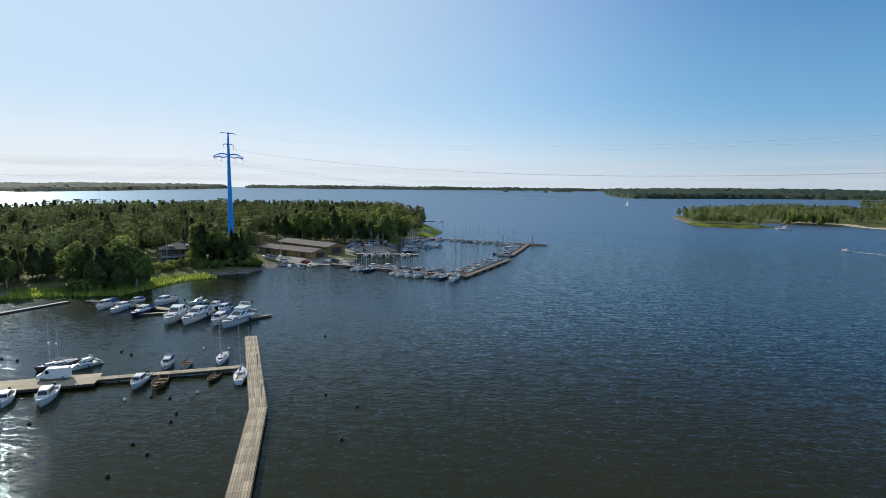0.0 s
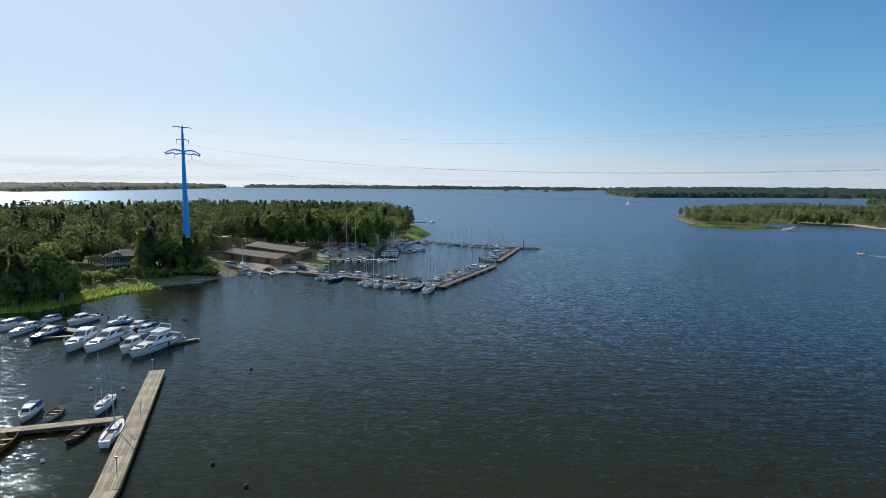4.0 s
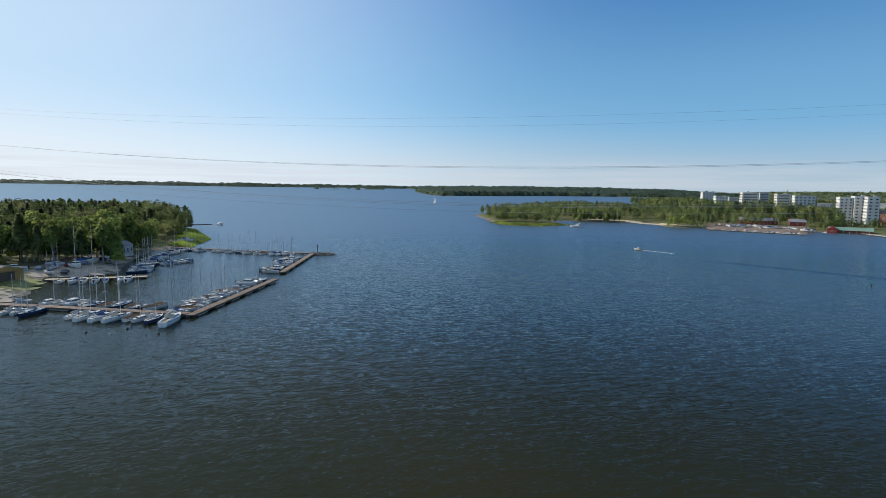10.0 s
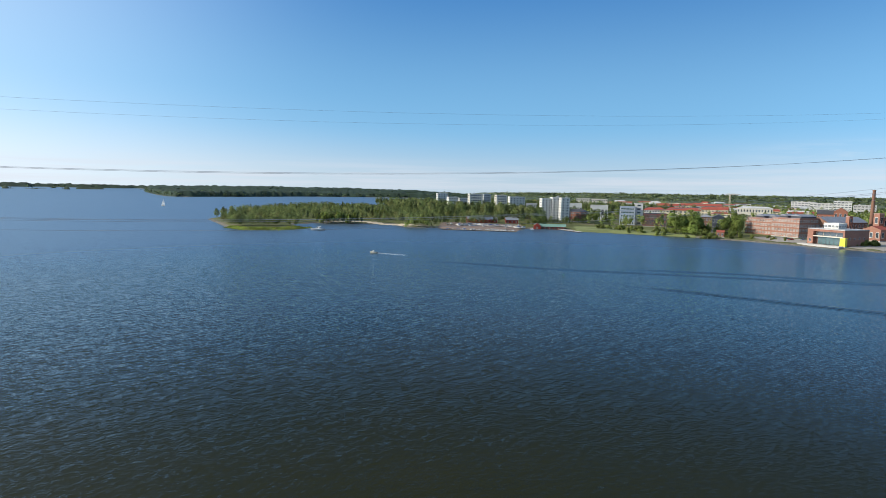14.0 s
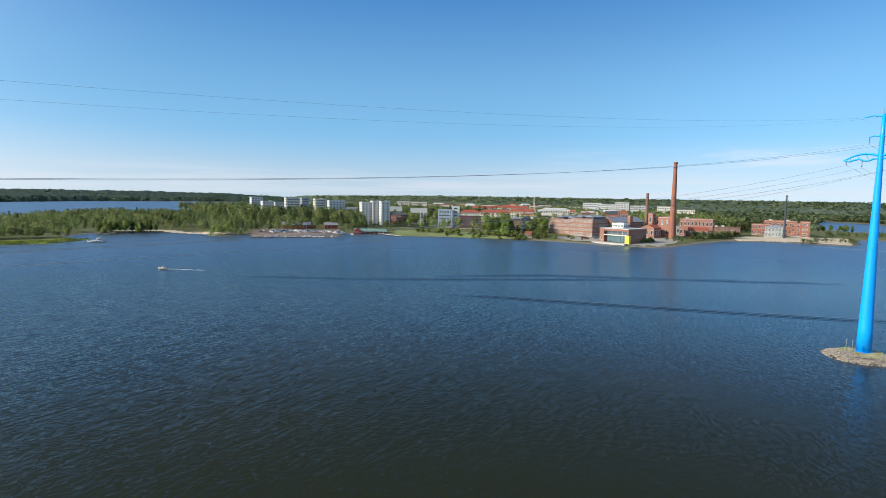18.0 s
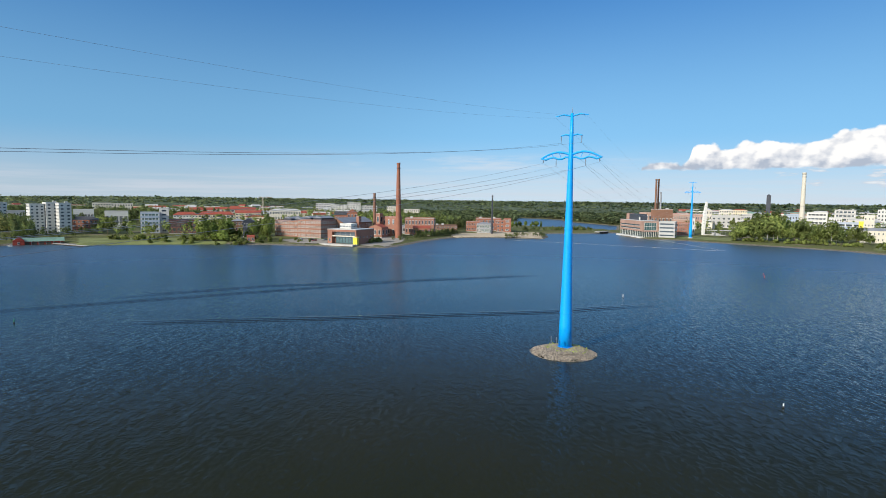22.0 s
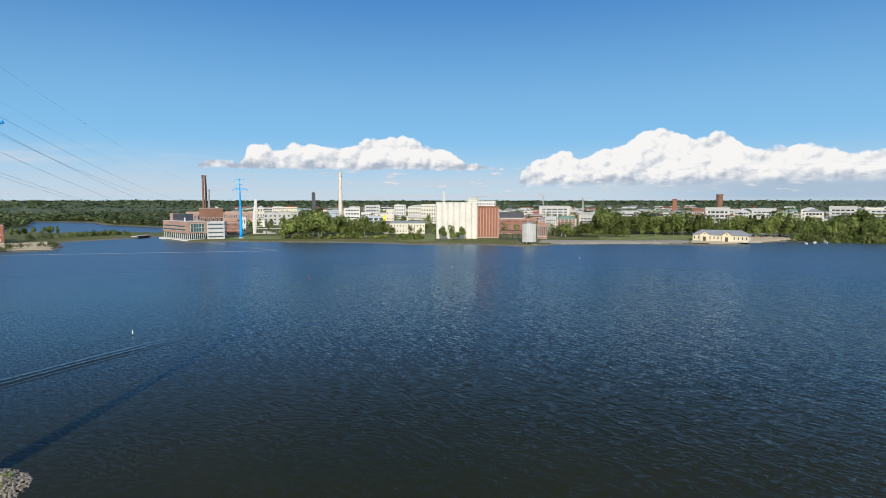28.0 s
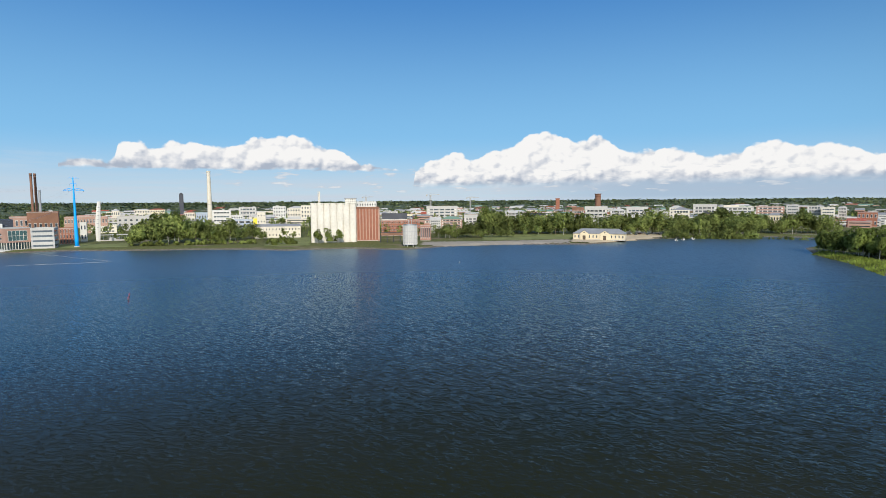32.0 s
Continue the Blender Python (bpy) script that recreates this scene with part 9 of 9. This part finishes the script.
for x, y, h in ((460, 385, 19), (437, 422, 20), (443, 417, 21), (431, 425, 18), (449, 414, 16), (463, 402, 15), (452, 420, 15)):
    tree("broad", x, y, h, "beside the brick factory")
for x, y, h in ((418, 425, 5), (419, 402, 4.6), (431, 389, 5.2), (426, 391, 4.5), (438, 376, 4.4), (448, 374, 5), (413, 429, 4.5), (432, 384, 4.2), (452, 366, 3.5), (458, 352, 3), (462, 345, 2.6), (410, 445, 4.8), (405, 455, 4.5), (470, 364, 3)):
    tree("bush", x, y, h, "on the factory shore lawn")
patch("yard", "grey gravel forecourt of the factory", [(468, 380), (492, 372), (485, 332), (452, 328), (446, 345)], GRAVEL, 0.12, step=3.0)
for i, (x, y, a) in enumerate(((474, 362, 80), (476, 352, 85), (471, 346, 75), (480, 342, 80))):
    car(x, y, gz(x, y) + 0.14, a, CAR_PAINTS[i % 4], ("silver", "dark", "dark red", "blue-grey")[i % 4] + " car parked before the factory")

# ---- boats of the near marina ----
boat("fly", -87.9, 70.1, 167, 6.2, where="moored at the near jetty")
boat("ketch", -92.9, 68.5, 168, 6.5, where="moored at the near jetty")
boat("ketch", -92.0, 69.3, 175, 6.0, where="moored at the near jetty")
boat("day", -78.9, 56.9, -141, 7.7, where="moored at the near jetty")
boat("day", -83.9, 54.1, -133, 6.5, where="moored at the near jetty")
boat("canopy", -74.3, 76.3, -144, 6.0, where="moored at the near jetty")
boat("open", -70.8, 77.3, -150, 5.0, where="moored at the near jetty")
boat("sail_small", -66.8, 82.2, -149, 7.0, where="moored at the near jetty")
boat("sail_small", -57.2, 75.5, 33, 7.5, where="moored at the near jetty")
boat("day", -71.1, 67.1, -154, 6.5, where="moored at the near jetty")
boat("wood", -67.5, 67.8, -148, 6.5, where="moored at the near jetty")
boat("dinghy", -61.1, 73.2, -162, 4.5, where="moored at the near jetty")
boat("canopy", -128.4, 109.8, -166, 8.1, where="moored at the cruiser pontoon")
boat("cruiser", -121.8, 108.7, -165, 9.5, where="moored at the cruiser pontoon")
boat("navy", -113.3, 107.3, -164, 9.5, where="moored at the cruiser pontoon")
boat("canopy", -126.2, 117.8, -170, 5.6, where="moored at the cruiser pontoon")
boat("day", -117.8, 119.6, -175, 8.4, where="moored at the cruiser pontoon")
boat("cruiser", -101.0, 105.9, -152, 14.0, where="moored at the cruiser pontoon")
boat("cruiser", -95.8, 107.3, -164, 13.8, where="moored at the cruiser pontoon")
boat("fly", -108.8, 121.9, 158, 6.3, where="moored at the cruiser pontoon")
boat("navy", -100.0, 118.8, -164, 8.6, where="moored at the cruiser pontoon")
boat("canopy", -88.1, 107.2, -163, 9.3, where="moored at the cruiser pontoon")
boat("fly", -83.9, 108.2, -173, 14.0, where="moored at the cruiser pontoon")
boat("canopy", -95.8, 117.8, -163, 7.1, where="moored at the cruiser pontoon")

# ---- mooring buoys and spar buoys ----
buoy(-89.5, 79.9, RUBBER)
buoy(-85.9, 79.0, RUBBER)
buoy(-61.4, 63.7, RUBBER)
buoy(-55.9, 59.3, RUBBER)
buoy(-54.4, 56.7, RUBBER)
buoy(-64.5, 63.1, RUBBER)
buoy(-67.4, 60.8, GELCOAT)
buoy(-59.1, 67.2, GELCOAT)
buoy(-75.7, 87.3, GELCOAT)
buoy(-70.8, 89.1, GELCOAT)
buoy(-97.1, 130.2, RUBBER)
buoy(-108.5, 129.7, RUBBER)
buoy(-113.4, 127.9, RUBBER)
buoy(-116.1, 125.3, RUBBER)
buoy(-120.7, 127.4, RUBBER)
buoy(-123.4, 124.1, RUBBER)
buoy(-126.2, 123.0, RUBBER)
buoy(-102.8, 68.8, RUBBER)
buoy(-106.6, 68.5, RUBBER)
buoy(-72.4, 49.6, RUBBER)
buoy(-73.4, 46.4, RUBBER)
buoy(-49.7, 42.5, RUBBER)
buoy(-49.7, 48.1, RUBBER)
buoy(-53.7, 49.6, RUBBER)
buoy(-39.1, 73.4, RUBBER)
buoy(-32.0, 70.5, RUBBER)
buoy(-28.9, 59.9, RUBBER)
buoy(-57.2, 104.4, RUBBER)
buoy(-96.0, 129.8, RUBBER)
buoy(-112.4, 127.5, RUBBER)
buoy(-107.0, 128.9, RUBBER)
buoy(-103.7, 124.0, RUBBER)
buoy(-103.8, 165.8, RUBBER)
buoy(-91.1, 185.0, RUBBER)
buoy(-66.6, 178.5, RUBBER)
buoy(-59.4, 182.1, RUBBER)
buoy(-60.7, 177.6, GELCOAT)
buoy(-50.2, 178.0, RUBBER)
spar_buoy(174.4, 257.9, GREEN_PAINT)
spar_buoy(289.8, 94.5, GELCOAT)
spar_buoy(389.5, 27.9, RED_PAINT)
spar_buoy(394.3, -52.5, GELCOAT)
spar_buoy(404.9, -148.5, GELCOAT)
spar_buoy(179.1, 64.5, GELCOAT, 0.8)
spar_buoy(379.3, 29.2, RED_PAINT)

# ---- town roofs behind the shore ----


def town_fill(poly, step, seed, walls, roofs, h0, h1):
    rng = random.Random(seed)
    for x, y in fill(poly, step, seed, 0.35):
        w, d, h = rng.uniform(15, 30), rng.uniform(11, 15), rng.uniform(h0, h1)
        yaw = math.degrees(math.atan2(MID[0] - x, -(MID[1] - y))) + rng.choice((-14, -6, 0, 8, 16))
        wall = rng.choice(walls)
        name = wall.name.replace("_", " ")
        kind, rm = rng.choice(roofs)
        block("town_house", "town block with " + name + " walls among trees", x, y, yaw, w, d, gz(x, y) + h, wall, roof=(kind, 0.5 if kind == "flat" else rng.uniform(2, 3.5)), roof_m=rm,
              rows=max(2, int(h / 4.2)), cols=1, side=0, style="band", fw=0.9, fh=0.42, group="town blocks", chimney=1)


town_fill([(646, -328), (550, -479), (515, -699), (796, -1264), (1398, -1167), (1492, -299), (1136, -49), (838, -132)], 125, 41, [OFFWHITE, CREAM, OFFWHITE, WHITE, PALE_BRICK, YELLOW], [("flat", LIGHT_ROOF), ("flat", LIGHT_ROOF), ("hip", GREY_ROOF), ("flat", GREY_ROOF)], 9, 14)
town_fill([(789, 500), (572, 616), (564, 789), (858, 1122), (1110, 823), (970, 544)], 112, 42, [CREAM, YELLOW, WHITE, CREAM], [("gable", RED_ROOF), ("hip", LIGHT_ROOF), ("hip", RED_ROOF)], 7, 11)
town_fill([(834, 34), (743, -92), (889, -153), (1186, -49), (1233, 75), (983, 86)], 92, 43, [CREAM, WHITE, PALE_BRICK], [("hip", LIGHT_ROOF), ("hip", RED_ROOF), ("flat", LIGHT_ROOF)], 7, 10)
far_town("carpet of pale town houses with grey and red roofs", -73, -4, 830, 3600, 760, 51, [OFFWHITE, CREAM, WHITE, PALE_BRICK, OFFWHITE], [LIGHT_ROOF, GREY_ROOF, RED_ROOF, LIGHT_ROOF, GREEN_ROOF])
far_town("far red-roofed houses among trees", 30, 62, 850, 1700, 90, 52, [CREAM, YELLOW, WHITE], [RED_ROOF, LIGHT_ROOF])
drop_templates()
